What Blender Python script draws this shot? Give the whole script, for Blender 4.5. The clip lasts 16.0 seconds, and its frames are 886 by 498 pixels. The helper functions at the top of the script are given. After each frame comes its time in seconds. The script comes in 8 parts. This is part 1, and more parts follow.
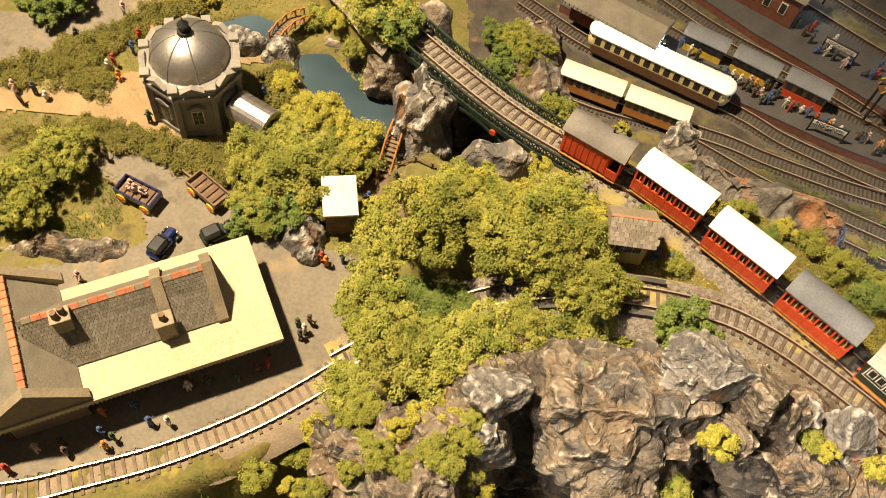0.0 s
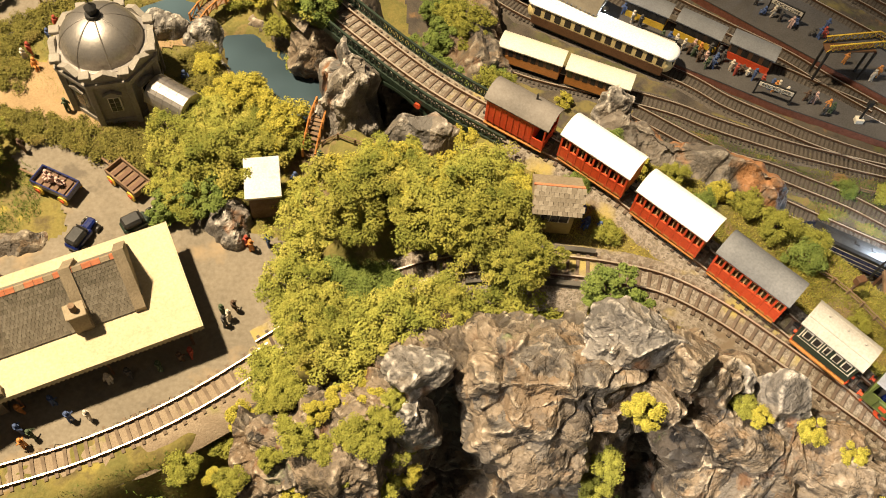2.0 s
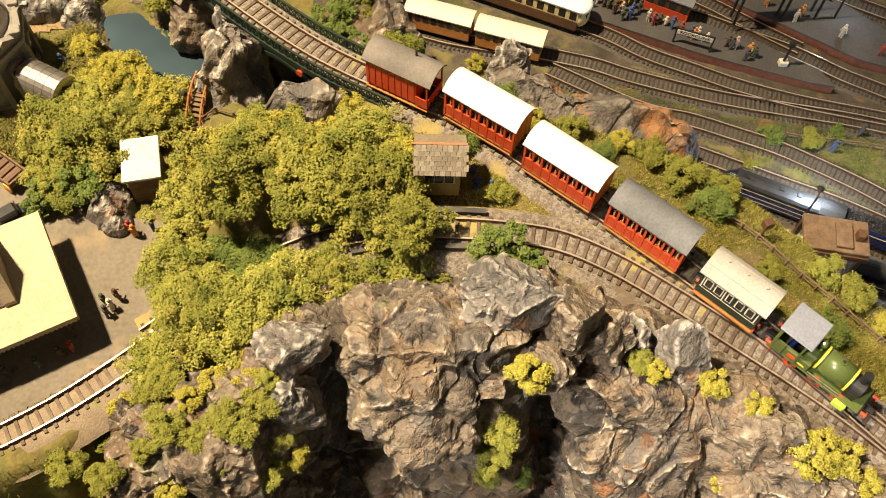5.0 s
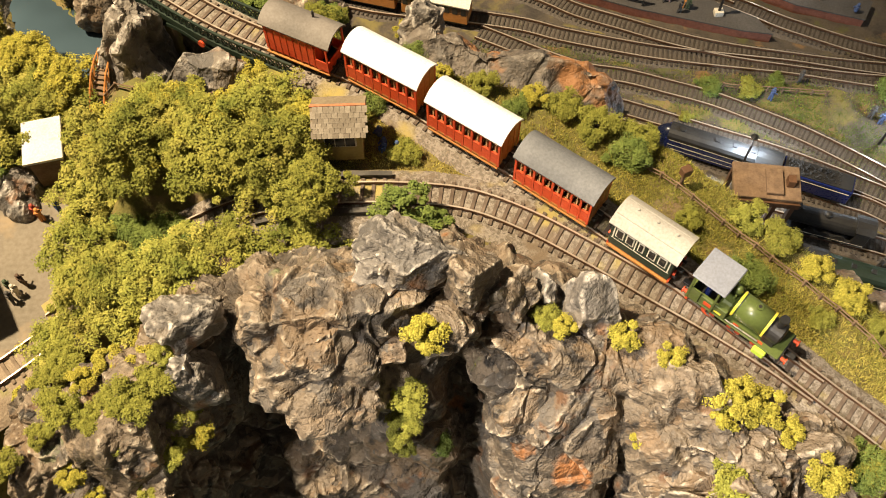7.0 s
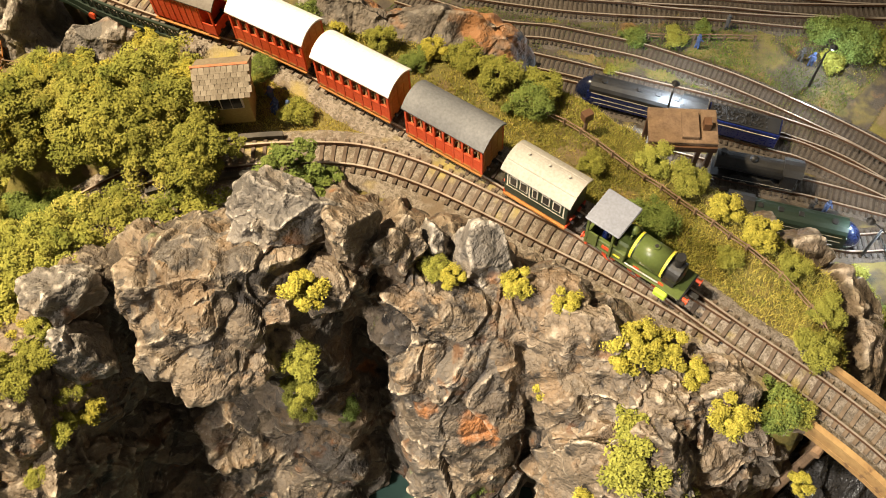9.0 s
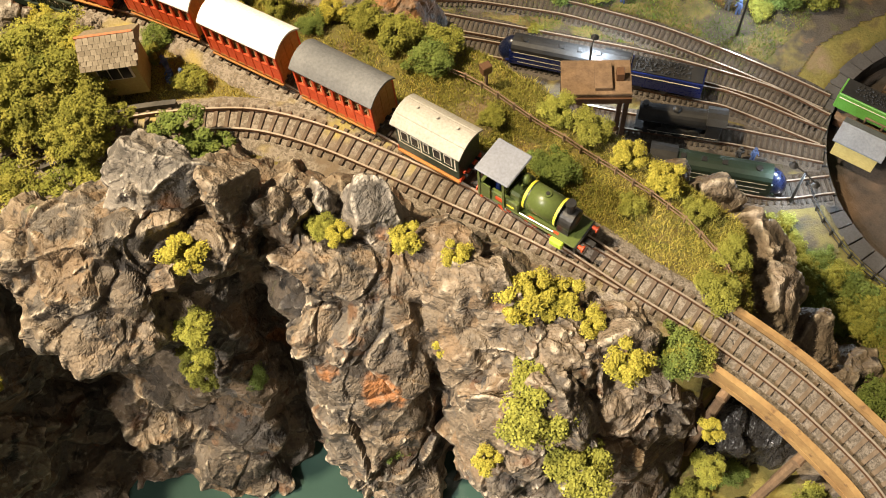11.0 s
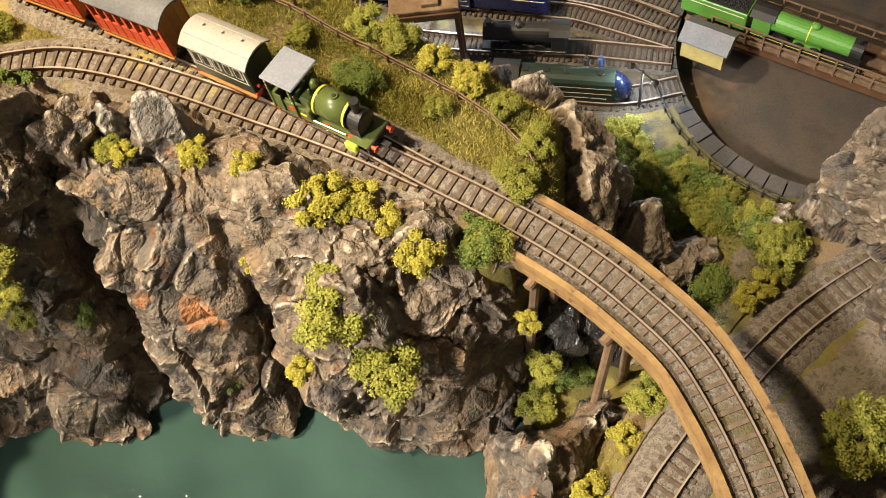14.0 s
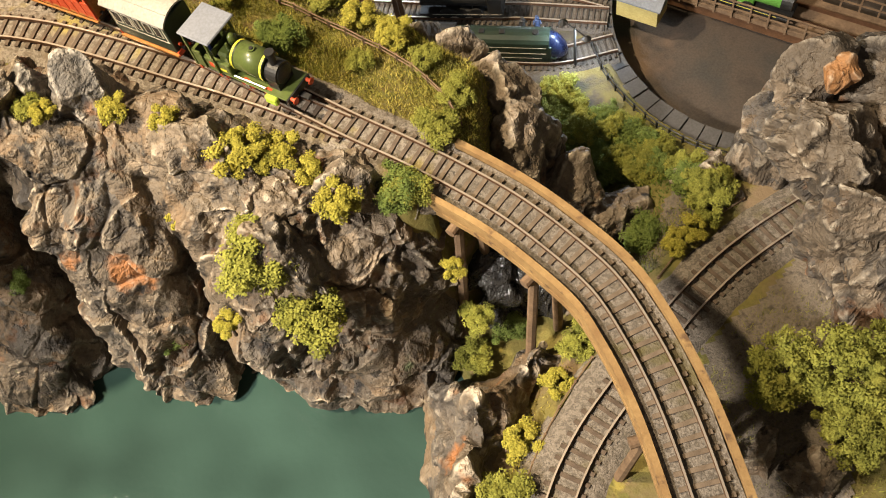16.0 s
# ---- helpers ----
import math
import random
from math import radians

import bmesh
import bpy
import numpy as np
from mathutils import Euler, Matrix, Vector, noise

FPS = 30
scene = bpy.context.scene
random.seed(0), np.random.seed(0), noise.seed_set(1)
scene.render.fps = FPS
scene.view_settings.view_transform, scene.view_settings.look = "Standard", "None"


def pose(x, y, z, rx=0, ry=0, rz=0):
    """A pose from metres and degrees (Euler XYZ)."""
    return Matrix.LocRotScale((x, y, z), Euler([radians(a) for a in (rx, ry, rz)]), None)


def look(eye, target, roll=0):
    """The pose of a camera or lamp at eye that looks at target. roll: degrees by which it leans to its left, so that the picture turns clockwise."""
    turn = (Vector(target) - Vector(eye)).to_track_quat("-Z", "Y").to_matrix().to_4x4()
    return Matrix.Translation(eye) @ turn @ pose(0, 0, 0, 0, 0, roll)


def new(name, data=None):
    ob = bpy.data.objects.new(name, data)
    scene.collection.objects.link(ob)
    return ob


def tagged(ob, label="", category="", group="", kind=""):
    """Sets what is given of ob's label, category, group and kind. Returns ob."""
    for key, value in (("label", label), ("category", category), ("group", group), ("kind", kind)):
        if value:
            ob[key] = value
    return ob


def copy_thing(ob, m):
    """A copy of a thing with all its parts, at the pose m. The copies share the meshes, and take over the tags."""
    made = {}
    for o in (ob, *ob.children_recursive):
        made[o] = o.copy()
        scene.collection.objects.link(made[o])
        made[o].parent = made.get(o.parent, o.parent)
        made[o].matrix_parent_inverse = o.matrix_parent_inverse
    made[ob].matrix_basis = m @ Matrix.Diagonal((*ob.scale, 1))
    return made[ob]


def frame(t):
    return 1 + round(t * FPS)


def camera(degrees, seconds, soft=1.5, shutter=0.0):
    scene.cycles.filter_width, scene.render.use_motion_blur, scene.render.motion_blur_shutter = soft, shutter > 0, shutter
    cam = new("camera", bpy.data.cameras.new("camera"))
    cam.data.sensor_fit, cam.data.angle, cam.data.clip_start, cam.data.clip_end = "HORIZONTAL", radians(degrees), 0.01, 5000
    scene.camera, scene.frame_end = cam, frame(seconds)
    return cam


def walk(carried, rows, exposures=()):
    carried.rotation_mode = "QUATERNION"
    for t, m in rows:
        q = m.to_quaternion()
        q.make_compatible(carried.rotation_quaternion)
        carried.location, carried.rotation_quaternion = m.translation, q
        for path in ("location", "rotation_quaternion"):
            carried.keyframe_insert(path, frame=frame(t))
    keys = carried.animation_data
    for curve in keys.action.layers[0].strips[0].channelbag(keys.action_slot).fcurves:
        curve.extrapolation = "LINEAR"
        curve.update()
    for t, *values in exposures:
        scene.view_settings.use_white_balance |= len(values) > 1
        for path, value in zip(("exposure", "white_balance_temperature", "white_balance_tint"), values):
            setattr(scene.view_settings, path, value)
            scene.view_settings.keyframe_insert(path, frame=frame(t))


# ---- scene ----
# A model railway layout. One unit of the plan is 8 cm on the real layout.
U = 0.08
cam = camera(51.67, 16.0, soft=1.0)
PATH = [
    (0, (0.000, 0.000, 11.000), (0.375, 3.951, 4.054), 9.58),
    (0.5, (0.197, 0.025, 10.926), (0.575, 3.927, 3.952), 9.14),
    (1, (0.422, 0.033, 10.860), (0.809, 3.911, 3.873), 8.61),
    (1.5, (0.610, 0.028, 10.818), (1.000, 3.904, 3.830), 8.04),
    (2, (0.793, 0.035, 10.743), (1.190, 3.912, 3.757), 7.46),
    (2.5, (0.973, 0.020, 10.685), (1.372, 3.893, 3.697), 6.93),
    (3, (1.174, 0.017, 10.607), (1.577, 3.882, 3.614), 6.33),
    (3.5, (1.327, 0.047, 10.514), (1.743, 3.895, 3.513), 6.05),
    (4, (1.521, 0.070, 10.424), (1.935, 3.898, 3.412), 5.42),
    (6.5, (2.624, -0.051, 10.043), (2.980, 3.692, 2.982), 0.97),
    (7, (2.874, -0.109, 9.932), (3.209, 3.616, 2.861), -0.03),
    (7.5, (3.131, -0.195, 9.843), (3.447, 3.525, 2.768), -1.11),
    (8, (3.401, -0.265, 9.709), (3.697, 3.449, 2.629), -2.19),
    (8.5, (3.628, -0.322, 9.608), (3.912, 3.376, 2.520), -3.01),
    (9, (3.851, -0.418, 9.545), (4.109, 3.276, 2.454), -4.13),
    (11.5, (5.068, -0.908, 9.143), (5.170, 2.742, 2.024), -9.97),
    (12, (5.365, -1.095, 9.051), (5.419, 2.567, 1.938), -11.68),
    (12.5, (5.615, -1.250, 8.969), (5.640, 2.415, 1.857), -12.90),
    (13, (5.884, -1.422, 8.849), (5.878, 2.256, 1.744), -14.19),
    (13.5, (6.105, -1.603, 8.762), (6.078, 2.092, 1.666), -15.23),
    (14, (6.317, -1.771, 8.659), (6.329, 1.925, 1.563), -15.39),
    (14.5, (6.450, -1.908, 8.597), (6.475, 1.791, 1.504), -15.72),
    (15, (6.576, -2.052, 8.513), (6.607, 1.657, 1.425), -16.15),
    (15.5, (6.675, -2.204, 8.457), (6.708, 1.521, 1.377), -16.57),
    (16, (6.776, -2.355, 8.398), (6.807, 1.396, 1.332), -16.96),
]
walk(cam, [(t, look(Vector(e) * U, Vector(g) * U, r)) for t, e, g, r in PATH])

# ---- light: a warm hall with spot lamps hung above and left of the layout ----
world = bpy.data.worlds.new("hall")
scene.world = world
world.use_nodes = True
world.node_tree.nodes["Background"].inputs[0].default_value = (1.0, 0.86, 0.68, 1)
world.node_tree.nodes["Background"].inputs[1].default_value = 0.13


def spot(name, eye, target, watts, size, colour, radius):
    d = bpy.data.lights.new(name, "SPOT")
    d.energy, d.spot_size, d.spot_blend, d.color, d.shadow_soft_size = watts, radians(size), 0.9, colour, radius
    ob = new(name, d)
    ob.matrix_world = look(Vector(eye) * U, Vector(target) * U)
    return ob


spot("hall_spot_lamp", (-10.5, 7.0, 30.0), (-0.9, 4.3, 2.0), 745, 42, (1.0, 0.80, 0.53), 0.06)
spot("hall_front_lamp", (-14.0, -7.0, 23.0), (6.6, -0.6, 1.2), 425, 25, (1.0, 0.91, 0.80), 0.11)
scene.view_settings.exposure = 0.0

# ---- small tools ----
RNG = np.random.default_rng(7)


def part(name, bm, material, parent=None, label="", at=None, smooth=False):
    """Links a bmesh, given in plan units, as one mesh object, under a thing or on its own."""
    bm.transform(Matrix.Scale(U, 4))
    me = bpy.data.meshes.new(name)
    bm.to_mesh(me)
    bm.free()
    me.materials.append(material)
    if smooth:
        me.polygons.foreach_set("use_smooth", [True] * len(me.polygons))
    ob = new(name, me)
    if parent:
        ob.parent = parent
    if at is not None:
        ob.matrix_basis = at
    return tagged(ob, label)


def sheet(name, verts, faces, material, parent=None, label="", smooth=True):
    """One mesh object from arrays of places (plan units) and of faces with one number of corners."""
    verts, faces = np.asarray(verts, np.float32), np.asarray(faces, np.int32)
    me = bpy.data.meshes.new(name)
    me.vertices.add(len(verts))
    me.vertices.foreach_set("co", (verts * U).ravel())
    n, k = faces.shape
    me.loops.add(n * k)
    me.loops.foreach_set("vertex_index", faces.ravel())
    me.polygons.add(n)
    me.polygons.foreach_set("loop_start", np.arange(0, n * k, k, dtype=np.int32))
    me.polygons.foreach_set("use_smooth", np.full(n, smooth))
    me.update(calc_edges=True)
    me.materials.append(material)
    ob = new(name, me)
    if parent:
        ob.parent = parent
    return tagged(ob, label)


def at(x, y, z, rz=0, rx=0, ry=0):
    return pose(x * U, y * U, z * U, rx, ry, rz)


def thing(name, x, y, z, rz=0, label="", category="", group=""):
    ob = new(name)
    ob.empty_display_size = 0.005
    ob.matrix_basis = at(x, y, z, rz)
    return tagged(ob, label, category, group)


def box(bm, x0, y0, z0, x1, y1, z1, bevel=0.0):
    m = Matrix.Translation(((x0 + x1) / 2, (y0 + y1) / 2, (z0 + z1) / 2)) @ Matrix.Diagonal((abs(x1 - x0), abs(y1 - y0), abs(z1 - z0), 1))
    made = bmesh.ops.create_cube(bm, size=1, matrix=m)
    if bevel:
        edges = list({e for v in made["verts"] for e in v.link_edges})
        bmesh.ops.bevel(bm, geom=edges, offset=bevel, segments=1, affect="EDGES")
    return bm


def cyl(bm, a, b, r0, r1=None, n=12, cap=True):
    a, b = Vector(a), Vector(b)
    d = b - a
    m = Matrix.Translation((a + b) / 2) @ d.to_track_quat("Z", "Y").to_matrix().to_4x4()
    bmesh.ops.create_cone(bm, cap_ends=cap, segments=n, radius1=r0, radius2=r0 if r1 is None else r1, depth=d.length, matrix=m)
    return bm


def ball(bm, c, r, sx=1, sy=1, sz=1, n=10):
    m = Matrix.Translation(c) @ Matrix.Diagonal((sx, sy, sz, 1))
    bmesh.ops.create_uvsphere(bm, u_segments=n, v_segments=max(4, n * 2 // 3), radius=r, matrix=m)
    return bm


def prism(bm, outline, axis, a, b):
    """An outline in the other two axes, drawn out along x, y or z from a to b."""
    def place(p, q):
        return {"x": (q, p[0], p[1]), "y": (p[0], q, p[1]), "z": (p[0], p[1], q)}[axis]
    lo = [bm.verts.new(place(p, a)) for p in outline]
    hi = [bm.verts.new(place(p, b)) for p in outline]
    n = len(outline)
    bm.faces.new(lo[::-1])
    bm.faces.new(hi)
    for i in range(n):
        bm.faces.new((lo[i], lo[(i + 1) % n], hi[(i + 1) % n], hi[i]))
    bmesh.ops.recalc_face_normals(bm, faces=bm.faces[:])
    return bm


def B():
    return bmesh.new()


# ---- noise on arrays ----
def rnd(i, j, k, seed):
    h = (i * 374761393 + j * 668265263 + k * 2147483647 + seed * 1274126177) & 0xFFFFFFFF
    h = ((h ^ (h >> 13)) * 1274126177) & 0xFFFFFFFF
    h = ((h ^ (h >> 15)) * 2246822519) & 0xFFFFFFFF
    return ((h ^ (h >> 16)) & 0xFFFFFF) / 0xFFFFFF


def vnoise(p, seed=0):
    """Value noise from -1 to 1 at points (n, 3)."""
    c = np.floor(p).astype(np.int64)
    f = p - c
    f = f * f * (3 - 2 * f)
    out = 0
    for dx in (0, 1):
        for dy in (0, 1):
            for dz in (0, 1):
                w = (f[:, 0] if dx else 1 - f[:, 0]) * (f[:, 1] if dy else 1 - f[:, 1]) * (f[:, 2] if dz else 1 - f[:, 2])
                out = out + w * rnd(c[:, 0] + dx, c[:, 1] + dy, c[:, 2] + dz, seed)
    return out * 2 - 1


def fbm(p, octaves=4, seed=0):
    out, a = 0, 0.5
    for o in range(octaves):
        out = out + a * vnoise(p * 2**o, seed + o)
        a *= 0.5
    return out


def facets(p, seed=0):
    """Broken rock: each cell is a tilted plane that meets its neighbours in a narrow seam, with a crack along some seams."""
    c = np.floor(p).astype(np.int64)
    best, second = np.full(len(p), 9.0), np.full(len(p), 9.0)
    value, total = np.zeros(len(p)), np.zeros(len(p)) + 1e-30
    for dx in (-1, 0, 1):
        for dy in (-1, 0, 1):
            for dz in (-1, 0, 1):
                i, j, k = c[:, 0] + dx, c[:, 1] + dy, c[:, 2] + dz
                a, b, e = rnd(i, j, k, seed), rnd(i, j, k, seed + 1), rnd(i, j, k, seed + 2)
                ox, oy, oz = p[:, 0] - i - a, p[:, 1] - j - b, p[:, 2] - k - e
                d = ox * ox + oy * oy + oz * oz
                v = (ox * (b - 0.5) + oy * (e - 0.5) + oz * (a - 0.5)) * 1.5 + ((a * 7.13 + b * 3.7 + e * 5.1) % 1.0 - 0.5) * 1.1
                w = np.exp(-130 * d)
                value += w * v
                total += w
                second = np.minimum(second, np.maximum(best, d))
                best = np.minimum(best, d)
    edge = np.sqrt(second) - np.sqrt(best)
    return value / total - 0.35 * np.exp(-edge * 14)


def crumple(p, seed=0):
    """Flat three-sided facets that meet in sharp creases, like broken plaster: noise drawn straight between random lattice points."""
    p = p @ np.array([(0.80, 0.36, -0.48), (-0.60, 0.48, -0.64), (0.0, 0.80, 0.60)])
    c = np.floor(p).astype(np.int64)
    f = p - c
    order = np.argsort(-f, axis=1)
    g = np.take_along_axis(f, order, 1)
    w = (1 - g[:, 0], g[:, 0] - g[:, 1], g[:, 1] - g[:, 2], g[:, 2])
    q, out, rows = c.copy(), 0, np.arange(len(p))
    for k in range(4):
        out = out + w[k] * rnd(q[:, 0], q[:, 1], q[:, 2], seed)
        if k < 3:
            q[rows, order[:, k]] += 1
    return out * 2 - 1


def smooth01(x):
    x = np.clip(x, 0, 1)
    return x * x * (3 - 2 * x)


def polydist(x, y, poly):
    """Distance to a polygon's border, negative inside."""
    poly = np.asarray(poly, float)
    best, inside = np.full(x.shape, 1e9), np.zeros(x.shape, bool)
    for a, b in zip(poly, np.roll(poly, -1, 0)):
        d = b - a
        s = np.clip(((x - a[0]) * d[0] + (y - a[1]) * d[1]) / (d @ d + 1e-12), 0, 1)
        best = np.minimum(best, np.hypot(x - a[0] - s * d[0], y - a[1] - s * d[1]))
        cross = (a[1] > y) != (b[1] > y)
        inside ^= cross & (x < (b[0] - a[0]) * (y - a[1]) / (b[1] - a[1] + 1e-12) + a[0])
    return np.where(inside, -best, best)


def linedist(x, y, line):
    """Distance to a line of points (x, y, z), and the line's z at the nearest place."""
    line = np.asarray(line, float)
    best, z = np.full(x.shape, 1e9), np.zeros(x.shape)
    for a, b in zip(line[:-1], line[1:]):
        d = b[:2] - a[:2]
        s = np.clip(((x - a[0]) * d[0] + (y - a[1]) * d[1]) / (d @ d + 1e-12), 0, 1)
        e = np.hypot(x - a[0] - s * d[0], y - a[1] - s * d[1])
        near = e < best
        best, z = np.where(near, e, best), np.where(near, a[2] + s * (b[2] - a[2]), z)
    return best, z


def curve_through(points, step=0.05):
    """A smooth line through points (x, y, z), in even steps."""
    p = np.asarray(points, float)
    p = np.vstack([2 * p[0] - p[1], p, 2 * p[-1] - p[-2]])
    out = []
    for i in range(1, len(p) - 2):
        t = np.linspace(0, 1, 24, endpoint=False)[:, None]
        a, b, c, d = p[i - 1], p[i], p[i + 1], p[i + 2]
        out.append(0.5 * (2 * b + (c - a) * t + (2 * a - 5 * b + 4 * c - d) * t**2 + (3 * b - 3 * c + d - a) * t**3))
    out = np.vstack(out + [p[-2:-1]])
    s = np.r_[0, np.cumsum(np.linalg.norm(np.diff(out, axis=0), axis=1))]
    u = np.linspace(0, s[-1], max(2, int(s[-1] / step)))
    return np.stack([np.interp(u, s, out[:, k]) for k in range(3)], 1)


# ---- materials ----
def mat(name, colours, scale=6.0, rough=0.8, bump=0.0, metal=0.0, spots=None, fine=40.0, per_object=0.0, island=0.0, coat=0.0, edges=None, spec=0.4, craggy=0.0, patches=None):
    """A painted or natural surface: colours mixed by two sizes of noise, fine relief, and, where asked, patches of another colour,
    pale brushed edges, and a change of tone from piece to piece. scale and fine: per plan unit."""
    m = bpy.data.materials.new(name)
    m.use_nodes = True
    nt = m.node_tree
    nd, ln = nt.nodes, nt.links
    bsdf = nd["Principled BSDF"]
    co = nd.new("ShaderNodeTexCoord")
    mp = nd.new("ShaderNodeMapping")
    mp.inputs["Scale"].default_value = (1 / U,) * 3
    ln.new(co.outputs["Object"], mp.inputs[0])

    def noise_at(s, detail=5.0, rough_=0.6):
        n = nd.new("ShaderNodeTexNoise")
        n.inputs["Scale"].default_value, n.inputs["Detail"].default_value, n.inputs["Roughness"].default_value = s, detail, rough_
        ln.new(mp.outputs[0], n.inputs["Vector"])
        return n.outputs[0]

    def mix(f, a, b, kind="MIX"):
        x = nd.new("ShaderNodeMix")
        x.data_type, x.blend_type = "RGBA", kind
        for sock, v in ((x.inputs[0], f), (x.inputs[6], a), (x.inputs[7], b)):
            if hasattr(v, "links"):
                ln.new(v, sock)
            elif isinstance(v, (int, float)):
                sock.default_value = v
            else:
                sock.default_value = (*v, 1)
        return x.outputs[2]

    def span(v, lo, hi, a=0.0, b=1.0):
        r = nd.new("ShaderNodeMapRange")
        r.inputs[1].default_value, r.inputs[2].default_value, r.inputs[3].default_value, r.inputs[4].default_value = lo, hi, a, b
        ln.new(v, r.inputs[0])
        return r.outputs[0]

    ramp = nd.new("ShaderNodeValToRGB")
    els = ramp.color_ramp.elements
    n = len(colours)
    while len(els) < n:
        els.new(0.5)
    for i, c in enumerate(colours):
        els[i].position = 0.3 + 0.4 * i / max(1, n - 1)
        els[i].color = (*c, 1)
    ln.new(noise_at(scale), ramp.inputs[0])
    colour = ramp.outputs[0]
    grain = noise_at(fine, 3.0)
    colour = mix(span(grain, 0.3, 0.7, 0.0, 0.5), colour, mix(1.0, colour, (0.55, 0.52, 0.48), "MULTIPLY"))
    if patches:
        # flat washes of paint, each over an uneven block of the surface
        pv, pw, pn, pr = nd.new("ShaderNodeTexVoronoi"), nd.new("ShaderNodeVectorMath"), nd.new("ShaderNodeTexNoise"), nd.new("ShaderNodeValToRGB")
        pw.operation = "ADD"
        pn.inputs["Scale"].default_value, pn.inputs["Detail"].default_value = 3.0, 4.0
        pv.inputs["Scale"].default_value = 2.6
        ln.new(mp.outputs[0], pn.inputs["Vector"])
        ln.new(mp.outputs[0], pw.inputs[0])
        ln.new(pn.outputs[1], pw.inputs[1])
        ln.new(pw.outputs[0], pv.inputs["Vector"])
        sep = nd.new("ShaderNodeSeparateColor")
        ln.new(pv.outputs["Color"], sep.inputs[0])
        pr.color_ramp.interpolation = "CONSTANT"
        pe = pr.color_ramp.elements
        while len(pe) < len(patches):
            pe.new(0.5)
        for i, c in enumerate(patches):
            pe[i].position = i / len(patches)
            pe[i].color = (*c, 1)
        ln.new(sep.outputs[0], pr.inputs[0])
        colour = mix(span(noise_at(5.0, 6.0, 0.7), 0.36, 0.62, 0.15, 0.8), colour, pr.outputs[0])
    for s, lo, hi, c in spots or ():
        colour = mix(span(noise_at(s, 4.0), lo, hi), colour, c)
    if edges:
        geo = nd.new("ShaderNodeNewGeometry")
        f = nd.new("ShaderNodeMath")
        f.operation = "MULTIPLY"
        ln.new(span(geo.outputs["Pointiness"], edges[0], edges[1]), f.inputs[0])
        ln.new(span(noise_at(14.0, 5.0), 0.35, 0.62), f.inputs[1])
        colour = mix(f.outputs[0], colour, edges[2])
    if per_object:
        oi = nd.new("ShaderNodeObjectInfo")
        colour = mix(span(oi.outputs["Random"], 0, 1, 0, per_object), colour, mix(1.0, colour, (0.45, 0.42, 0.38), "MULTIPLY"))
    if island:
        geo = nd.new("ShaderNodeNewGeometry")
        colour = mix(span(geo.outputs["Random Per Island"], 0, 1, 0, island), colour, mix(1.0, colour, (0.4, 0.42, 0.34), "MULTIPLY"))
    ln.new(colour, bsdf.inputs["Base Color"])
    ln.new(span(grain, 0.2, 0.8, max(0, rough - 0.12), min(1, rough + 0.12)), bsdf.inputs["Roughness"])
    bsdf.inputs["Metallic"].default_value = metal
    bsdf.inputs["Specular IOR Level"].default_value = spec
    bsdf.inputs["Coat Weight"].default_value = coat
    if craggy:
        v = nd.new("ShaderNodeTexVoronoi")
        v.feature = "DISTANCE_TO_EDGE"
        v.inputs["Scale"].default_value = 5.0
        warp = nd.new("ShaderNodeVectorMath")
        warp.operation = "ADD"
        wn = nd.new("ShaderNodeTexNoise")
        wn.inputs["Scale"].default_value, wn.inputs["Detail"].default_value = 4.0, 4.0
        ln.new(mp.outputs[0], wn.inputs["Vector"])
        ln.new(mp.outputs[0], warp.inputs[0])
        ln.new(wn.outputs[1], warp.inputs[1])
        ln.new(warp.outputs[0], v.inputs["Vector"])
        rg = nd.new("ShaderNodeTexNoise")
        rg.noise_type = "RIDGED_MULTIFRACTAL"
        rg.inputs["Scale"].default_value, rg.inputs["Detail"].default_value = 5.0, 6.0
        ln.new(warp.outputs[0], rg.inputs["Vector"])
        b1, b2, b3 = nd.new("ShaderNodeBump"), nd.new("ShaderNodeBump"), nd.new("ShaderNodeBump")
        for b_, s_, h_, d_ in ((b1, craggy, span(v.outputs[0], 0.0, 0.12), 0.03), (b2, craggy * 0.8, rg.outputs[0], 0.03), (b3, bump, grain, 0.02)):
            b_.inputs["Strength"].default_value, b_.inputs["Distance"].default_value = s_, d_ * U
            ln.new(h_, b_.inputs["Height"])
        ln.new(b1.outputs[0], b2.inputs["Normal"])
        ln.new(b2.outputs[0], b3.inputs["Normal"])
        ln.new(b3.outputs[0], bsdf.inputs["Normal"])
    elif bump:
        bp = nd.new("ShaderNodeBump")
        bp.inputs["Strength"].default_value, bp.inputs["Distance"].default_value = bump, 0.012 * U
        ln.new(grain, bp.inputs["Height"])
        ln.new(bp.outputs[0], bsdf.inputs["Normal"])
    return m


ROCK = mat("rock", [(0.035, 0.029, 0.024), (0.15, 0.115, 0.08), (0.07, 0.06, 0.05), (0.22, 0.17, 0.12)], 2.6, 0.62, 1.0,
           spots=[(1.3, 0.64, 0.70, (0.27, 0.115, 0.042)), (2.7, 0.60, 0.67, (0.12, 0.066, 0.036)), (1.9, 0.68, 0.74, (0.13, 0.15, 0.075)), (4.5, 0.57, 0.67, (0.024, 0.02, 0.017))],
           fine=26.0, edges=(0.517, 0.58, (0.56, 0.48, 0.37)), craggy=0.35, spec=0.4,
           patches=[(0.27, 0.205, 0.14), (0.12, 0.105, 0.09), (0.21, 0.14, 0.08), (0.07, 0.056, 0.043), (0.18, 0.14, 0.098)])
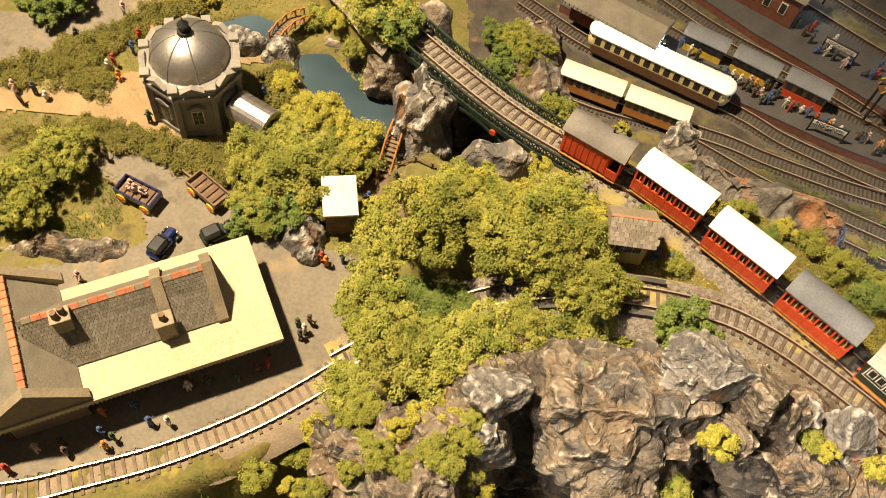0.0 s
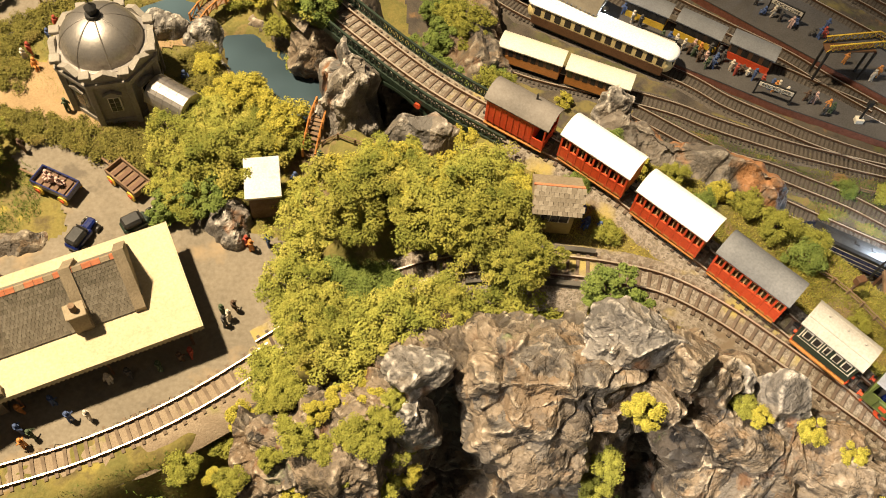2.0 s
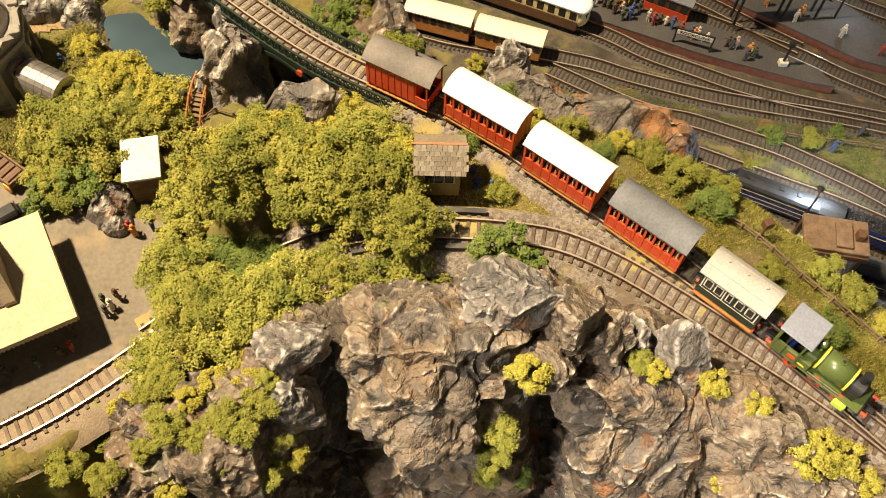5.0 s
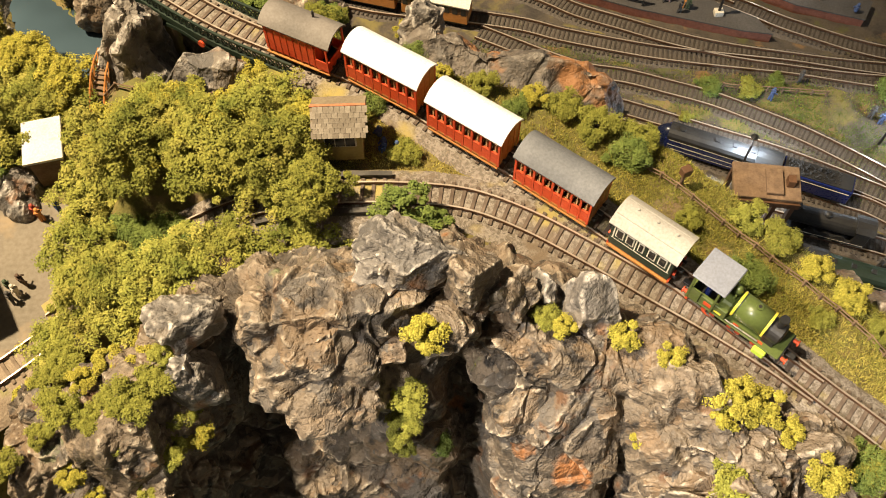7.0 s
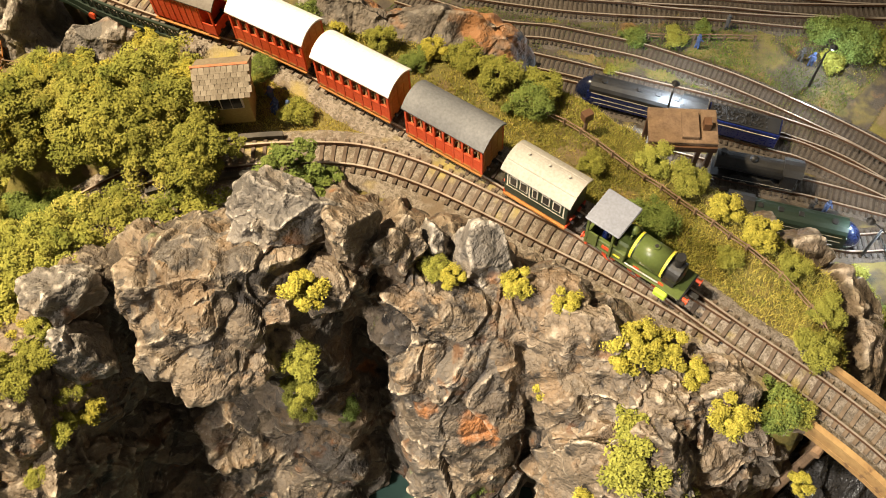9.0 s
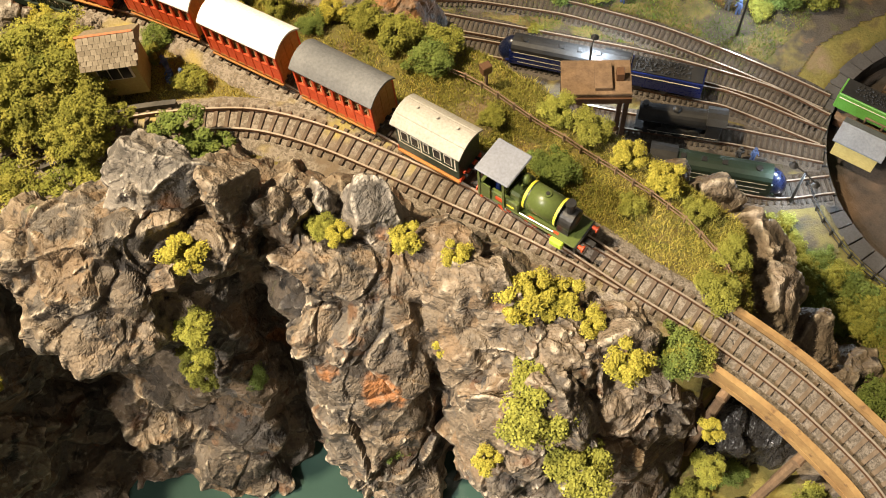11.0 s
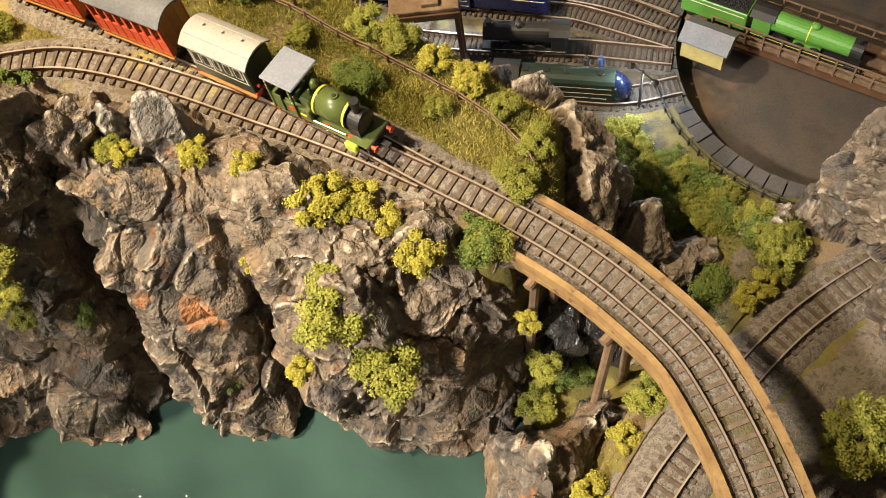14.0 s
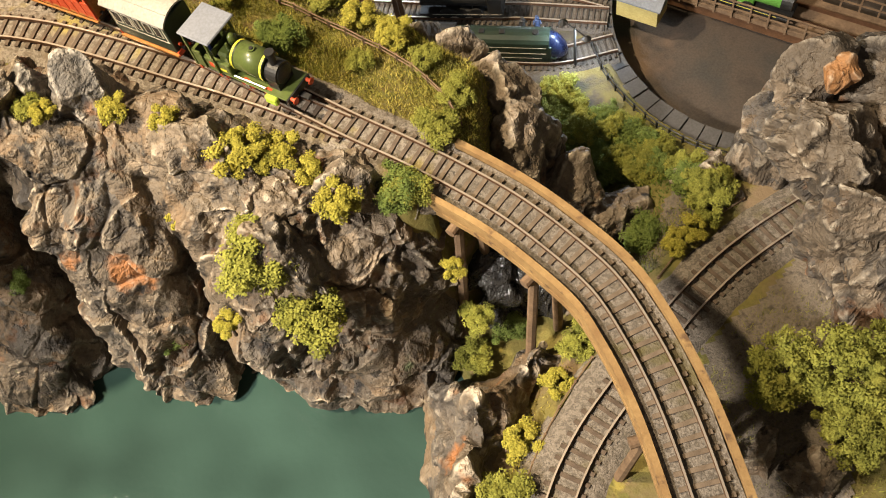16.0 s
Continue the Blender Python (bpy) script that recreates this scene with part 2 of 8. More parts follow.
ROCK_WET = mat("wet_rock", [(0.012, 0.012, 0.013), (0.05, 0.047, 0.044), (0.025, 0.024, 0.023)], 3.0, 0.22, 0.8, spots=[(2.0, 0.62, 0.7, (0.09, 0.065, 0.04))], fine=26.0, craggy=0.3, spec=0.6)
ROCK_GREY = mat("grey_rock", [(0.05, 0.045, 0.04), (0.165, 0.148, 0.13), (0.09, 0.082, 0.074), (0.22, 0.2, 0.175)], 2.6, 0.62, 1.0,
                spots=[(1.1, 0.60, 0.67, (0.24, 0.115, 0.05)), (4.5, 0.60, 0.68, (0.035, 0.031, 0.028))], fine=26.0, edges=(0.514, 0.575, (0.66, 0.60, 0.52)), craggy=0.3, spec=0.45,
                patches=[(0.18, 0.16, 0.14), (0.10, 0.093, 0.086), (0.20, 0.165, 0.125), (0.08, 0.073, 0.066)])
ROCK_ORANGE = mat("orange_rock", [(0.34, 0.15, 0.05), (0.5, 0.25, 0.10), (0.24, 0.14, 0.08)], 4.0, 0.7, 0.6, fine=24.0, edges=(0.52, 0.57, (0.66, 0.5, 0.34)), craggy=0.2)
GROUND = mat("grassy_ground", [(0.11, 0.085, 0.035), (0.20, 0.165, 0.045), (0.14, 0.13, 0.035), (0.24, 0.165, 0.07)], 2.4, 0.95, 0.9,
             spots=[(1.2, 0.56, 0.66, (0.20, 0.14, 0.08)), (3.1, 0.62, 0.70, (0.27, 0.22, 0.05))], fine=30.0)
CINDER = mat("cinder_ground", [(0.04, 0.034, 0.03), (0.085, 0.07, 0.054), (0.11, 0.09, 0.066)], 3.0, 0.95, 0.8,
             spots=[(1.6, 0.52, 0.62, (0.17, 0.14, 0.05)), (2.9, 0.56, 0.66, (0.09, 0.09, 0.034)), (2.2, 0.6, 0.7, (0.2, 0.12, 0.055))], fine=45.0)
YARD = mat("grey_yard", [(0.17, 0.145, 0.108), (0.23, 0.195, 0.145)], 1.2, 0.9, 0.12, spots=[(1.5, 0.56, 0.68, (0.27, 0.2, 0.12)), (2.6, 0.62, 0.7, (0.12, 0.1, 0.075))], fine=22.0)
SAND = mat("sandy_path", [(0.27, 0.185, 0.095), (0.38, 0.265, 0.14)], 2.5, 0.95, 0.4, spots=[(3.0, 0.58, 0.68, (0.24, 0.2, 0.07))])
DARKBED = mat("dark_ballast", [(0.06, 0.052, 0.044), (0.27, 0.23, 0.185), (0.13, 0.11, 0.088), (0.21, 0.175, 0.13)], 22.0, 0.95, 1.0, spots=[(1.4, 0.58, 0.70, (0.12, 0.10, 0.04))], fine=60.0)
BALLAST = mat("ballast", [(0.08, 0.067, 0.055), (0.32, 0.275, 0.225), (0.145, 0.12, 0.092), (0.26, 0.21, 0.155)], 22.0, 0.95, 1.0, spots=[(1.4, 0.56, 0.68, (0.34, 0.27, 0.09)), (2.3, 0.6, 0.7, (0.16, 0.12, 0.08))], fine=60.0)
EARTHBED = mat("earthy_ballast", [(0.24, 0.18, 0.12), (0.34, 0.27, 0.19)], 5.0, 0.95, 1.0, spots=[(2.0, 0.58, 0.68, (0.22, 0.2, 0.07))], fine=50.0)
EARTHY_SLEEPER = mat("earthy_sleeper", [(0.15, 0.11, 0.075), (0.24, 0.18, 0.125)], 8.0, 0.9, 0.5, per_object=0.4)
SLEEPER = mat("sleeper_wood", [(0.09, 0.065, 0.048), (0.19, 0.14, 0.10)], 8.0, 0.85, 0.5, per_object=0.5)
RAIL = mat("rusty_rail", [(0.10, 0.052, 0.03), (0.19, 0.10, 0.055)], 10.0, 0.5, 0.2, metal=0.4)
RAILTOP = mat("worn_rail_top", [(0.50, 0.41, 0.32), (0.70, 0.60, 0.49)], 2.0, 0.38, 0.0, metal=0.6)
LEAF = mat("leaf_green", [(0.22, 0.255, 0.05), (0.42, 0.415, 0.085), (0.66, 0.565, 0.15)], 1.7, 0.85, 0.0, island=0.55, per_object=0.45, spec=0.15)
LEAF_MID = mat("leaf_mid_green", [(0.21, 0.225, 0.045), (0.36, 0.36, 0.07), (0.50, 0.45, 0.095)], 2.0, 0.85, 0.0, island=0.55, per_object=0.35, spec=0.15)
PITFLOOR = mat("stained_pit_floor", [(0.03, 0.025, 0.021), (0.075, 0.056, 0.042), (0.05, 0.044, 0.037)], 1.4, 0.7, 0.2, spots=[(0.9, 0.55, 0.7, (0.13, 0.085, 0.055))])
LEAF_DARK = mat("leaf_dark_green", [(0.13, 0.185, 0.045), (0.25, 0.30, 0.07)], 3.0, 0.85, 0.0, island=0.5, spec=0.15)
LEAF_HEDGE = mat("leaf_hedge", [(0.13, 0.12, 0.035), (0.22, 0.20, 0.05), (0.30, 0.235, 0.08)], 2.4, 0.9, 0.0, island=0.7, spec=0.1)
LEAF_YELLOW = mat("leaf_yellow", [(0.36, 0.34, 0.05), (0.48, 0.42, 0.07), (0.29, 0.31, 0.06)], 3.0, 0.85, 0.0, island=0.7, spec=0.15)


def water(name, colour, ripple, scale):
    m = bpy.data.materials.new(name)
    m.use_nodes = True
    nd, ln = m.node_tree.nodes, m.node_tree.links
    b = nd["Principled BSDF"]
    b.inputs["Roughness"].default_value = 0.03
    co, n, bp = nd.new("ShaderNodeTexCoord"), nd.new("ShaderNodeTexNoise"), nd.new("ShaderNodeBump")
    tone, mx = nd.new("ShaderNodeTexNoise"), nd.new("ShaderNodeValToRGB")
    n.inputs["Scale"].default_value, n.inputs["Detail"].default_value = scale / U, 3
    tone.inputs["Scale"].default_value = 0.7 / U
    mx.color_ramp.elements[0].position, mx.color_ramp.elements[1].position = 0.35, 0.65
    mx.color_ramp.elements[0].color = (*(c * 0.7 for c in colour), 1)
    mx.color_ramp.elements[1].color = (*(c * 1.3 for c in colour), 1)
    ln.new(co.outputs["Object"], n.inputs["Vector"])
    ln.new(co.outputs["Object"], tone.inputs["Vector"])
    ln.new(tone.outputs[0], mx.inputs[0])
    ln.new(mx.outputs[0], b.inputs["Base Color"])
    bp.inputs["Strength"].default_value, bp.inputs["Distance"].default_value = ripple, 0.01 * U
    ln.new(n.outputs[0], bp.inputs["Height"])
    ln.new(bp.outputs[0], b.inputs["Normal"])
    return m


WATER = water("green_water", (0.032, 0.062, 0.052), 0.4, 12.0)
POND = water("blue_pond_water", (0.05, 0.078, 0.095), 0.3, 7.0)
BARK = mat("bark", [(0.07, 0.045, 0.03), (0.13, 0.09, 0.06)], 9.0, 0.9, 0.5)
CREAM = mat("cream_canopy", [(0.44, 0.365, 0.225), (0.54, 0.46, 0.30)], 1.2, 0.7, 0.1, spots=[(3.0, 0.66, 0.76, (0.5, 0.40, 0.22))])
SLATE = mat("slate", [(0.25, 0.22, 0.175), (0.38, 0.335, 0.265)], 5.0, 0.8, 0.4, per_object=0.6, island=0.6)
STONE = mat("buff_stone", [(0.26, 0.21, 0.14), (0.38, 0.31, 0.21)], 4.0, 0.9, 0.4, per_object=0.4)
RED = mat("red_paint", [(0.58, 0.065, 0.02), (0.68, 0.095, 0.03)], 4.0, 0.45, 0.1)
WHITE = mat("white_roof", [(0.88, 0.88, 0.88), (0.92, 0.92, 0.92)], 2.0, 0.6, 0.05)
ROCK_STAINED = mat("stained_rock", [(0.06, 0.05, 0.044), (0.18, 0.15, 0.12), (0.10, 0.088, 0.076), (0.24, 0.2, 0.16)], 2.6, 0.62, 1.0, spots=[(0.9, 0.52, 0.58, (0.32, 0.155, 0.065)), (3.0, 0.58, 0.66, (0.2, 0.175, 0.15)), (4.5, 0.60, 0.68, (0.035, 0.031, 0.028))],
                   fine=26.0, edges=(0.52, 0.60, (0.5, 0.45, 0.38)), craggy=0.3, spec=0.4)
GREY = mat("grey_roof", [(0.125, 0.13, 0.14), (0.20, 0.205, 0.215)], 2.2, 0.7, 0.2)
GREEN = mat("loco_green", [(0.085, 0.115, 0.03), (0.11, 0.14, 0.038)], 3.0, 0.35, 0.0, coat=0.2)
BLACK = mat("black_iron", [(0.012, 0.012, 0.012), (0.03, 0.028, 0.026)], 6.0, 0.5, 0.1)
GRAVEL = mat("dark_gravel", [(0.08, 0.068, 0.055), (0.23, 0.19, 0.145), (0.14, 0.115, 0.088)], 14.0, 0.95, 1.0, spots=[(1.6, 0.56, 0.66, (0.14, 0.13, 0.04))], fine=50.0)
DOME = mat("metal_dome", [(0.36, 0.335, 0.31), (0.50, 0.465, 0.43)], 2.0, 0.42, 0.1, metal=0.85)

YELLOW = mat("yellow_paint", [(0.62, 0.40, 0.04), (0.70, 0.47, 0.06)], 3.0, 0.45)
CREAMPAINT = mat("cream_paint", [(0.70, 0.56, 0.26), (0.78, 0.64, 0.33)], 3.0, 0.5)
BROWN = mat("brown_paint", [(0.10, 0.05, 0.025), (0.16, 0.08, 0.04)], 4.0, 0.5)
TEAK = mat("varnished_wood", [(0.42, 0.17, 0.045), (0.54, 0.235, 0.065)], 8.0, 0.45, 0.15)
TAN = mat("tan_seat", [(0.55, 0.36, 0.16), (0.65, 0.45, 0.22)], 6.0, 0.7)
DKGREEN = mat("dark_green_paint", [(0.014, 0.026, 0.017), (0.026, 0.042, 0.027)], 5.0, 0.45)
BLUE = mat("blue_paint", [(0.006, 0.013, 0.088), (0.009, 0.02, 0.125)], 3.0, 0.3, coat=0.2)
APPLE = mat("apple_green_paint", [(0.10, 0.28, 0.045), (0.13, 0.34, 0.06)], 3.0, 0.35, coat=0.2)
TIMBER = mat("trestle_timber", [(0.26, 0.15, 0.06), (0.42, 0.27, 0.11)], 5.0, 0.8, 0.4, spots=[(9.0, 0.58, 0.68, (0.14, 0.08, 0.04))])
POST = mat("weathered_post", [(0.14, 0.09, 0.055), (0.26, 0.17, 0.10)], 8.0, 0.9, 0.4)
PLATFORM = mat("platform_tarmac", [(0.062, 0.057, 0.054), (0.095, 0.088, 0.082)], 2.0, 0.9, 0.2)
BRICK = mat("red_brick_edge", [(0.15, 0.055, 0.035), (0.24, 0.09, 0.055)], 14.0, 0.9, 0.4)
STONEGREY = mat("grey_ashlar", [(0.23, 0.21, 0.18), (0.34, 0.31, 0.265)], 3.0, 0.85, 0.3)
GLASS = mat("dark_window", [(0.02, 0.02, 0.02), (0.05, 0.045, 0.04)], 3.0, 0.12)
PALE = mat("pale_paint", [(0.68, 0.62, 0.5), (0.78, 0.72, 0.6)], 4.0, 0.6)
TERRA = mat("red_ridge_tile", [(0.42, 0.13, 0.06), (0.55, 0.22, 0.11)], 6.0, 0.8, 0.2)
LIME = mat("lime_paint", [(0.45, 0.62, 0.05), (0.5, 0.68, 0.07)], 3.0, 0.5)
LINING = mat("yellow_lining", [(0.75, 0.65, 0.05), (0.8, 0.7, 0.08)], 3.0, 0.5)
BEIGE = mat("beige_roof", [(0.37, 0.35, 0.31), (0.45, 0.425, 0.375)], 2.0, 0.7, 0.1)
STEEL = mat("polished_steel", [(0.6, 0.58, 0.54), (0.75, 0.72, 0.68)], 3.0, 0.3, metal=1.0)
OCHRE = mat("ochre_boards", [(0.36, 0.28, 0.09), (0.46, 0.36, 0.13)], 5.0, 0.8, 0.2)


def glow(name, colour, strength):
    m = bpy.data.materials.new(name)
    m.use_nodes = True
    b = m.node_tree.nodes["Principled BSDF"]
    b.inputs["Emission Color"].default_value = (*colour, 1)
    b.inputs["Emission Strength"].default_value = strength
    return m


NAVY = mat("navy_paint", [(0.006, 0.009, 0.028), (0.009, 0.014, 0.042)], 3.0, 0.3, coat=0.2)
BULB = glow("led_bulb", (0.75, 0.85, 1.0), 60.0)

# ---- lines of track: centre lines in plan, x, y, z ----
MAIN = curve_through([(-1.3, 9.2, 2.66), (-0.37, 8.01, 2.66), (0.15, 7.46, 2.66), (1.11, 6.62, 2.66), (2.07, 6.01, 2.66), (2.84, 5.55, 2.65), (3.29, 5.15, 2.63), (3.81, 4.70, 2.60),
                      (4.35, 4.23, 2.55), (4.91, 3.71, 2.50), (5.47, 3.16, 2.44), (5.98, 2.63, 2.37), (6.39, 2.20, 2.31), (6.74, 1.86, 2.26), (7.09, 1.49, 2.21), (7.39, 1.12, 2.18), (7.64, 0.73, 2.15),
                      (7.86, 0.29, 2.13), (7.955, -0.15, 2.12), (8.0, -0.6, 2.11), (8.0, -1.05, 2.10), (7.96, -1.7, 2.10)])
BRANCH = curve_through([(-0.6, 3.72, 1.72), (0.2, 4.18, 1.95), (1.0, 4.42, 2.25), (1.7, 4.46, 2.48), (2.41, 4.40, 2.60), (3.0, 4.33, 2.62), (3.51, 4.22, 2.61), (4.02, 3.97, 2.575), (4.55, 3.61, 2.525), (5.06, 3.23, 2.47), (5.52, 2.89, 2.42), (5.96, 2.54, 2.365), (6.34, 2.2, 2.312)])
STATION_LINE = curve_through([(-5.5, 1.85, 1.62), (-3.72, 2.12, 1.62), (-2.95, 2.36, 1.62), (-2.17, 2.66, 1.62), (-1.37, 3.08, 1.64), (-0.6, 3.62, 1.68), (-0.1, 4.05, 1.74)])
LOWER = curve_through([(12.0, 1.3, 0.9), (10.6, 1.05, 0.9), (9.82, 0.86, 0.9), (9.23, 0.66, 0.92), (8.75, 0.42, 0.94), (8.35, 0.17, 0.95), (7.95, -0.12, 0.95), (7.45, -0.5, 0.95), (7.05, -0.95, 0.95), (6.6, -1.7, 0.95)])

# ---- the lie of the land ----
PLATEAU = [(-9, 1.2), (-3.8, 1.55), (-2.2, 2.0), (-1.2, 2.5), (-0.35, 3.3), (0.1, 3.9), (0.25, 4.8), (0.2, 6.0), (-0.2, 6.6), (-0.25, 7.2), (-0.7, 8.0), (-1.4, 10.0), (-2.0, 14.0), (-9, 14)]
HILL = [(-0.6, 3.0), (0.3, 3.2), (1.2, 3.5), (2.6, 3.4), (3.6, 3.5), (4.6, 3.0), (5.2, 2.5), (5.9, 1.75), (6.6, 1.2), (7.0, 1.4), (7.5, 1.75), (7.75, 2.6), (7.25, 3.4), (6.5, 4.15), (5.85, 5.0),
        (5.2, 5.5), (3.9, 5.95), (2.8, 6.3), (2.0, 6.5), (1.55, 6.25), (1.3, 6.0), (0.3, 6.3), (-0.2, 6.2), (0.0, 4.9), (-0.2, 3.8)]
RIGHT_BANK = [(6.7, -0.4), (7.3, 0.2), (8.2, 0.85), (8.6, 1.5), (8.8, 1.9), (9.0, 1.9), (9.6, 1.7), (13, 2.2), (13, -4), (5.5, -4), (5.9, -0.6)]
POND_1 = [(-1.5, 7.91), (-1.13, 7.95), (-0.8, 7.6), (-0.45, 7.3), (-0.35, 6.95), (-0.62, 6.65), (-0.95, 6.9), (-1.12, 7.2), (-1.36, 7.5)]
POND_2 = [(-2.7, 8.2), (-2.2, 8.5), (-1.8, 8.35), (-1.85, 8.15), (-2.3, 7.98), (-2.55, 8.05)]
POOL = [(-1, -4), (6.4, -4), (6.1, -0.7), (6.6, 0.4), (6.5, 1.0), (5.4, 1.8), (4.4, 2.5), (3.0, 2.9), (1.0, 2.8), (0.3, 1.9), (-0.5, 0.0)]


def land(x, y):
    """Height of the ground at arrays of plan places."""
    p = np.stack([x, y, 0 * x], 1)
    wob = 0.10 * fbm(p * 2.2, 4, 11)
    h = 0.30 + 0.02 * fbm(p * 1.5, 3, 3)
    k = smooth01(0.5 - (polydist(x, y, RIGHT_BANK) + wob) / 0.9)
    h = h * (1 - k) + (0.88 + 0.06 * fbm(p * 2, 3, 9)) * k
    k = smooth01(0.5 - (polydist(x, y, PLATEAU) + wob) / 0.5)
    h = h * (1 - k) + (1.62 + 0.03 * np.clip(y - 3, 0, 6) + 0.25 * smooth01((y - 6.0) / 0.8) * 0.4) * k
    slope = 2.60 - 0.09 * np.clip(x - 3.2, 0, 5)
    d, z = linedist(x, y, MAIN)
    side = np.clip(d - 0.35, 0, 2)
    k = smooth01(0.5 - (polydist(x, y, HILL) + wob * 1.2) / 0.45)
    right = x - 3 > -(y - 5.4) * 0.9
    h = h * (1 - k) + (slope - 0.05 - side * np.where(right, 0.13, 0.1) + 0.08 * fbm(p * 1.6, 3, 21)) * k
    k = smooth01((0.62 - linedist(x, y, BRANCH)[0]) / 0.35)
    zb = linedist(x, y, BRANCH)[1] - 0.06
    h = h * (1 - k) + np.minimum(h + 0.5, zb) * k
    dip = smooth01((2.75 - x) / 0.15) * smooth01((x - 1.3) / 0.3) * smooth01((4.30 - y) / 0.1) * smooth01((y - 3.55) / 0.2)
    h = h - 0.5 * dip
    k = smooth01((0.55 - d) / 0.3) * (x > 1.6) * (x < 6.85) * (y < 6.3)
    h = h * (1 - k) + (z - 0.06) * k
    k = smooth01((0.5 - d) / 0.3) * (y > 7.5) * (x < 0.3)
    h = h * (1 - k) + (z - 0.06) * k
    dl, zl = linedist(x, y, LOWER)
    k = smooth01((0.5 - dl) / 0.3)
    h = h * (1 - k) + (zl - 0.06) * k
    k = smooth01(0.5 - polydist(x, y, POOL) / 0.4)
    h = h * (1 - k) + (-0.45) * k
    k = smooth01((1.95 - np.hypot(x - 11.08, y - 3.59)) / 0.2)
    h = h * (1 - k) + (-0.25) * k
    k = smooth01(0.5 - (polydist(x, y, POND_1) + 0.3 * wob) / 0.16)
    h = h * (1 - k) + 1.6 * k
    k = smooth01(0.5 - (polydist(x, y, POND_2) + 0.3 * wob) / 0.16)
    h = h * (1 - k) + 1.6 * k
    h = h + 0.02 * fbm(p * 7, 3, 31)
    return h


def land_at(x, y):
    return float(land(np.array([float(x)]), np.array([float(y)]))[0])


def grid(x0, x1, y0, y1, step):
    nx, ny = int((x1 - x0) / step) + 1, int((y1 - y0) / step) + 1
    x, y = np.meshgrid(np.linspace(x0, x1, nx), np.linspace(y0, y1, ny))
    i = np.arange(nx * ny).reshape(ny, nx)
    return x.ravel(), y.ravel(), np.stack([i[:-1, :-1], i[:-1, 1:], i[1:, 1:], i[1:, :-1]], -1).reshape(-1, 4)


gx, gy, gf = grid(-8, 14, -3, 15, 0.075)
ground = sheet("ground", np.stack([gx, gy, land(gx, gy)], 1), gf, GROUND)
tagged(ground, "olive and yellow flocked scenery ground of a model railway", "ground", kind="structure")


def drape(name, outline, material, lift, label, category, step=0.04, rough=0.05, level=None):
    """A sheet laid on the ground inside an outline, with an uneven border."""
    o = np.asarray(outline, float)
    x, y, f = grid(o[:, 0].min() - 0.1, o[:, 0].max() + 0.1, o[:, 1].min() - 0.1, o[:, 1].max() + 0.1, step)
    p = np.stack([x, y, 0 * x], 1)
    inside = polydist(x, y, o) + rough * fbm(p * 4, 3, 5) < 0
    z = land(x, y) + lift if level is None else np.full(x.shape, level)
    f = f[inside[f].all(1)]
    used = np.unique(f)
    re = np.zeros(len(x), int)
    re[used] = np.arange(len(used))
    return tagged(sheet(name, np.stack([x, y, z], 1)[used], re[f], material), label, category, kind="structure")


drape("yard", [(-6, 1.95), (-3.6, 2.25), (-2.2, 2.75), (-1.3, 3.25), (-0.5, 3.75), (-0.25, 4.4), (-0.35, 5.05), (-1.2, 5.3), (-1.8, 5.35), (-2.1, 5.8), (-2.7, 6.15), (-3.5, 6.3), (-3.75, 6.0), (-3.1, 5.6), (-2.9, 5.1), (-3.4, 4.8), (-6, 4.2)],
      YARD, 0.02, "grey station forecourt and platform surface", "pavement")
drape("path", [(-6, 6.3), (-4.8, 6.6), (-3.9, 6.65), (-3.2, 6.45), (-2.7, 6.25), (-2.2, 6.3), (-2.0, 6.6), (-2.2, 7.6), (-1.75, 7.75), (-1.7, 8.1), (-2.0, 8.0), (-2.6, 7.7), (-3.4, 7.4), (-4.3, 7.15), (-6, 6.9)], SAND, 0.018, "sandy garden path of fine gravel", "path")
drape("road", [(-8, 7.3), (-5.1, 7.2), (-4.2, 7.7), (-3.3, 8.5), (-2.9, 9.3), (-3.6, 9.6), (-4.2, 8.6), (-5.0, 8.15), (-8, 8.1)], YARD, 0.02, "grey tarmac model road", "road")
drape("pool_water", [(-1.5, -3.5), (6.6, -3.5), (6.6, -0.5), (7.3, 0.9), (6.6, 1.3), (5, 2.2), (4, 3.3), (1, 3.2), (-1, 2.2)], WATER, 0, "still green water of a rocky pool", "water", step=0.2, rough=0, level=0.1)
drape("pond_water", [(-1.7, 8.1), (-0.9, 8.1), (-0.2, 7.3), (-0.2, 6.7), (-0.7, 6.45), (-1.3, 6.9)], POND, 0, "blue-grey water of a garden pond", "water", step=0.1, rough=0, level=1.80)
drape("pond_water", [(-2.9, 8.3), (-2.2, 8.7), (-1.6, 8.5), (-1.7, 8.0), (-2.4, 7.85)], POND, 0, "blue water of the upper garden pond", "water", step=0.1, rough=0, level=1.82)
drape("bank_gravel", [(8.15, -0.5), (8.6, -0.1), (9.1, 0.2), (9.8, 0.55), (10.1, 0.4), (9.7, -0.6), (9.2, -1.6), (8.6, -2.6), (7.9, -2.6), (8.1, -1.3)], GRAVEL, 0.016, "dark gravel and earth beside the lower line", "ground", step=0.04, rough=0.12)
drape("bank_gravel", [(8.0, 0.4), (8.5, 0.75), (9.0, 1.0), (9.6, 1.25), (9.5, 1.6), (8.9, 1.45), (8.2, 1.2), (7.7, 0.9)], GRAVEL, 0.016, "brown earth slope above the lower line", "ground", step=0.04, rough=0.12)
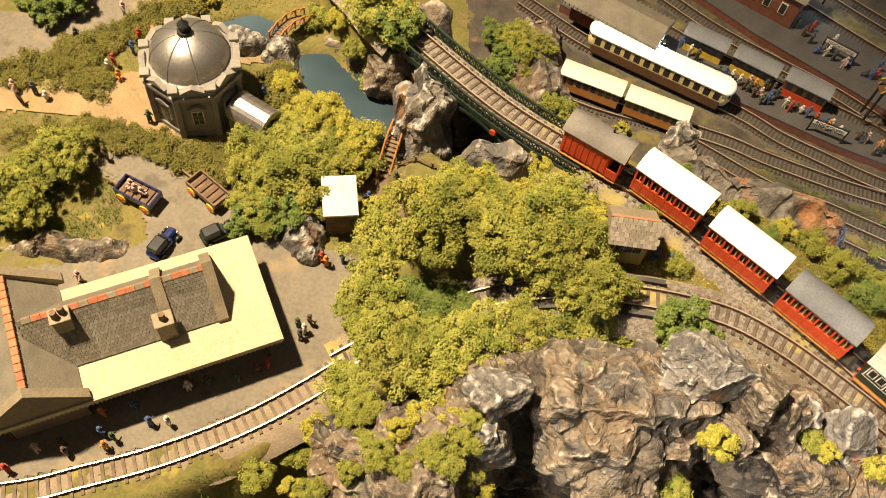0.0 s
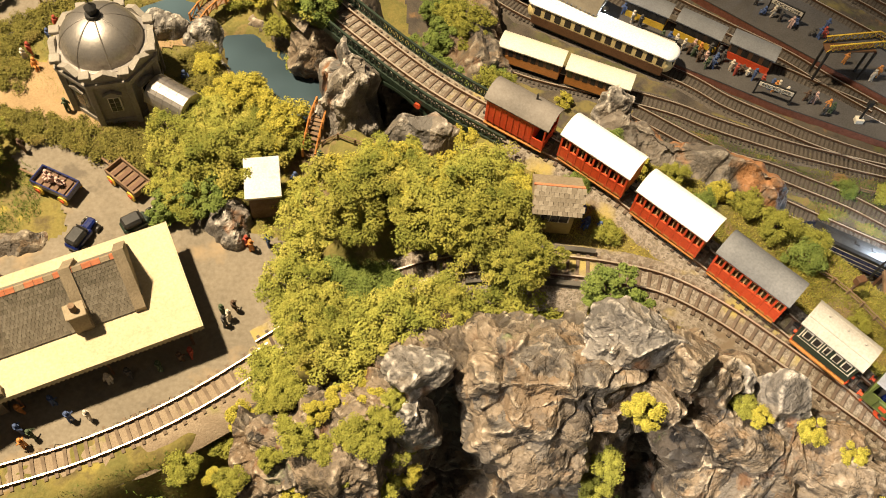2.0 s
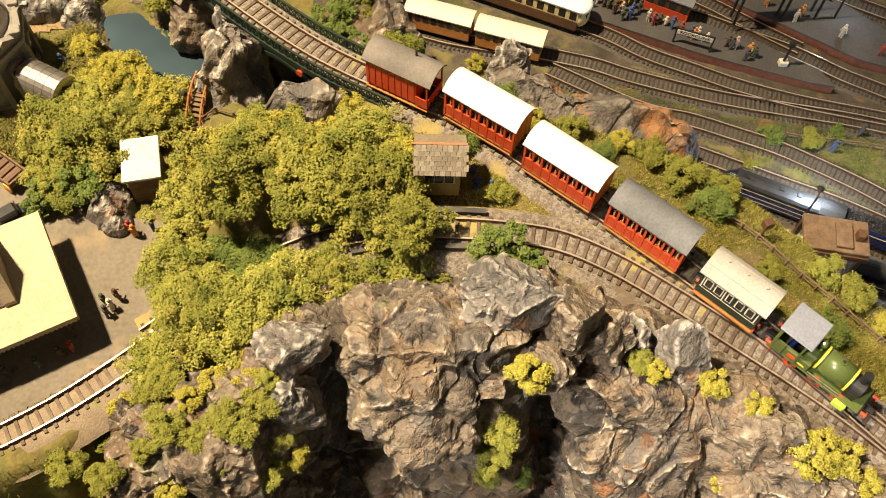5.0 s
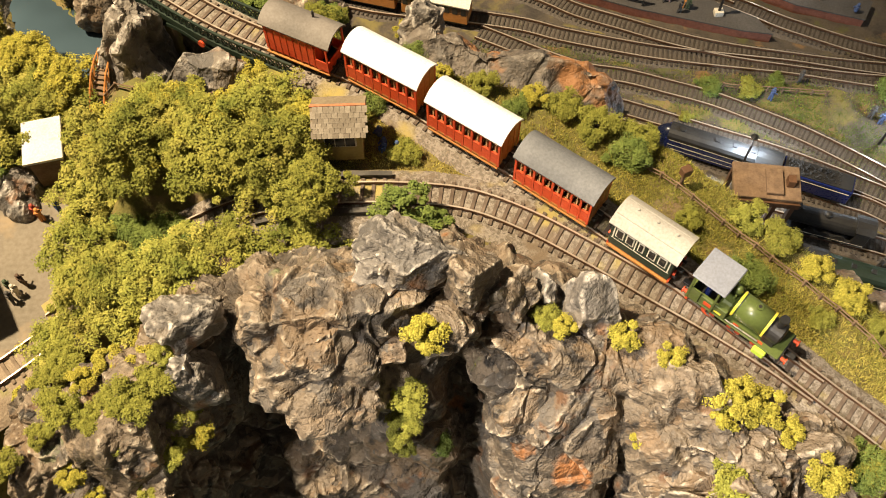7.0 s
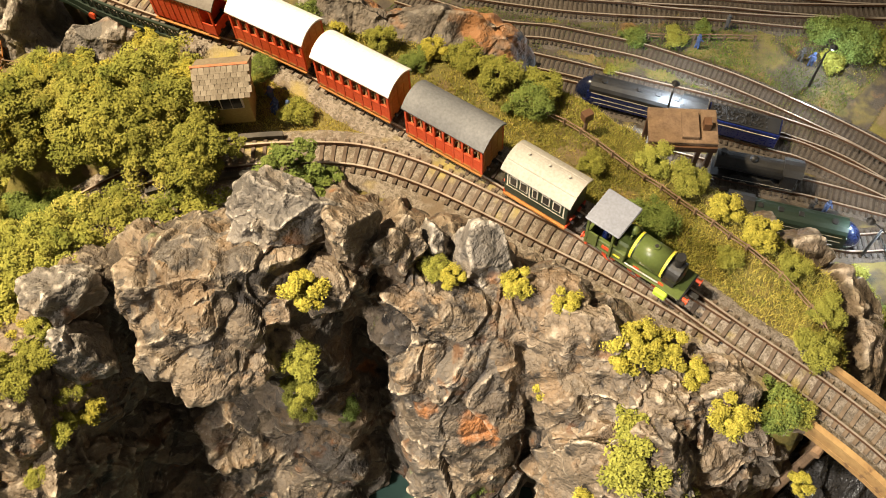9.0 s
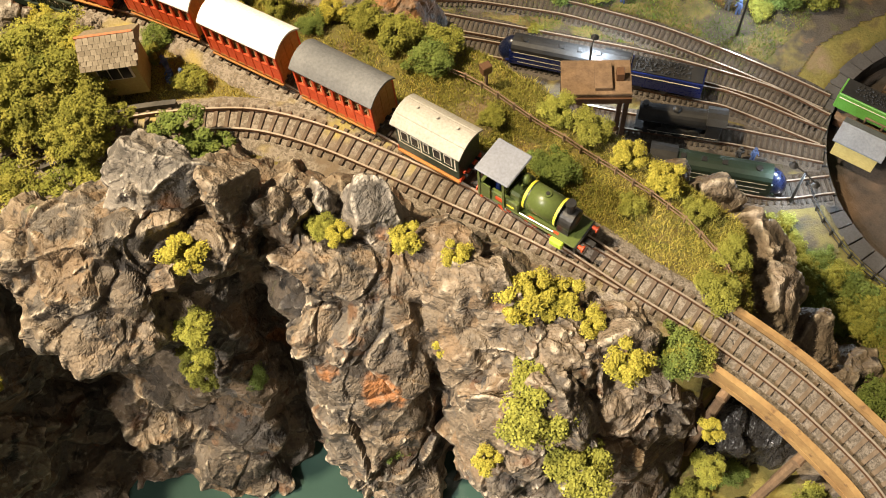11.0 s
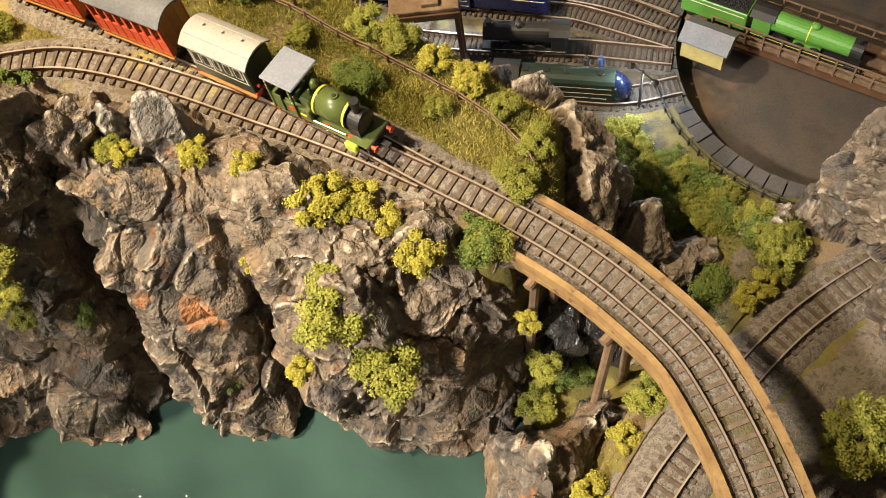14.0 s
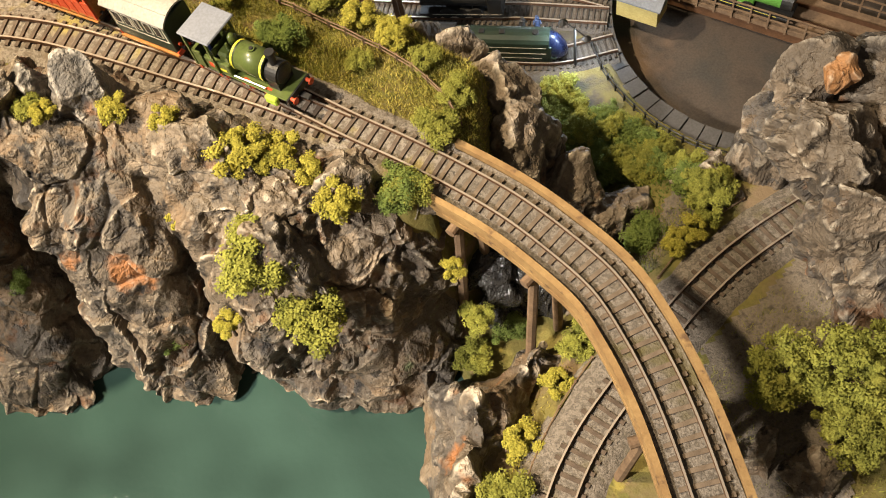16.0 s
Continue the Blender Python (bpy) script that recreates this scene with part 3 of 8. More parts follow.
drape("bank_gravel", [(7.75, 0.1), (7.2, -0.35), (6.8, -0.9), (6.4, -1.6), (6.9, -1.9), (7.4, -1.0), (7.9, -0.4)], EARTHBED, 0.016, "sandy ballast edge of the lower line", "ground", step=0.04, rough=0.08)


# ---- rock ----
def eased(x, xs, ys, width=0.07):
    """A line through points with its corners rounded off."""
    return sum(np.interp(x + o * width, xs, ys) * k for o, k in ((-1.6, 0.1), (-0.8, 0.24), (0, 0.32), (0.8, 0.24), (1.6, 0.1)))


def cliff_top(x):
    return eased(x, [-0.7, 0.3, 0.95, 1.38, 1.6, 2.15, 3.0, 3.3, 3.6, 4.0, 4.4, 4.65, 5.0, 5.3, 5.85, 6.2, 6.7, 6.95],
                 [2.1, 2.65, 3.0, 2.75, 3.22, 3.34, 3.36, 3.2, 2.92, 2.85, 2.85, 2.70, 2.72, 2.66, 2.47, 2.37, 2.15, 2.05])


def cliff_profile(x, z):
    """How far forward the cliff stands at arrays of places along it and heights: a foot at the water, a lip above,
    a bluff that leans out over a hollow, and clefts that run back into the face."""
    foot = eased(x, [-0.7, 0.3, 0.95, 1.25, 1.4, 1.6, 2.15, 2.5, 2.75, 3.0, 3.12, 3.3, 3.4, 3.6, 4.0, 4.48, 4.64, 4.80, 5.0, 5.3, 5.85, 6.2, 6.7, 6.95],
                 [0.9, 1.3, 1.55, 1.7, 1.95, 1.8, 1.72, 1.6, 1.42, 1.42, 1.6, 2.1, 1.95, 1.3, 1.14, 1.16, 1.72, 1.15, 0.86, 0.62, 0.47, 0.5, 0.9, 1.25])
    lip = eased(x, [-0.7, 0.3, 0.95, 1.38, 1.6, 1.85, 2.5, 3.0, 3.33, 3.6, 4.0, 4.4, 4.65, 5.0, 5.3, 5.85, 6.2, 6.7, 6.95],
                [2.4, 2.6, 2.9, 3.25, 3.05, 2.92, 2.9, 2.9, 3.1, 3.0, 2.9, 2.85, 2.65, 2.45, 2.25, 1.8, 1.65, 1.5, 1.5])
    lean = eased(x, [1.42, 1.6, 1.85, 2.15, 2.5, 2.75, 2.95], [0.0, 0.38, 0.60, 0.66, 0.52, 0.15, 0.0])
    hollow = eased(x, [1.0, 1.3, 1.8, 2.3, 2.7, 3.05, 3.3, 3.5], [0.0, 0.3, 0.25, 0.15, 0.0, 0.0, 0.4, 0.0])
    steep = eased(x, [0.9, 1.3, 3.3, 3.6], [0.6, 1.4, 1.4, 0.5])
    h = np.clip(z / cliff_top(x), 0, 1)
    y = foot + (lip - foot) * (1 - (1 - h) ** steep)
    return y - lean * np.exp(-(((z - 2.6) / 0.45) ** 2)) + hollow * np.exp(-(((z - 1.55) / 0.62) ** 2))


def roughen(p, n, big=0.15, mid=0.055, small=0.014, seed=81, f=1.9):
    """How far points move along their normals to become blocky, cracked rock with sharp creases."""
    warp = 0.16 * np.stack([fbm(p * 1.6, 3, 61), fbm(p * 1.6, 3, 67), fbm(p * 1.6, 3, 71)], 1)
    w = p + warp
    w2 = w + 0.07 * np.stack([fbm(p * 5, 2, 63), fbm(p * 5, 2, 69), fbm(p * 5, 2, 73)], 1)
    patch = smooth01(0.5 + 1.3 * fbm(p * 1.3, 3, seed + 9))
    k = f / 1.9
    d = big * (0.9 * facets(w * f * 0.85, seed) + 0.8 * crumple(w * k * np.array([2.2, 2.2, 2.6]), seed + 3))
    d = d + mid * (0.5 + 1.1 * patch) * (1.25 * crumple(w2 * k * np.array([5.2, 4.6, 4.4]), seed + 5) + 0.4 * facets(w2 * f * np.array([2.4, 2.2, 2.2]), seed + 10))
    d = d + small * (0.3 + 1.4 * patch) * (1.5 * crumple(w2 * np.array([12.0, 11.0, 10.0]), seed + 7) - 1.0 * np.abs(crumple(w2 * np.array([9.0, 9.0, 6.5]), seed + 13)))
    return d + 0.3 * small * crumple(w2 * 26.0, seed + 17)


def cliff(name, x0, x1, step, label):
    """The cliff face as one sheet, with points spread evenly down each profile, from below the water to behind the lip."""
    rows = 420
    xd = np.linspace(x0, x1, 1500)
    run = np.r_[0, np.cumsum(np.hypot(np.diff(xd), 0.8 * np.diff(cliff_profile(xd, 0 * xd + 0.9))))]
    xs = np.interp(np.arange(0, run[-1], step), run, xd)
    u = np.linspace(0, 1, rows)
    out = np.zeros((len(xs), rows, 3))
    for i, x in enumerate(xs):
        wx = x + 0.12 * fbm(np.stack([np.full(300, x), 0 * np.ones(300), np.linspace(0, 3, 300)], 1) * 1.4, 3, 41)
        tz = float(cliff_top(np.array([x]))[0])
        z = tz * (1 - (1 - np.linspace(-0.1, 1, 300)) ** 1.6) if tz else 0
        z = np.clip(z, -0.35, tz)
        y = cliff_profile(wx, z)
        yb = y[-1] + np.linspace(0.03, 0.95, 80)
        back = np.linspace(0, 1, 80)
        y, z = np.r_[y, yb], np.r_[z, tz + 0.10 * np.sin(back * np.pi) - 0.75 * back**2]
        s = np.r_[0, np.cumsum(np.hypot(np.diff(y), np.diff(z)))]
        out[i, :, 0], out[i, :, 1], out[i, :, 2] = x, np.interp(u * s[-1], s, y), np.interp(u * s[-1], s, z)
    a, b = np.gradient(out, axis=0), np.gradient(out, axis=1)
    n = np.cross(a, b)
    for _ in range(24):
        n[1:-1] = (n[:-2] + n[1:-1] + n[2:]) / 3
        n[:, 1:-1] = (n[:, :-2] + n[:, 1:-1] + n[:, 2:]) / 3
    n = n.reshape(-1, 3)
    n /= np.linalg.norm(n, axis=1)[:, None] + 1e-9
    p = out.reshape(-1, 3)
    d = roughen(p, n, 0.095, 0.066, 0.0155)
    p = p + n * d[:, None]
    i = np.arange(len(p)).reshape(len(xs), rows)
    f = np.stack([i[:-1, :-1], i[1:, :-1], i[1:, 1:], i[:-1, 1:]], -1).reshape(-1, 4)
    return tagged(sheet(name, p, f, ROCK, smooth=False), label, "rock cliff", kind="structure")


cliff("cliff", -0.7, 6.95, 0.0145, "grey and brown carved rock cliff above the water, dry-brushed pale")


def boulder(name, x, y, z, rx, ry, rz, turn, seed, label, material=None, detail=5, big=0.13, f=1.9, category="boulder"):
    """A loose or jutting block of rock: a lump broken into flat facets."""
    bm = B()
    bmesh.ops.create_icosphere(bm, subdivisions=detail, radius=1)
    p = np.array([v.co for v in bm.verts])
    n = p.copy()
    faces = np.array([[v.index for v in q.verts] for q in bm.faces])
    bm.free()
    # flat breaks: the lump is cut by planes at random
    rs = np.random.default_rng(seed)
    wide = rx > 0.6
    cuts = rs.normal(size=(30 if wide else int(11 + rs.integers(5)), 3)) * (1, 1, 0.8)
    cuts /= np.linalg.norm(cuts, axis=1)[:, None]
    depth = rs.uniform(0.86 if wide else 0.72, 1.0, len(cuts))
    size = np.minimum(1.25, (depth / np.maximum(p @ cuts.T, 0.05)).min(1))
    q = p * size[:, None] * (1.08 * rx, 1.08 * ry, 1.08 * rz)
    n = n / (rx, ry, rz)
    n /= np.linalg.norm(n, axis=1)[:, None]
    c, s = math.cos(radians(turn)), math.sin(radians(turn))
    r = np.array([[c, s, 0], [-s, c, 0], [0, 0, 1]])
    q, n = q @ r, n @ r
    k = min(rx, ry, rz) / 0.5
    k = min(1.0, k)
    d = roughen(q + (x, y, z), n, big * k * (1.0 if wide else 0.55), (0.065 if wide else 0.042) * k**0.7, 0.017 * k**0.4, seed, f / max(k, 0.55))
    ob = sheet(name, q + n * d[:, None], faces, material or ROCK, smooth=False)
    ob.matrix_basis = at(x, y, z)
    return tagged(ob, label, category)


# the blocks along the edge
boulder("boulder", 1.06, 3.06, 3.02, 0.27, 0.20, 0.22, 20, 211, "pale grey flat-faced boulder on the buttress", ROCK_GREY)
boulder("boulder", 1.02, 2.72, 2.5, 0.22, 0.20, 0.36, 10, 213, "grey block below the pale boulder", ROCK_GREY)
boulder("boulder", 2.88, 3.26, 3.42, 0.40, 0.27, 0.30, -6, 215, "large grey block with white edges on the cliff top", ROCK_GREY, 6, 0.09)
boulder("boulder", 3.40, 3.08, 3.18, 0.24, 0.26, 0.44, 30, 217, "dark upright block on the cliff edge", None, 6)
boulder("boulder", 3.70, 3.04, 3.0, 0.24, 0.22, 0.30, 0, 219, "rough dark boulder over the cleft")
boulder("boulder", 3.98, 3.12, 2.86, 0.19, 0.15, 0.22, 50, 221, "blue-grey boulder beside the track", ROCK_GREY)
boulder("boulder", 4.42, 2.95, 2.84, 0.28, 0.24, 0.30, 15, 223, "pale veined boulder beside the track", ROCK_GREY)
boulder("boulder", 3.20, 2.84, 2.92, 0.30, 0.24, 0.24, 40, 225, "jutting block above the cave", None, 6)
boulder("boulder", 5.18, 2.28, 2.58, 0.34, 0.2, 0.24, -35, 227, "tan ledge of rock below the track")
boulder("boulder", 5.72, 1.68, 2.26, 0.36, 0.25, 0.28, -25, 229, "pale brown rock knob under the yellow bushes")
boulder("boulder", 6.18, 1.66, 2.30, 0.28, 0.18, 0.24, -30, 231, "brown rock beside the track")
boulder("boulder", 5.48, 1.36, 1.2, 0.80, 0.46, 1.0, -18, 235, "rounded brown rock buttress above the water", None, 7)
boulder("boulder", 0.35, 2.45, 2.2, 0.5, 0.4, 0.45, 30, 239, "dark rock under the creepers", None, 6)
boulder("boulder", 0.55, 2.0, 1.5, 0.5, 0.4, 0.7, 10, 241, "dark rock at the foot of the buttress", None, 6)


def rock(name, outline, base, top, step, material, label, seed, amount=1.0, power=0.5, keep_off=None):
    """A rock mass that stands on the ground inside an outline, steep at its border; keep_off: a line left open through it."""
    o = np.asarray(outline, float)
    x, y, f = grid(o[:, 0].min() - 0.1, o[:, 0].max() + 0.1, o[:, 1].min() - 0.1, o[:, 1].max() + 0.1, step * 0.8)
    nx = int(f[0, 3] - f[0, 0])
    q = np.stack([x, y, 0 * x + seed], 1)
    d = polydist(x, y, o) + 0.14 * fbm(q * 3, 3, seed)
    if keep_off is not None:
        d = np.maximum(d, 0.30 + 0.05 * fbm(q * 4, 2, seed) - linedist(x, y, keep_off)[0])
    reach = max(0.12, 0.35 * min(np.ptp(o[:, 0]), np.ptp(o[:, 1])))
    k = np.clip(-d / reach, 0, 1) ** power
    z = base + (top - base) * k * (1 + min(1.0, amount**2) * (0.25 * fbm(q * 1.8, 3, seed + 5) + 0.16 * crumple(q * 1.5, seed + 6)))
    p = np.stack([x, y, z], 1)
    g = p.reshape(-1, nx, 3)
    n = np.cross(np.gradient(g, axis=1), np.gradient(g, axis=0)).reshape(-1, 3)
    n /= np.linalg.norm(n, axis=1)[:, None] + 1e-9
    n[:, 2] = np.maximum(n[:, 2], 0.15)
    size = min(1.0, 0.45 + 0.6 * (top - base))
    lump = amount * size * roughen(p, n, 0.15, 0.055, 0.015, seed, 1.9 / size**0.5)
    p = p + n * (lump * np.clip(k * 1.8, 0, 1))[:, None]
    f = f[(d < 0.04)[f].all(1)]
    used = np.unique(f)
    re = np.zeros(len(x), int)
    re[used] = np.arange(len(used))
    return tagged(sheet(name, p[used], re[f], material, smooth=False), label, "rock")


rock("rock_outcrop", [(2.7, 6.45), (3.0, 6.9), (3.4, 7.1), (3.7, 6.85), (4.0, 6.6), (4.6, 6.5), (5.1, 6.3), (5.5, 5.9), (5.2, 5.55), (4.5, 5.55), (3.9, 5.65), (3.35, 5.8), (2.95, 6.1)], 1.5, 2.45, 0.024, ROCK_STAINED,
     "grey rock outcrop with orange stains between two railway lines", 131, 0.5, 0.45)
boulder("boulder", 3.25, 6.72, 2.28, 0.24, 0.22, 0.22, 10, 135, "pale grey knob at the end of the outcrop", ROCK_GREY, 5)
rock("rock_outcrop", [(9.62, 1.3), (9.6, 1.62), (9.9, 1.92), (10.3, 1.8), (10.7, 1.62), (11.4, 1.55), (12.6, 1.8), (12.6, -1.6), (10.4, -1.6), (9.9, -0.75), (9.75, -0.1), (9.72, 0.35), (9.95, 0.6), (10.0, 1.1), (9.8, 1.2)], 0.5, 1.95, 0.022, ROCK,
     "tall dark brown rock with a tunnel mouth beside the turntable", 151, 1.0, 0.38, LOWER)
boulder("boulder", 10.02, 0.98, 1.74, 0.38, 0.62, 0.42, 15, 153, "rough brown rock that roofs the tunnel mouth", None, 6)
boulder("boulder", 10.95, 1.1, 1.8, 0.5, 0.6, 0.4, 40, 155, "brown rock over the hidden track", None, 6)
boulder("boulder", 10.12, 1.62, 1.75, 0.34, 0.26, 0.42, 20, 157, "upright dark rock at the pit edge", None, 6)
boulder("boulder", 10.28, 1.42, 2.12, 0.16, 0.13, 0.12, 20, 159, "orange stained rock on the summit", ROCK_ORANGE, 5)
boulder("boulder", 10.02, 0.3, 1.3, 0.3, 0.34, 0.75, 25, 161, "steep dark rock wall beside the tunnel mouth", None, 6)
boulder("boulder", 9.45, -0.62, 0.95, 0.26, 0.2, 0.24, 20, 163, "dark rock beside the leafy tree", None, 5)
boulder("boulder", 8.72, -1.0, 0.9, 0.18, 0.15, 0.2, 50, 165, "reddish rock beside the lower line", None, 5)
boulder("boulder", 9.0, -1.25, 0.9, 0.25, 0.2, 0.22, 10, 167, "dark reddish rock on the bank", None, 5)
for bx, by, bz, rx, ry, rz, tn in ((7.55, 3.12, 1.55, 0.26, 0.2, 0.42, 60), (7.78, 2.82, 1.42, 0.24, 0.22, 0.5, 40), (7.84, 2.46, 1.38, 0.26, 0.24, 0.55, 85), (7.9, 2.1, 1.3, 0.24, 0.22, 0.5, 60), (8.18, 1.85, 1.0, 0.26, 0.18, 0.34, 30), (8.12, 2.5, 0.75, 0.2, 0.26, 0.4, 10), (8.5, 1.55, 0.78, 0.3, 0.18, 0.2, 30), (9.5, 1.62, 0.7, 0.24, 0.2, 0.3, 30), (7.28, 3.45, 1.5, 0.26, 0.2, 0.45, 45)):
    boulder("boulder", bx - 0.13, by - 0.04, bz - 0.1, rx * 1.3, ry * 1.4, rz * 1.1, tn, int(bx * 100), "brown rock of the hill's steep end", None, 5)
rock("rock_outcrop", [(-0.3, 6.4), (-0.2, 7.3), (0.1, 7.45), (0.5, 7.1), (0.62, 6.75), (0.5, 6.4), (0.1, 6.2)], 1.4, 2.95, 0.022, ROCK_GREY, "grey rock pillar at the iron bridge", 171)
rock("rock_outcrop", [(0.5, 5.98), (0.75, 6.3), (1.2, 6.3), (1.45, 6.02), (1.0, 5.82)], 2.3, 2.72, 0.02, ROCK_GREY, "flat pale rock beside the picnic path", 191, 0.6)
rock("rock_outcrop", [(6.1, 0.8), (6.05, 0.2), (5.85, -0.3), (5.6, -1.2), (5.5, -2.6), (6.6, -2.6), (6.75, -1.5), (7.0, -0.72), (7.48, -0.05), (7.95, 0.45), (7.5, 0.85), (6.8, 0.75)], -0.2, 1.4, 0.024, ROCK, "sloping brown rock bank under the trestle", 251, 0.7, 0.75)
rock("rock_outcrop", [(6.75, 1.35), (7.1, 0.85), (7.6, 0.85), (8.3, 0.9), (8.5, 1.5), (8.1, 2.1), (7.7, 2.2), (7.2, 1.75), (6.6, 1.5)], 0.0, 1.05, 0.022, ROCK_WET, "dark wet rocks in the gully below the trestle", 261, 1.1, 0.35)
rock("rock_outcrop", [(5.2, 5.5), (5.95, 5.3), (6.65, 4.65), (7.4, 3.75), (7.95, 2.9), (8.05, 2.0), (7.7, 1.65), (7.5, 2.1), (7.4, 2.65), (6.9, 3.4), (6.2, 4.2), (5.6, 4.95)], 0.25, 2.2, 0.025, ROCK_GREY, "grey rock face along the edge of the engine yard", 271, 0.9, 0.35)
rock("rock_outcrop", [(-2.0, 7.7), (-1.85, 8.05), (-1.55, 8.1), (-1.45, 7.75), (-1.3, 7.4), (-1.1, 7.1), (-1.25, 7.0), (-1.5, 7.4), (-1.7, 7.6)], 1.7, 2.12, 0.025, ROCK_GREY, "grey rocks along the garden pond", 281, 0.7)
rock("rock_outcrop", [(-1.35, 8.0), (-1.2, 8.3), (-0.8, 8.15), (-0.5, 7.8), (-0.2, 7.4), (-0.3, 7.2), (-0.6, 7.55), (-1.0, 7.95)], 1.7, 2.1, 0.025, ROCK, "brown rocks on the far side of the garden pond", 291, 0.7)
rock("rock_outcrop", [(-2.5, 7.75), (-2.35, 8.0), (-2.0, 8.1), (-1.8, 7.95), (-2.0, 7.7)], 1.75, 2.15, 0.025, ROCK_GREY, "rounded grey rocks between the two ponds", 301, 0.7)
rock("rock_outcrop", [(-1.45, 5.15), (-1.3, 5.5), (-1.0, 5.65), (-0.8, 5.3), (-0.95, 4.95), (-1.25, 4.95)], 1.6, 2.05, 0.025, ROCK_GREY, "pink-grey rock face beside the kiosk", 311, 0.8)
rock("rock_outcrop", [(-4.6, 4.75), (-4.3, 5.05), (-3.7, 5.1), (-3.15, 5.05), (-3.1, 4.85), (-3.6, 4.7)], 1.55, 1.85, 0.03, ROCK, "low dark rock edge behind the station", 321, 0.6)
rock("rock_outcrop", [(1.5, 7.4), (1.3, 8.6), (1.6, 10.2), (2.2, 10.2), (2.3, 9.2), (2.2, 8.0), (2.0, 7.2)], 0.2, 0.85, 0.04, ROCK, "dark rock bank behind the iron bridge", 331)


for bx, by, bz, rx, ry, rz, tn in ((-0.3, 7.45, 2.05, 0.25, 0.22, 0.35, 10), (0.75, 7.6, 1.2, 0.4, 0.3, 0.6, 60), (1.15, 7.1, 1.1, 0.3, 0.3, 0.7, 30), (1.75, 6.55, 1.8, 0.28, 0.22, 0.6, 40), (0.1, 8.25, 1.8, 0.35, 0.3, 0.6, 20)):
    boulder("boulder", bx, by, bz, rx, ry, rz, tn, int(400 + bx * 100), "brown rock in the gorge under the iron bridge", None, 5)


# ---- railway track ----
def ribbon(line, half, z, material, name, label, parent=None, shoulder=0.16):
    """A bed along a line, with rounded shoulders."""
    t = np.gradient(line, axis=0)
    t /= np.linalg.norm(t[:, :2], axis=1)[:, None]
    side = np.stack([t[:, 1], -t[:, 0], 0 * t[:, 0]], 1)
    offs = [(-half - shoulder, -shoulder), (-half, -0.012), (-half * 0.5, 0), (0, 0.004), (half * 0.5, 0), (half, -0.012), (half + shoulder, -shoulder)]
    rows = []
    for o, dz in offs:
        wob = min(0.04, shoulder) * fbm(np.stack([line[:, 0], line[:, 1], np.full(len(line), o)], 1) * 5, 3, 7) if abs(o) >= half else 0
        q = line + side * (o + np.sign(o) * wob)[:, None] if abs(o) >= half else line + side * o
        q = q + np.array([0, 0, z + dz])
        rows.append(q)
    n, k = len(line), len(offs)
    v = np.stack(rows, 1).reshape(-1, 3)
    i = np.arange(n * k).reshape(n, k)
    f = np.stack([i[:-1, :-1], i[1:, :-1], i[1:, 1:], i[:-1, 1:]], -1).reshape(-1, 4)
    return sheet(name, v, f[:, ::-1], material, parent, label)


def rail_strip(line, off, w, z0, z1, material, name, parent):
    t = np.gradient(line, axis=0)
    t /= np.linalg.norm(t[:, :2], axis=1)[:, None]
    side = np.stack([t[:, 1], -t[:, 0], 0 * t[:, 0]], 1)
    c = line + side * off
    v = np.stack([c + side * a + np.array([0, 0, b]) for a, b in ((-w, z0), (-w, z1), (w, z1), (w, z0))], 1).reshape(-1, 3)
    i = np.arange(len(line) * 4).reshape(-1, 4)
    f = np.concatenate([np.stack([i[:-1, a], i[:-1, b], i[1:, b], i[1:, a]], -1) for a, b in ((0, 1), (1, 2), (2, 3))])
    return sheet(name, v, f, material, parent, smooth=False)


GAUGE = 0.218


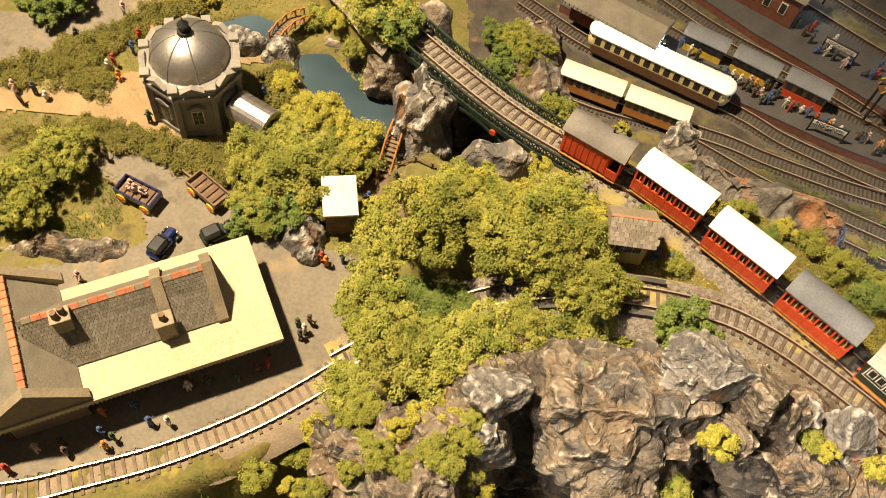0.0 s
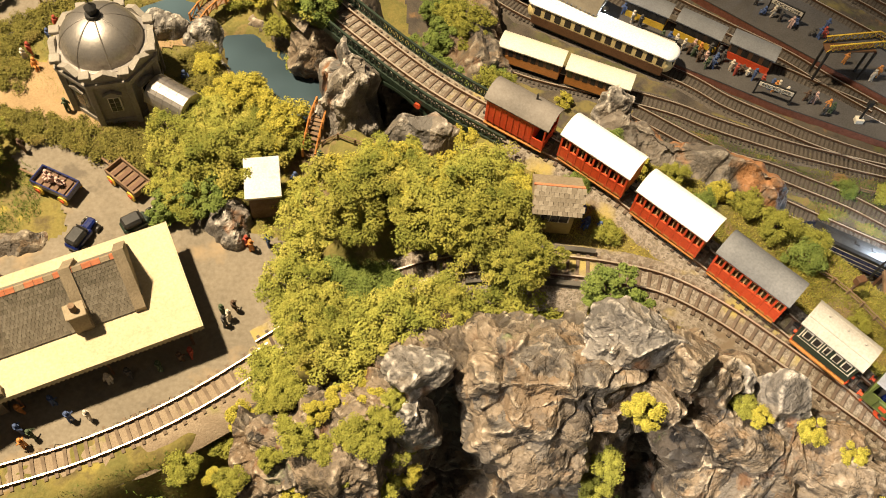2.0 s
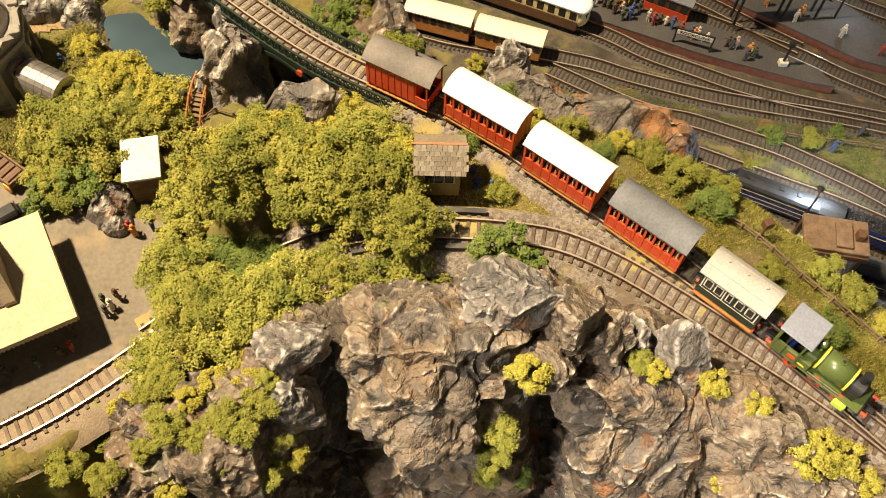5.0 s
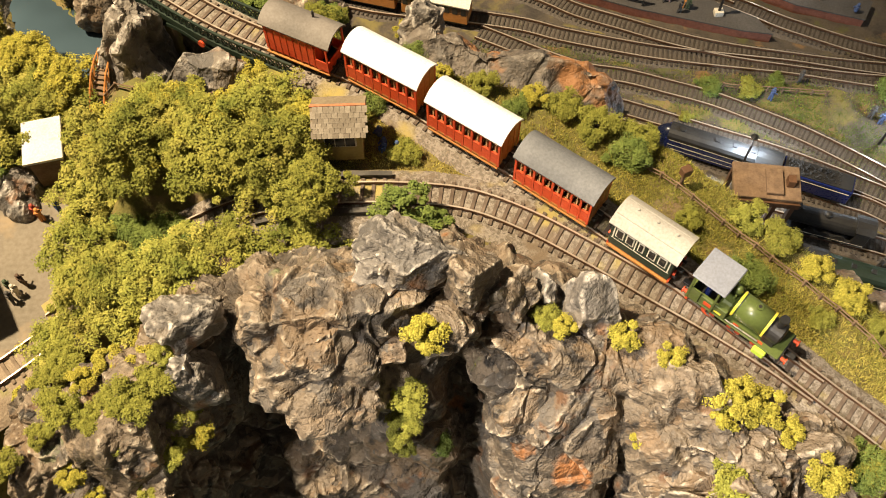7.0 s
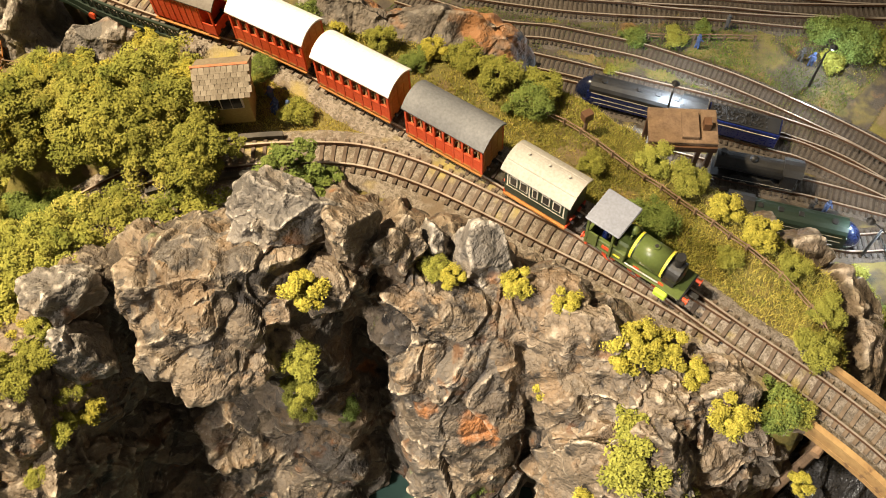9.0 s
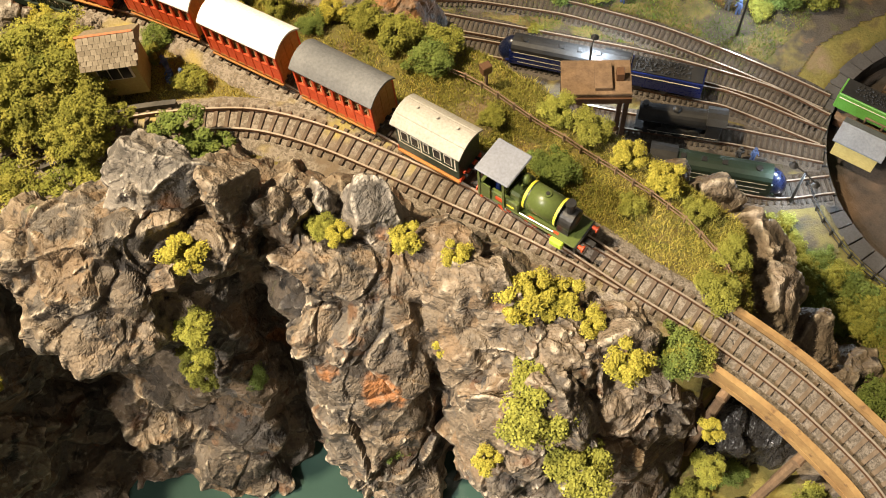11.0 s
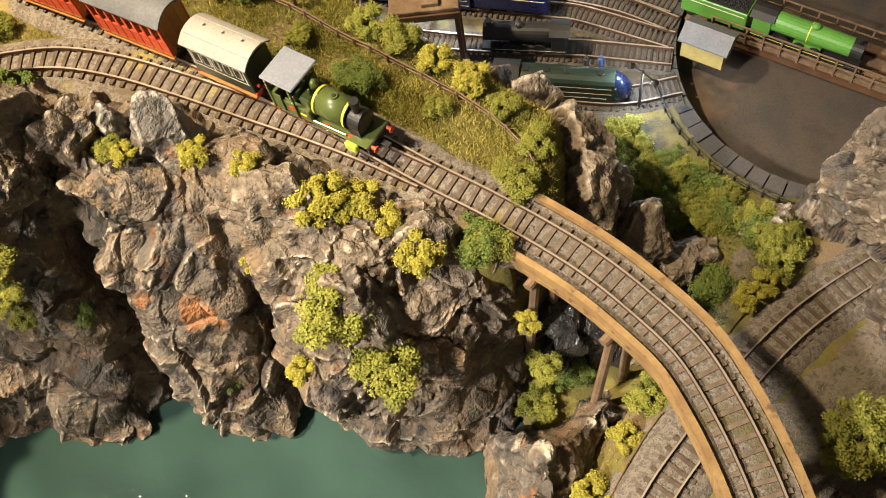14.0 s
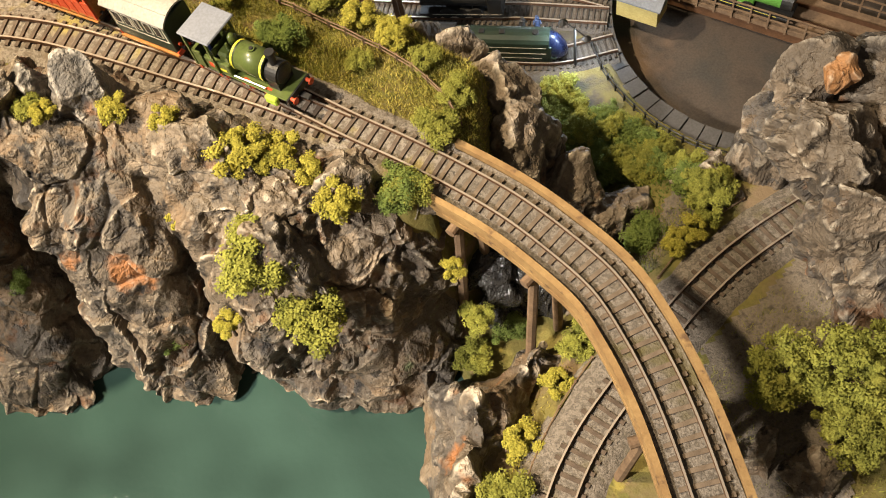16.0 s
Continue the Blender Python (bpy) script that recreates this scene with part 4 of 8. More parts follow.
def track(line, label, gauge=GAUGE, spacing=0.105, bed=True, half=0.26, sleepers=True, bed_mat=None, shoulder=0.16, pieces=True, sleeper_mat=None, wide=0.017):
    tr = tagged(new("railway_track"), label, "railway track", kind="structure")
    if bed:
        ribbon(line, half, 0.0, bed_mat or BALLAST, "track_bed", "", tr, shoulder)
    g = gauge / 2
    for s in (-1, 1):
        rail_strip(line, s * g, 0.0085, 0.02, 0.052, RAIL, "rail", tr)
        rail_strip(line, s * g, 0.0078, 0.052, 0.056, RAILTOP, "rail_head", tr)
    if sleepers:
        d = np.linalg.norm(np.diff(line, axis=0), axis=1)
        s = np.r_[0, np.cumsum(d)]
        u = np.arange(spacing / 2, s[-1], spacing)
        c = np.stack([np.interp(u, s, line[:, k]) for k in range(3)], 1)
        t = np.gradient(c, axis=0)
        a = np.arctan2(t[:, 1], t[:, 0])
        w, l, h = wide, gauge * 0.80, 0.016
        box8 = np.array([(x * w, y * l, z * h) for z in (0, 1) for y in (-1, 1) for x in (-1, 1)])
        if pieces:
            me = bpy.data.meshes.new("sleeper")
            f0 = [(4, 5, 7, 6), (0, 1, 5, 4), (1, 3, 7, 5), (3, 2, 6, 7), (2, 0, 4, 6)]
            me.from_pydata((box8 * U).tolist(), [], f0)
            me.materials.append(sleeper_mat or SLEEPER)
            for i in range(len(c)):
                ob = new("sleeper", me)
                ob.parent = tr
                ob.matrix_basis = at(*c[i], math.degrees(a[i]) + RNG.normal(0, 1.2))
            return tr
        v = []
        for i in range(len(c)):
            j = RNG.normal(0, 0.02)
            ca, sa = np.cos(a[i] + j), np.sin(a[i] + j)
            q = box8 * (1, 1 + RNG.normal(0, 0.03), 1)
            v.append(np.stack([q[:, 0] * ca - q[:, 1] * sa, q[:, 0] * sa + q[:, 1] * ca, q[:, 2]], 1) + c[i])
        f0 = np.array([(4, 5, 7, 6), (0, 1, 5, 4), (1, 3, 7, 5), (3, 2, 6, 7), (2, 0, 4, 6)])
        f = (f0[None] + 8 * np.arange(len(c))[:, None, None]).reshape(-1, 4)
        tagged(sheet("sleepers", np.concatenate(v), f, sleeper_mat or SLEEPER, tr, smooth=False), kind="stuff")
    return tr


def cut(line, a, b):
    """The stretch of a line between the places nearest to a and b."""
    i, j = (int(np.argmin(np.hypot(line[:, 0] - q[0], line[:, 1] - q[1]))) for q in (a, b))
    return line[min(i, j):max(i, j) + 1]


track(cut(MAIN, (-1.3, 9.2), (-0.1, 7.7)), "narrow gauge model track on pale ballast")
BRIDGE = cut(MAIN, (-0.1, 7.7), (2.0, 6.0))
track(BRIDGE, "narrow gauge model track across the iron bridge", half=0.2, shoulder=0.01)
track(cut(MAIN, (2.0, 6.0), (6.98, 1.61)), "narrow gauge model track on pale ballast, rusty rails")
TRESTLE = cut(MAIN, (6.98, 1.61), (8.02, -1.7))
track(TRESTLE, "narrow gauge model track on the timber trestle", half=0.22, shoulder=0.01, bed_mat=DARKBED, sleeper_mat=EARTHY_SLEEPER)
track(BRANCH, "narrow gauge branch track joining the main line")
track(STATION_LINE, "model track with bright rails beside the station platform", bed_mat=EARTHBED, sleeper_mat=EARTHY_SLEEPER)
track(LOWER, "lower model track in weathered grey ballast", bed_mat=DARKBED)


# ---- foliage ----
def leaf_cloud(clumps, per, size, rng, spread=1.0):
    """Leaves: many small folded pieces round clump centres (x, y, z, radius)."""
    cs = np.asarray(clumps, float)
    c = np.repeat(cs[:, :3], per, 0)
    r = np.repeat(cs[:, 3], per)
    d = rng.normal(size=(len(c), 3))
    d /= np.linalg.norm(d, axis=1)[:, None]
    p = c + d * (r * rng.uniform(0.45, 1.15, len(c)) * spread)[:, None] * (1, 1, 0.75)
    a = rng.normal(size=(len(c), 3))
    a /= np.linalg.norm(a, axis=1)[:, None]
    n = d + 0.7 * rng.normal(size=(len(c), 3)) + (0, 0, 1.4)
    b = np.cross(n, a)
    b /= np.linalg.norm(b, axis=1)[:, None] + 1e-9
    a = np.cross(b, n)
    a /= np.linalg.norm(a, axis=1)[:, None] + 1e-9
    s = (size * rng.uniform(0.5, 1.5, len(c)))[:, None]
    v = np.stack([p - a * s * 1.1 - b * s * 0.5, p + b * s * 0.9, p + a * s * 1.2 - b * s * 0.4], 1).reshape(-1, 3)
    return v, np.arange(len(v)).reshape(-1, 3)


def tree_kind(rng, height, width, material, clumps=46, per=34, leaf=0.026, name="tree", label="", trunk=True, category="tree"):
    """One tree or bush: a tapered trunk with limbs, and a crown of small leaves in uneven clumps."""
    tr = thing(name, 0, 0, -50, 0, label, category)
    cs = []
    for _ in range(clumps):
        while True:
            q = rng.uniform(-1, 1, 3)
            if np.linalg.norm(q) < 1:
                break
        rad = np.linalg.norm(q)
        q = q / (rad + 1e-6) * rad**0.5
        lob = 1 + 0.25 * math.sin(3 * math.atan2(q[1], q[0]) + rng.uniform(0, 0.5))
        cs.append((q[0] * width * 0.5 * lob * rng.uniform(0.75, 1.2), q[1] * width * 0.5 * lob * rng.uniform(0.75, 1.2), height * 0.6 + q[2] * height * 0.38, (rng.uniform(0.05, 0.14) if trunk else rng.uniform(0.10, 0.20)) * width))
    bm = B()
    cyl(bm, (0, 0, -0.15), (0.02, 0.01, height * 0.5), 0.03 * height + 0.012, 0.02 * height, 7)
    for i in range(9 if trunk else 5):
        e = cs[(i * 5) % len(cs)]
        cyl(bm, (0.01, 0.01, height * rng.uniform(0.1, 0.5)), e[:3], 0.012 * height + 0.004, 0.004, 5)
    part("trunk" if trunk else "stem", bm, BARK, tr)
    v, f = leaf_cloud(cs, per, leaf, rng)
    sheet("crown" if trunk else "foliage", v, f, material, tr)
    return tr


def drop_in(ob, x, y, z=None, rz=0, s=1.0):
    """A copy of a thing, set down on the ground."""
    c = copy_thing(ob, at(x, y, land_at(x, y) if z is None else z, rz))
    c.scale = (s, s, s)
    return c


r5 = np.random.default_rng(5)
KINDS = {
    "t0": tree_kind(r5, 0.80, 0.85, LEAF, 96, 190, 0.0118, label="bushy model tree with olive and yellow-green foliage"),
    "t1": tree_kind(r5, 0.72, 0.95, LEAF, 104, 190, 0.0118, label="spreading model tree with fine yellow-green foliage"),
    "t2": tree_kind(r5, 0.90, 0.75, LEAF_MID, 90, 190, 0.0118, label="tall model tree with thin olive foliage"),
    "d": tree_kind(r5, 0.60, 0.55, LEAF_DARK, 70, 190, 0.0115, label="dark green bushy model tree beside the track"),
    "y": tree_kind(r5, 0.62, 0.62, LEAF_YELLOW, 70, 190, 0.0115, label="golden yellow autumn model tree"),
    "by": tree_kind(r5, 0.20, 0.24, LEAF_YELLOW, 34, 230, 0.0064, "bush", "bright yellow-green bush growing on rock", False, "bush"),
    "bg": tree_kind(r5, 0.20, 0.28, LEAF_MID, 34, 230, 0.0064, "bush", "olive green bush of coarse flock", False, "bush"),
    "bh": tree_kind(r5, 0.13, 0.42, LEAF_HEDGE, 44, 130, 0.0085, "bush", "low olive-brown hedge bush of coarse flock", False, "bush"),
    "bd": tree_kind(r5, 0.22, 0.32, LEAF_DARK, 34, 230, 0.0064, "bush", "dark green bush of coarse flock", False, "bush"),
}
n = 0
# the wood between the two lines
for kind, spots in (
    ("t0", [(-0.25, 4.45), (0.25, 5.0), (0.95, 5.25), (1.55, 5.15), (1.35, 4.80), (0.85, 3.75), (1.55, 4.02), (0.15, 3.55), (1.9, 4.85), (0.6, 5.45)]),
    ("t1", [(0.6, 5.15), (1.15, 4.95), (1.8, 4.5), (0.45, 3.5), (1.2, 3.85), (-0.1, 4.0), (2.05, 4.05), (1.7, 5.4), (-0.15, 5.15), (-0.35, 3.35), (0.1, 3.0)]),
    ("t2", [(1.55, 4.7), (2.1, 4.35), (-0.45, 3.0), (2.25, 3.8), (0.5, 3.15)]),
    ("d", [(2.88, 4.0), (2.62, 3.85), (3.02, 3.85), (-0.35, 4.7)]),
    ("y", [(0.4, 5.02), (1.05, 5.12), (1.55, 5.3), (0.75, 5.42), (1.3, 5.42), (0.2, 5.3), (1.9, 5.15), (-0.35, 5.5)]),
    # round the pavilion and the ponds
    ("t0", [(-1.45, 6.0), (-0.95, 6.3), (-1.75, 6.15), (-1.25, 5.85)]),
    ("t1", [(-1.5, 6.45), (-1.2, 6.2), (-1.65, 5.55), (-0.75, 6.25)]),
    ("d", [(-1.35, 5.45), (-1.75, 5.35), (-4.7, 8.1), (-5.0, 8.3), (-4.4, 8.25)]),
    ("y", [(-0.65, 6.42), (-0.95, 6.75), (-1.15, 6.75)]),
    ("t2", [(-4.3, 5.65), (-3.95, 5.9), (-4.6, 5.3), (-4.2, 5.15), (1.75, 9.3), (1.5, 9.7), (2.0, 8.2)]),
    ("d", [(1.3, 9.2), (1.8, 8.8), (1.2, 8.6), (1.9, 7.9), (1.2, 9.8), (1.55, 8.3), (1.7, 7.5), (2.05, 8.4), (2.0, 7.1), (1.0, 8.9)]),
    ("d", [(-0.25, 7.6), (0.0, 7.2)]),
    ("t1", [(-0.45, 7.85), (-0.15, 7.45)]),
    # right of the trestle
    ("t2", [(9.12, -0.5), (9.5, -0.65), (9.35, -1.1)]),
):
    for x, y in spots:
        n += 1
        drop_in(KINDS[kind], x, y, land_at(x, y) - 0.05, n * 67 % 360, 0.70 + 0.34 * ((n * 7) % 5) / 5)
# bushes on the rocks: x, y, z, size
for kind, spots in (
    ("by", [(2.98, 2.68, 3.12, 1.3), (4.12, 2.74, 2.92, 0.8), (4.64, 2.66, 2.78, 1.0), (5.02, 2.46, 2.74, 0.9), (4.83, 2.0, 2.05, 0.9), (5.42, 2.08, 2.48, 1.5), (5.55, 2.15, 2.48, 1.3), (5.79, 2.08, 2.36, 1.3), (6.15, 1.42, 2.42, 1.3), (5.97, 1.85, 2.36, 1.0), (6.84, 1.02, 1.6, 0.8), (3.53, 2.8, 2.1, 0.7), (4.95, 1.07, 1.75, 0.9), (5.65, 2.0, 2.4, 1.0), (1.52, 6.02, 2.45, 1.2)]),
    ("bg", [(5.37, 1.25, 2.16, 1.9), (5.66, 0.80, 1.8, 1.7), (5.43, 1.5, 2.25, 1.2), (2.82, 2.40, 2.38, 1.1), (2.74, 2.26, 2.12, 1.0), (2.72, 2.2, 1.85, 0.8), (6.91, 0.87, 0.8, 1.0), (6.68, 1.48, 2.2, 1.2), (4.0, 2.85, 2.9, 0.8)]),
    ("bd", [(6.62, 1.5, 2.2, 1.2), (3.05, 2.3, 1.45, 0.8), (4.2, 1.6, 0.8, 0.8)]),
):
    for x, y, z, s in spots:
        n += 1
        drop_in(KINDS[kind], x, y, z - 0.03, n * 67 % 360, s)
# low scrub on the slope below the turntable
r8 = np.random.default_rng(8)
for i in range(44):
    u, v = r8.uniform(0, 1), r8.uniform(0, 1)
    x, y = 8.25 + 0.95 * u + 0.25 * v, 3.05 - 1.5 * u + 0.55 * (v - 0.5)
    if math.hypot(x - 11.08, y - 3.59) > 2.12:
        drop_in(KINDS[("bd", "bg", "bd", "bg", "t2")[i % 5]], x, y, land_at(x, y) - 0.03, i * 67 % 360, (0.4 if i % 5 == 4 else 1.0) * r8.uniform(0.8, 1.5))
# creepers over the left buttress
for i, (x, y, z) in enumerate([(0.55, 3.09, 2.58), (0.74, 2.64, 2.66), (0.44, 2.53, 2.74), (0.11, 2.75, 2.63), (-0.44, 3.33, 1.88), (0.9, 2.73, 2.35), (0.97, 2.34, 2.11), (0.35, 2.22, 2.52), (-0.6, 2.7, 1.7), (-0.73, 3.0, 1.65), (-0.5, 3.6, 1.7), (0.55, 3.4, 2.4), (-0.01, 3.37, 2.26), (0.57, 2.44, 2.71),
                               (-0.64, 2.19, 2.21), (-0.07, 2.06, 2.16), (0.83, 2.84, 2.85), (-0.07, 2.52, 2.59), (0.3, 2.9, 2.6), (0.2, 2.4, 2.6), (-0.3, 2.4, 2.35), (0.65, 2.9, 2.6), (0.75, 2.2, 2.2), (0.55, 1.9, 2.0), (0.1, 1.9, 2.0), (-0.3, 2.9, 2.2), (0.85, 2.5, 2.3), (-0.9, 2.4, 1.6), (0.4, 3.2, 2.5), (-0.2, 3.1, 2.2)]):
    drop_in(KINDS["by" if i % 3 == 0 else "bg"], x, y, z - 0.02, i * 77 % 360, 0.75 + 0.5 * ((i * 3) % 4) / 4)
# hedges and shrubs on the ground
for i, (x, y, s, kind) in enumerate([(4.6, 5.35, 1.2, "bg"), (4.9, 5.1, 1.4, "bg"), (5.15, 4.75, 1.2, "bd"), (5.3, 4.95, 1.3, "bg"), (4.3, 5.5, 1.1, "by"), (4.1, 5.35, 0.8, "bd"), (3.8, 5.65, 1.0, "bg"), (3.4, 5.75, 0.9, "by"), (3.1, 5.95, 1.0, "bd"), (5.95, 3.4, 0.9, "bd"), (6.05, 3.3, 1.1, "bd"), (6.2, 4.0, 1.1, "bg"), (6.45, 3.75, 1.2, "bg"), (6.7, 3.4, 1.2, "by"), (6.95, 3.1, 1.3, "by"), (7.15, 2.75, 0.9, "bg"), (7.3, 2.3, 1.0, "bg"),
                                     (7.05, 1.95, 1.2, "bg"), (6.6, 2.9, 0.8, "bg"), (5.6, 4.0, 0.8, "bg"),
                                     (9.2, 1.2, 1.2, "bg"), (9.0, 1.05, 1.0, "by"), (9.35, 1.4, 1.3, "bg"), (8.8, 0.95, 1.0, "by"), (8.6, 1.2, 1.2, "bd"), (8.3, 2.6, 1.3, "bd"), (8.25, 3.0, 1.3, "bg"), (8.4, 3.3, 1.2, "bg"), (8.0, 2.4, 1.2, "bd"), (8.2, 1.7, 1.2, "bd"), (7.7, 0.4, 1.2, "bg"), (7.4, 0.1, 1.1, "by"), (6.95, -0.3, 1.4, "by"), (6.8, 0.7, 1.2, "bg"), (6.7, -0.7, 1.4, "bg"), (7.2, 0.9, 1.0, "bd"), (8.45, -0.6, 1.0, "by"), (8.35, -1.0, 1.2, "bg"),
                                     (-4.9, 7.15, 1.1, "bh"), (-4.65, 7.3, 1.1, "bh"), (-4.35, 7.5, 1.1, "bh"), (-4.05, 7.7, 1.1, "bh"), (-3.8, 7.85, 1.1, "bh"), (-3.55, 8.05, 1.2, "bh"), (-3.3, 8.3, 1.2, "bh"), (-3.05, 8.5, 1.3, "bh"), (-2.8, 8.6, 1.2, "by"), (-4.55, 6.25, 1.0, "bh"), (-4.25, 6.33, 1.0, "bh"), (-3.95, 6.4, 1.0, "bh"), (-3.65, 6.42, 1.0, "bh"), (-3.35, 6.38, 1.0, "bh"), (-3.05, 6.33, 1.0, "bh"), (-2.75, 6.27, 1.1, "bh"), (-2.5, 6.2, 1.2, "bh"), (-2.25, 6.15, 1.2, "bh"), (-2.05, 6.25, 1.3, "bh"),
                                     (-4.2, 7.2, 1.2, "bh"), (-3.9, 7.1, 1.1, "bh"), (-4.0, 7.35, 1.0, "bh"), (-1.75, 7.0, 1.2, "bh"), (-1.6, 7.3, 1.3, "by"), (-1.5, 6.95, 1.3, "bh"), (-1.7, 7.5, 1.0, "bh"), (-1.3, 7.05, 1.2, "by"), (-0.75, 7.9, 1.4, "bg"), (-0.45, 7.75, 1.5, "bg"), (-0.2, 7.6, 1.3, "bd"), (-0.55, 7.6, 1.2, "bg"), (-0.1, 7.35, 1.4, "bg"), (-1.0, 8.2, 1.3, "by"), (-1.3, 8.4, 1.3, "bg"), (-0.8, 8.3, 1.3, "bg"),
                                     (-1.3, 2.55, 1.2, "bg"), (-0.9, 2.85, 1.2, "bg"), (-1.7, 2.25, 1.2, "bd"), (-2.2, 2.1, 1.2, "bg"), (-0.6, 3.05, 1.3, "by"), (-1.1, 2.3, 1.4, "bg"), (-2.8, 1.95, 1.2, "bg"), (-0.35, 3.2, 1.3, "bg"),
                                     (7.0, 7.0, 0.9, "bd"), (7.5, 6.9, 1.0, "bg"), (7.9, 7.0, 0.8, "bd"), (9.4, 6.6, 1.6, "bd"), (9.7, 6.4, 1.8, "bd"), (10.0, 6.3, 1.8, "bg"), (9.3, 6.2, 1.0, "bg"), (6.6, 6.55, 0.6, "bg"), (5.4, 7.05, 0.8, "bg"), (4.3, 7.6, 0.9, "bg"), (3.1, 8.3, 1.0, "by"), (2.9, 7.4, 1.0, "bg"), (2.5, 6.5, 1.2, "bg"), (0.9, 5.8, 0.9, "bg"), (0.4, 4.33, 1.3, "bd"), (0.6, 4.42, 1.2, "bd"), (0.5, 4.15, 1.2, "bg"), (0.25, 4.5, 1.3, "bd"), (0.75, 4.3, 1.1, "bd"), (2.55, 5.2, 0.8, "bg"), (2.65, 5.35, 0.9, "bd"), (2.95, 4.8, 1.0, "bg")]):
    drop_in(KINDS[kind], x, y, land_at(x, y) - 0.02, i * 77 % 360, s)
for ob in KINDS.values():
    for o in (*ob.children_recursive, ob):
        bpy.data.objects.remove(o)


# ---- the narrow gauge train ----
def along(line, s):
    """Place and heading in degrees at a distance along a line."""
    d = np.r_[0, np.cumsum(np.linalg.norm(np.diff(line, axis=0), axis=1))]
    p = np.array([np.interp(s, d, line[:, k]) for k in range(3)])
    q = np.array([np.interp(s + 0.1, d, line[:, k]) for k in range(3)])
    return p, math.degrees(math.atan2(q[1] - p[1], q[0] - p[0]))


def nearest_s(line, x, y):
    d = np.r_[0, np.cumsum(np.linalg.norm(np.diff(line, axis=0), axis=1))]
    return d[np.argmin(np.hypot(line[:, 0] - x, line[:, 1] - y))]


def wheel_pair(th, x, r, material, spokes=False):
    for s in (-1, 1):
        w = part("wheel", cyl(B(), (x, s * (GAUGE / 2 - 0.006), r + 0.056), (x, s * (GAUGE / 2 + 0.014), r + 0.056), r, r, 18), material, th)
        part("hub", cyl(B(), (x, s * (GAUGE / 2 + 0.014), r + 0.056), (x, s * (GAUGE / 2 + 0.022), r + 0.056), r * 0.3, None, 8), BLACK, w)


def buffer_gear(th, l, z=0.15):
    for s in (-1, 1):
        part("coupling", box(B(), s * l / 2 - 0.012, -0.02, z - 0.02, s * (l / 2 + 0.07), 0.02, z + 0.01, 0.004), BLACK, th)
        for y in (-0.09, 0.09):
            part("buffer", cyl(B(), (s * l / 2, y, z), (s * (l / 2 + 0.045), y, z), 0.012, 0.018, 10), BLACK, th)


def roof_arc(half, z, rise, l, material, th, n=14, over=0.03):
    pts = [((-1 + 2 * i / n) * half, z + rise * (1 - abs(-1 + 2 * i / n) ** 2.2)) for i in range(n + 1)]
    out = pts + [(p[0] * 0.985, p[1] - 0.016) for p in reversed(pts)]
    return part("roof", prism(B(), out, "x", -l / 2 - over, l / 2 + over), material, th)


def open_coach(s, roof, label, seed):
    """A four-wheeled coach with open window bays, red panels below and benches inside."""
    p, a = along(MAIN, s)
    th = thing("coach", *p, a, label, "coach", "coaches of the narrow gauge train")
    l, h, w = 0.80, 0.36, 0.155
    z0, zw, zt = 0.13, 0.29, 0.47
    part("underframe", box(B(), -l / 2, -w + 0.02, 0.085, l / 2, w - 0.02, z0), BLACK, th)
    part("floor", box(B(), -l / 2 + 0.01, -w + 0.012, z0, l / 2 - 0.01, w - 0.012, z0 + 0.012), TEAK, th)
    for sd in (-1, 1):
        y = sd * w
        part("footboard", box(B(), -l / 2, y - 0.012, 0.088, l / 2, y + 0.028, 0.102), TEAK, th)
        part("sill", box(B(), -l / 2, y - 0.008, z0, l / 2, y + 0.010, z0 + 0.02), TEAK, th)
        bays = 8
        st = l / bays
        for i in range(bays):
            x0 = -l / 2 + st * i
            part("panel", box(B(), x0 + 0.012, y - 0.006, z0 + 0.02, x0 + st - 0.012, y + 0.004, zw - 0.008, 0.003), RED, th)
            part("arched_light", box(B(), x0 + 0.012, y - 0.005, zt - 0.045, x0 + st - 0.012, y + 0.003, zt - 0.015), RED, th)
        for i in range(bays + 1):
            x0 = -l / 2 + st * i
            part("pillar", box(B(), x0 - 0.011, y - 0.009, z0, x0 + 0.011, y + 0.010, zt), RED, th)
        part("waist_rail", box(B(), -l / 2, y - 0.008, zw - 0.012, l / 2, y + 0.011, zw + 0.006), RED, th)
        part("cant_rail", box(B(), -l / 2, y - 0.009, zt - 0.018, l / 2, y + 0.011, zt), TEAK, th)
    for e in (-1, 1):
        n = 7
        for i in range(n):
            y0 = -w + 2 * w * i / n
            ym = y0 + w / n
            top = zt + 0.075 * (1 - abs(ym / w) ** 2.2) - 0.012
            part("end_board", box(B(), e * l / 2 - 0.012, y0 + 0.001, z0, e * l / 2 + 0.008 + 0.003 * (i % 2), y0 + 2 * w / n - 0.001, top), TEAK, th)
    for i in range(8):
        x0 = -l / 2 + 0.05 + i * 0.1
        bn = part("bench", box(B(), x0 - 0.035, -w + 0.012, 0.24, x0 + 0.035, w - 0.012, 0.262, 0.004), TAN, th)
        part("bench_back", box(B(), x0 - 0.008, -w + 0.012, 0.262, x0 + 0.008, w - 0.012, 0.375), TAN, bn)
    roof_arc(w + 0.022, zt, 0.085, l, roof, th)
    for x in (-0.22, 0.22):
        wheel_pair(th, x, 0.055, BLACK)
        for sd in (-1, 1):
            part("axle_box", box(B(), x - 0.022, sd * 0.135 - 0.01, 0.09, x + 0.022, sd * 0.135 + 0.012, 0.135), BLACK, th)
    buffer_gear(th, l)
    return th


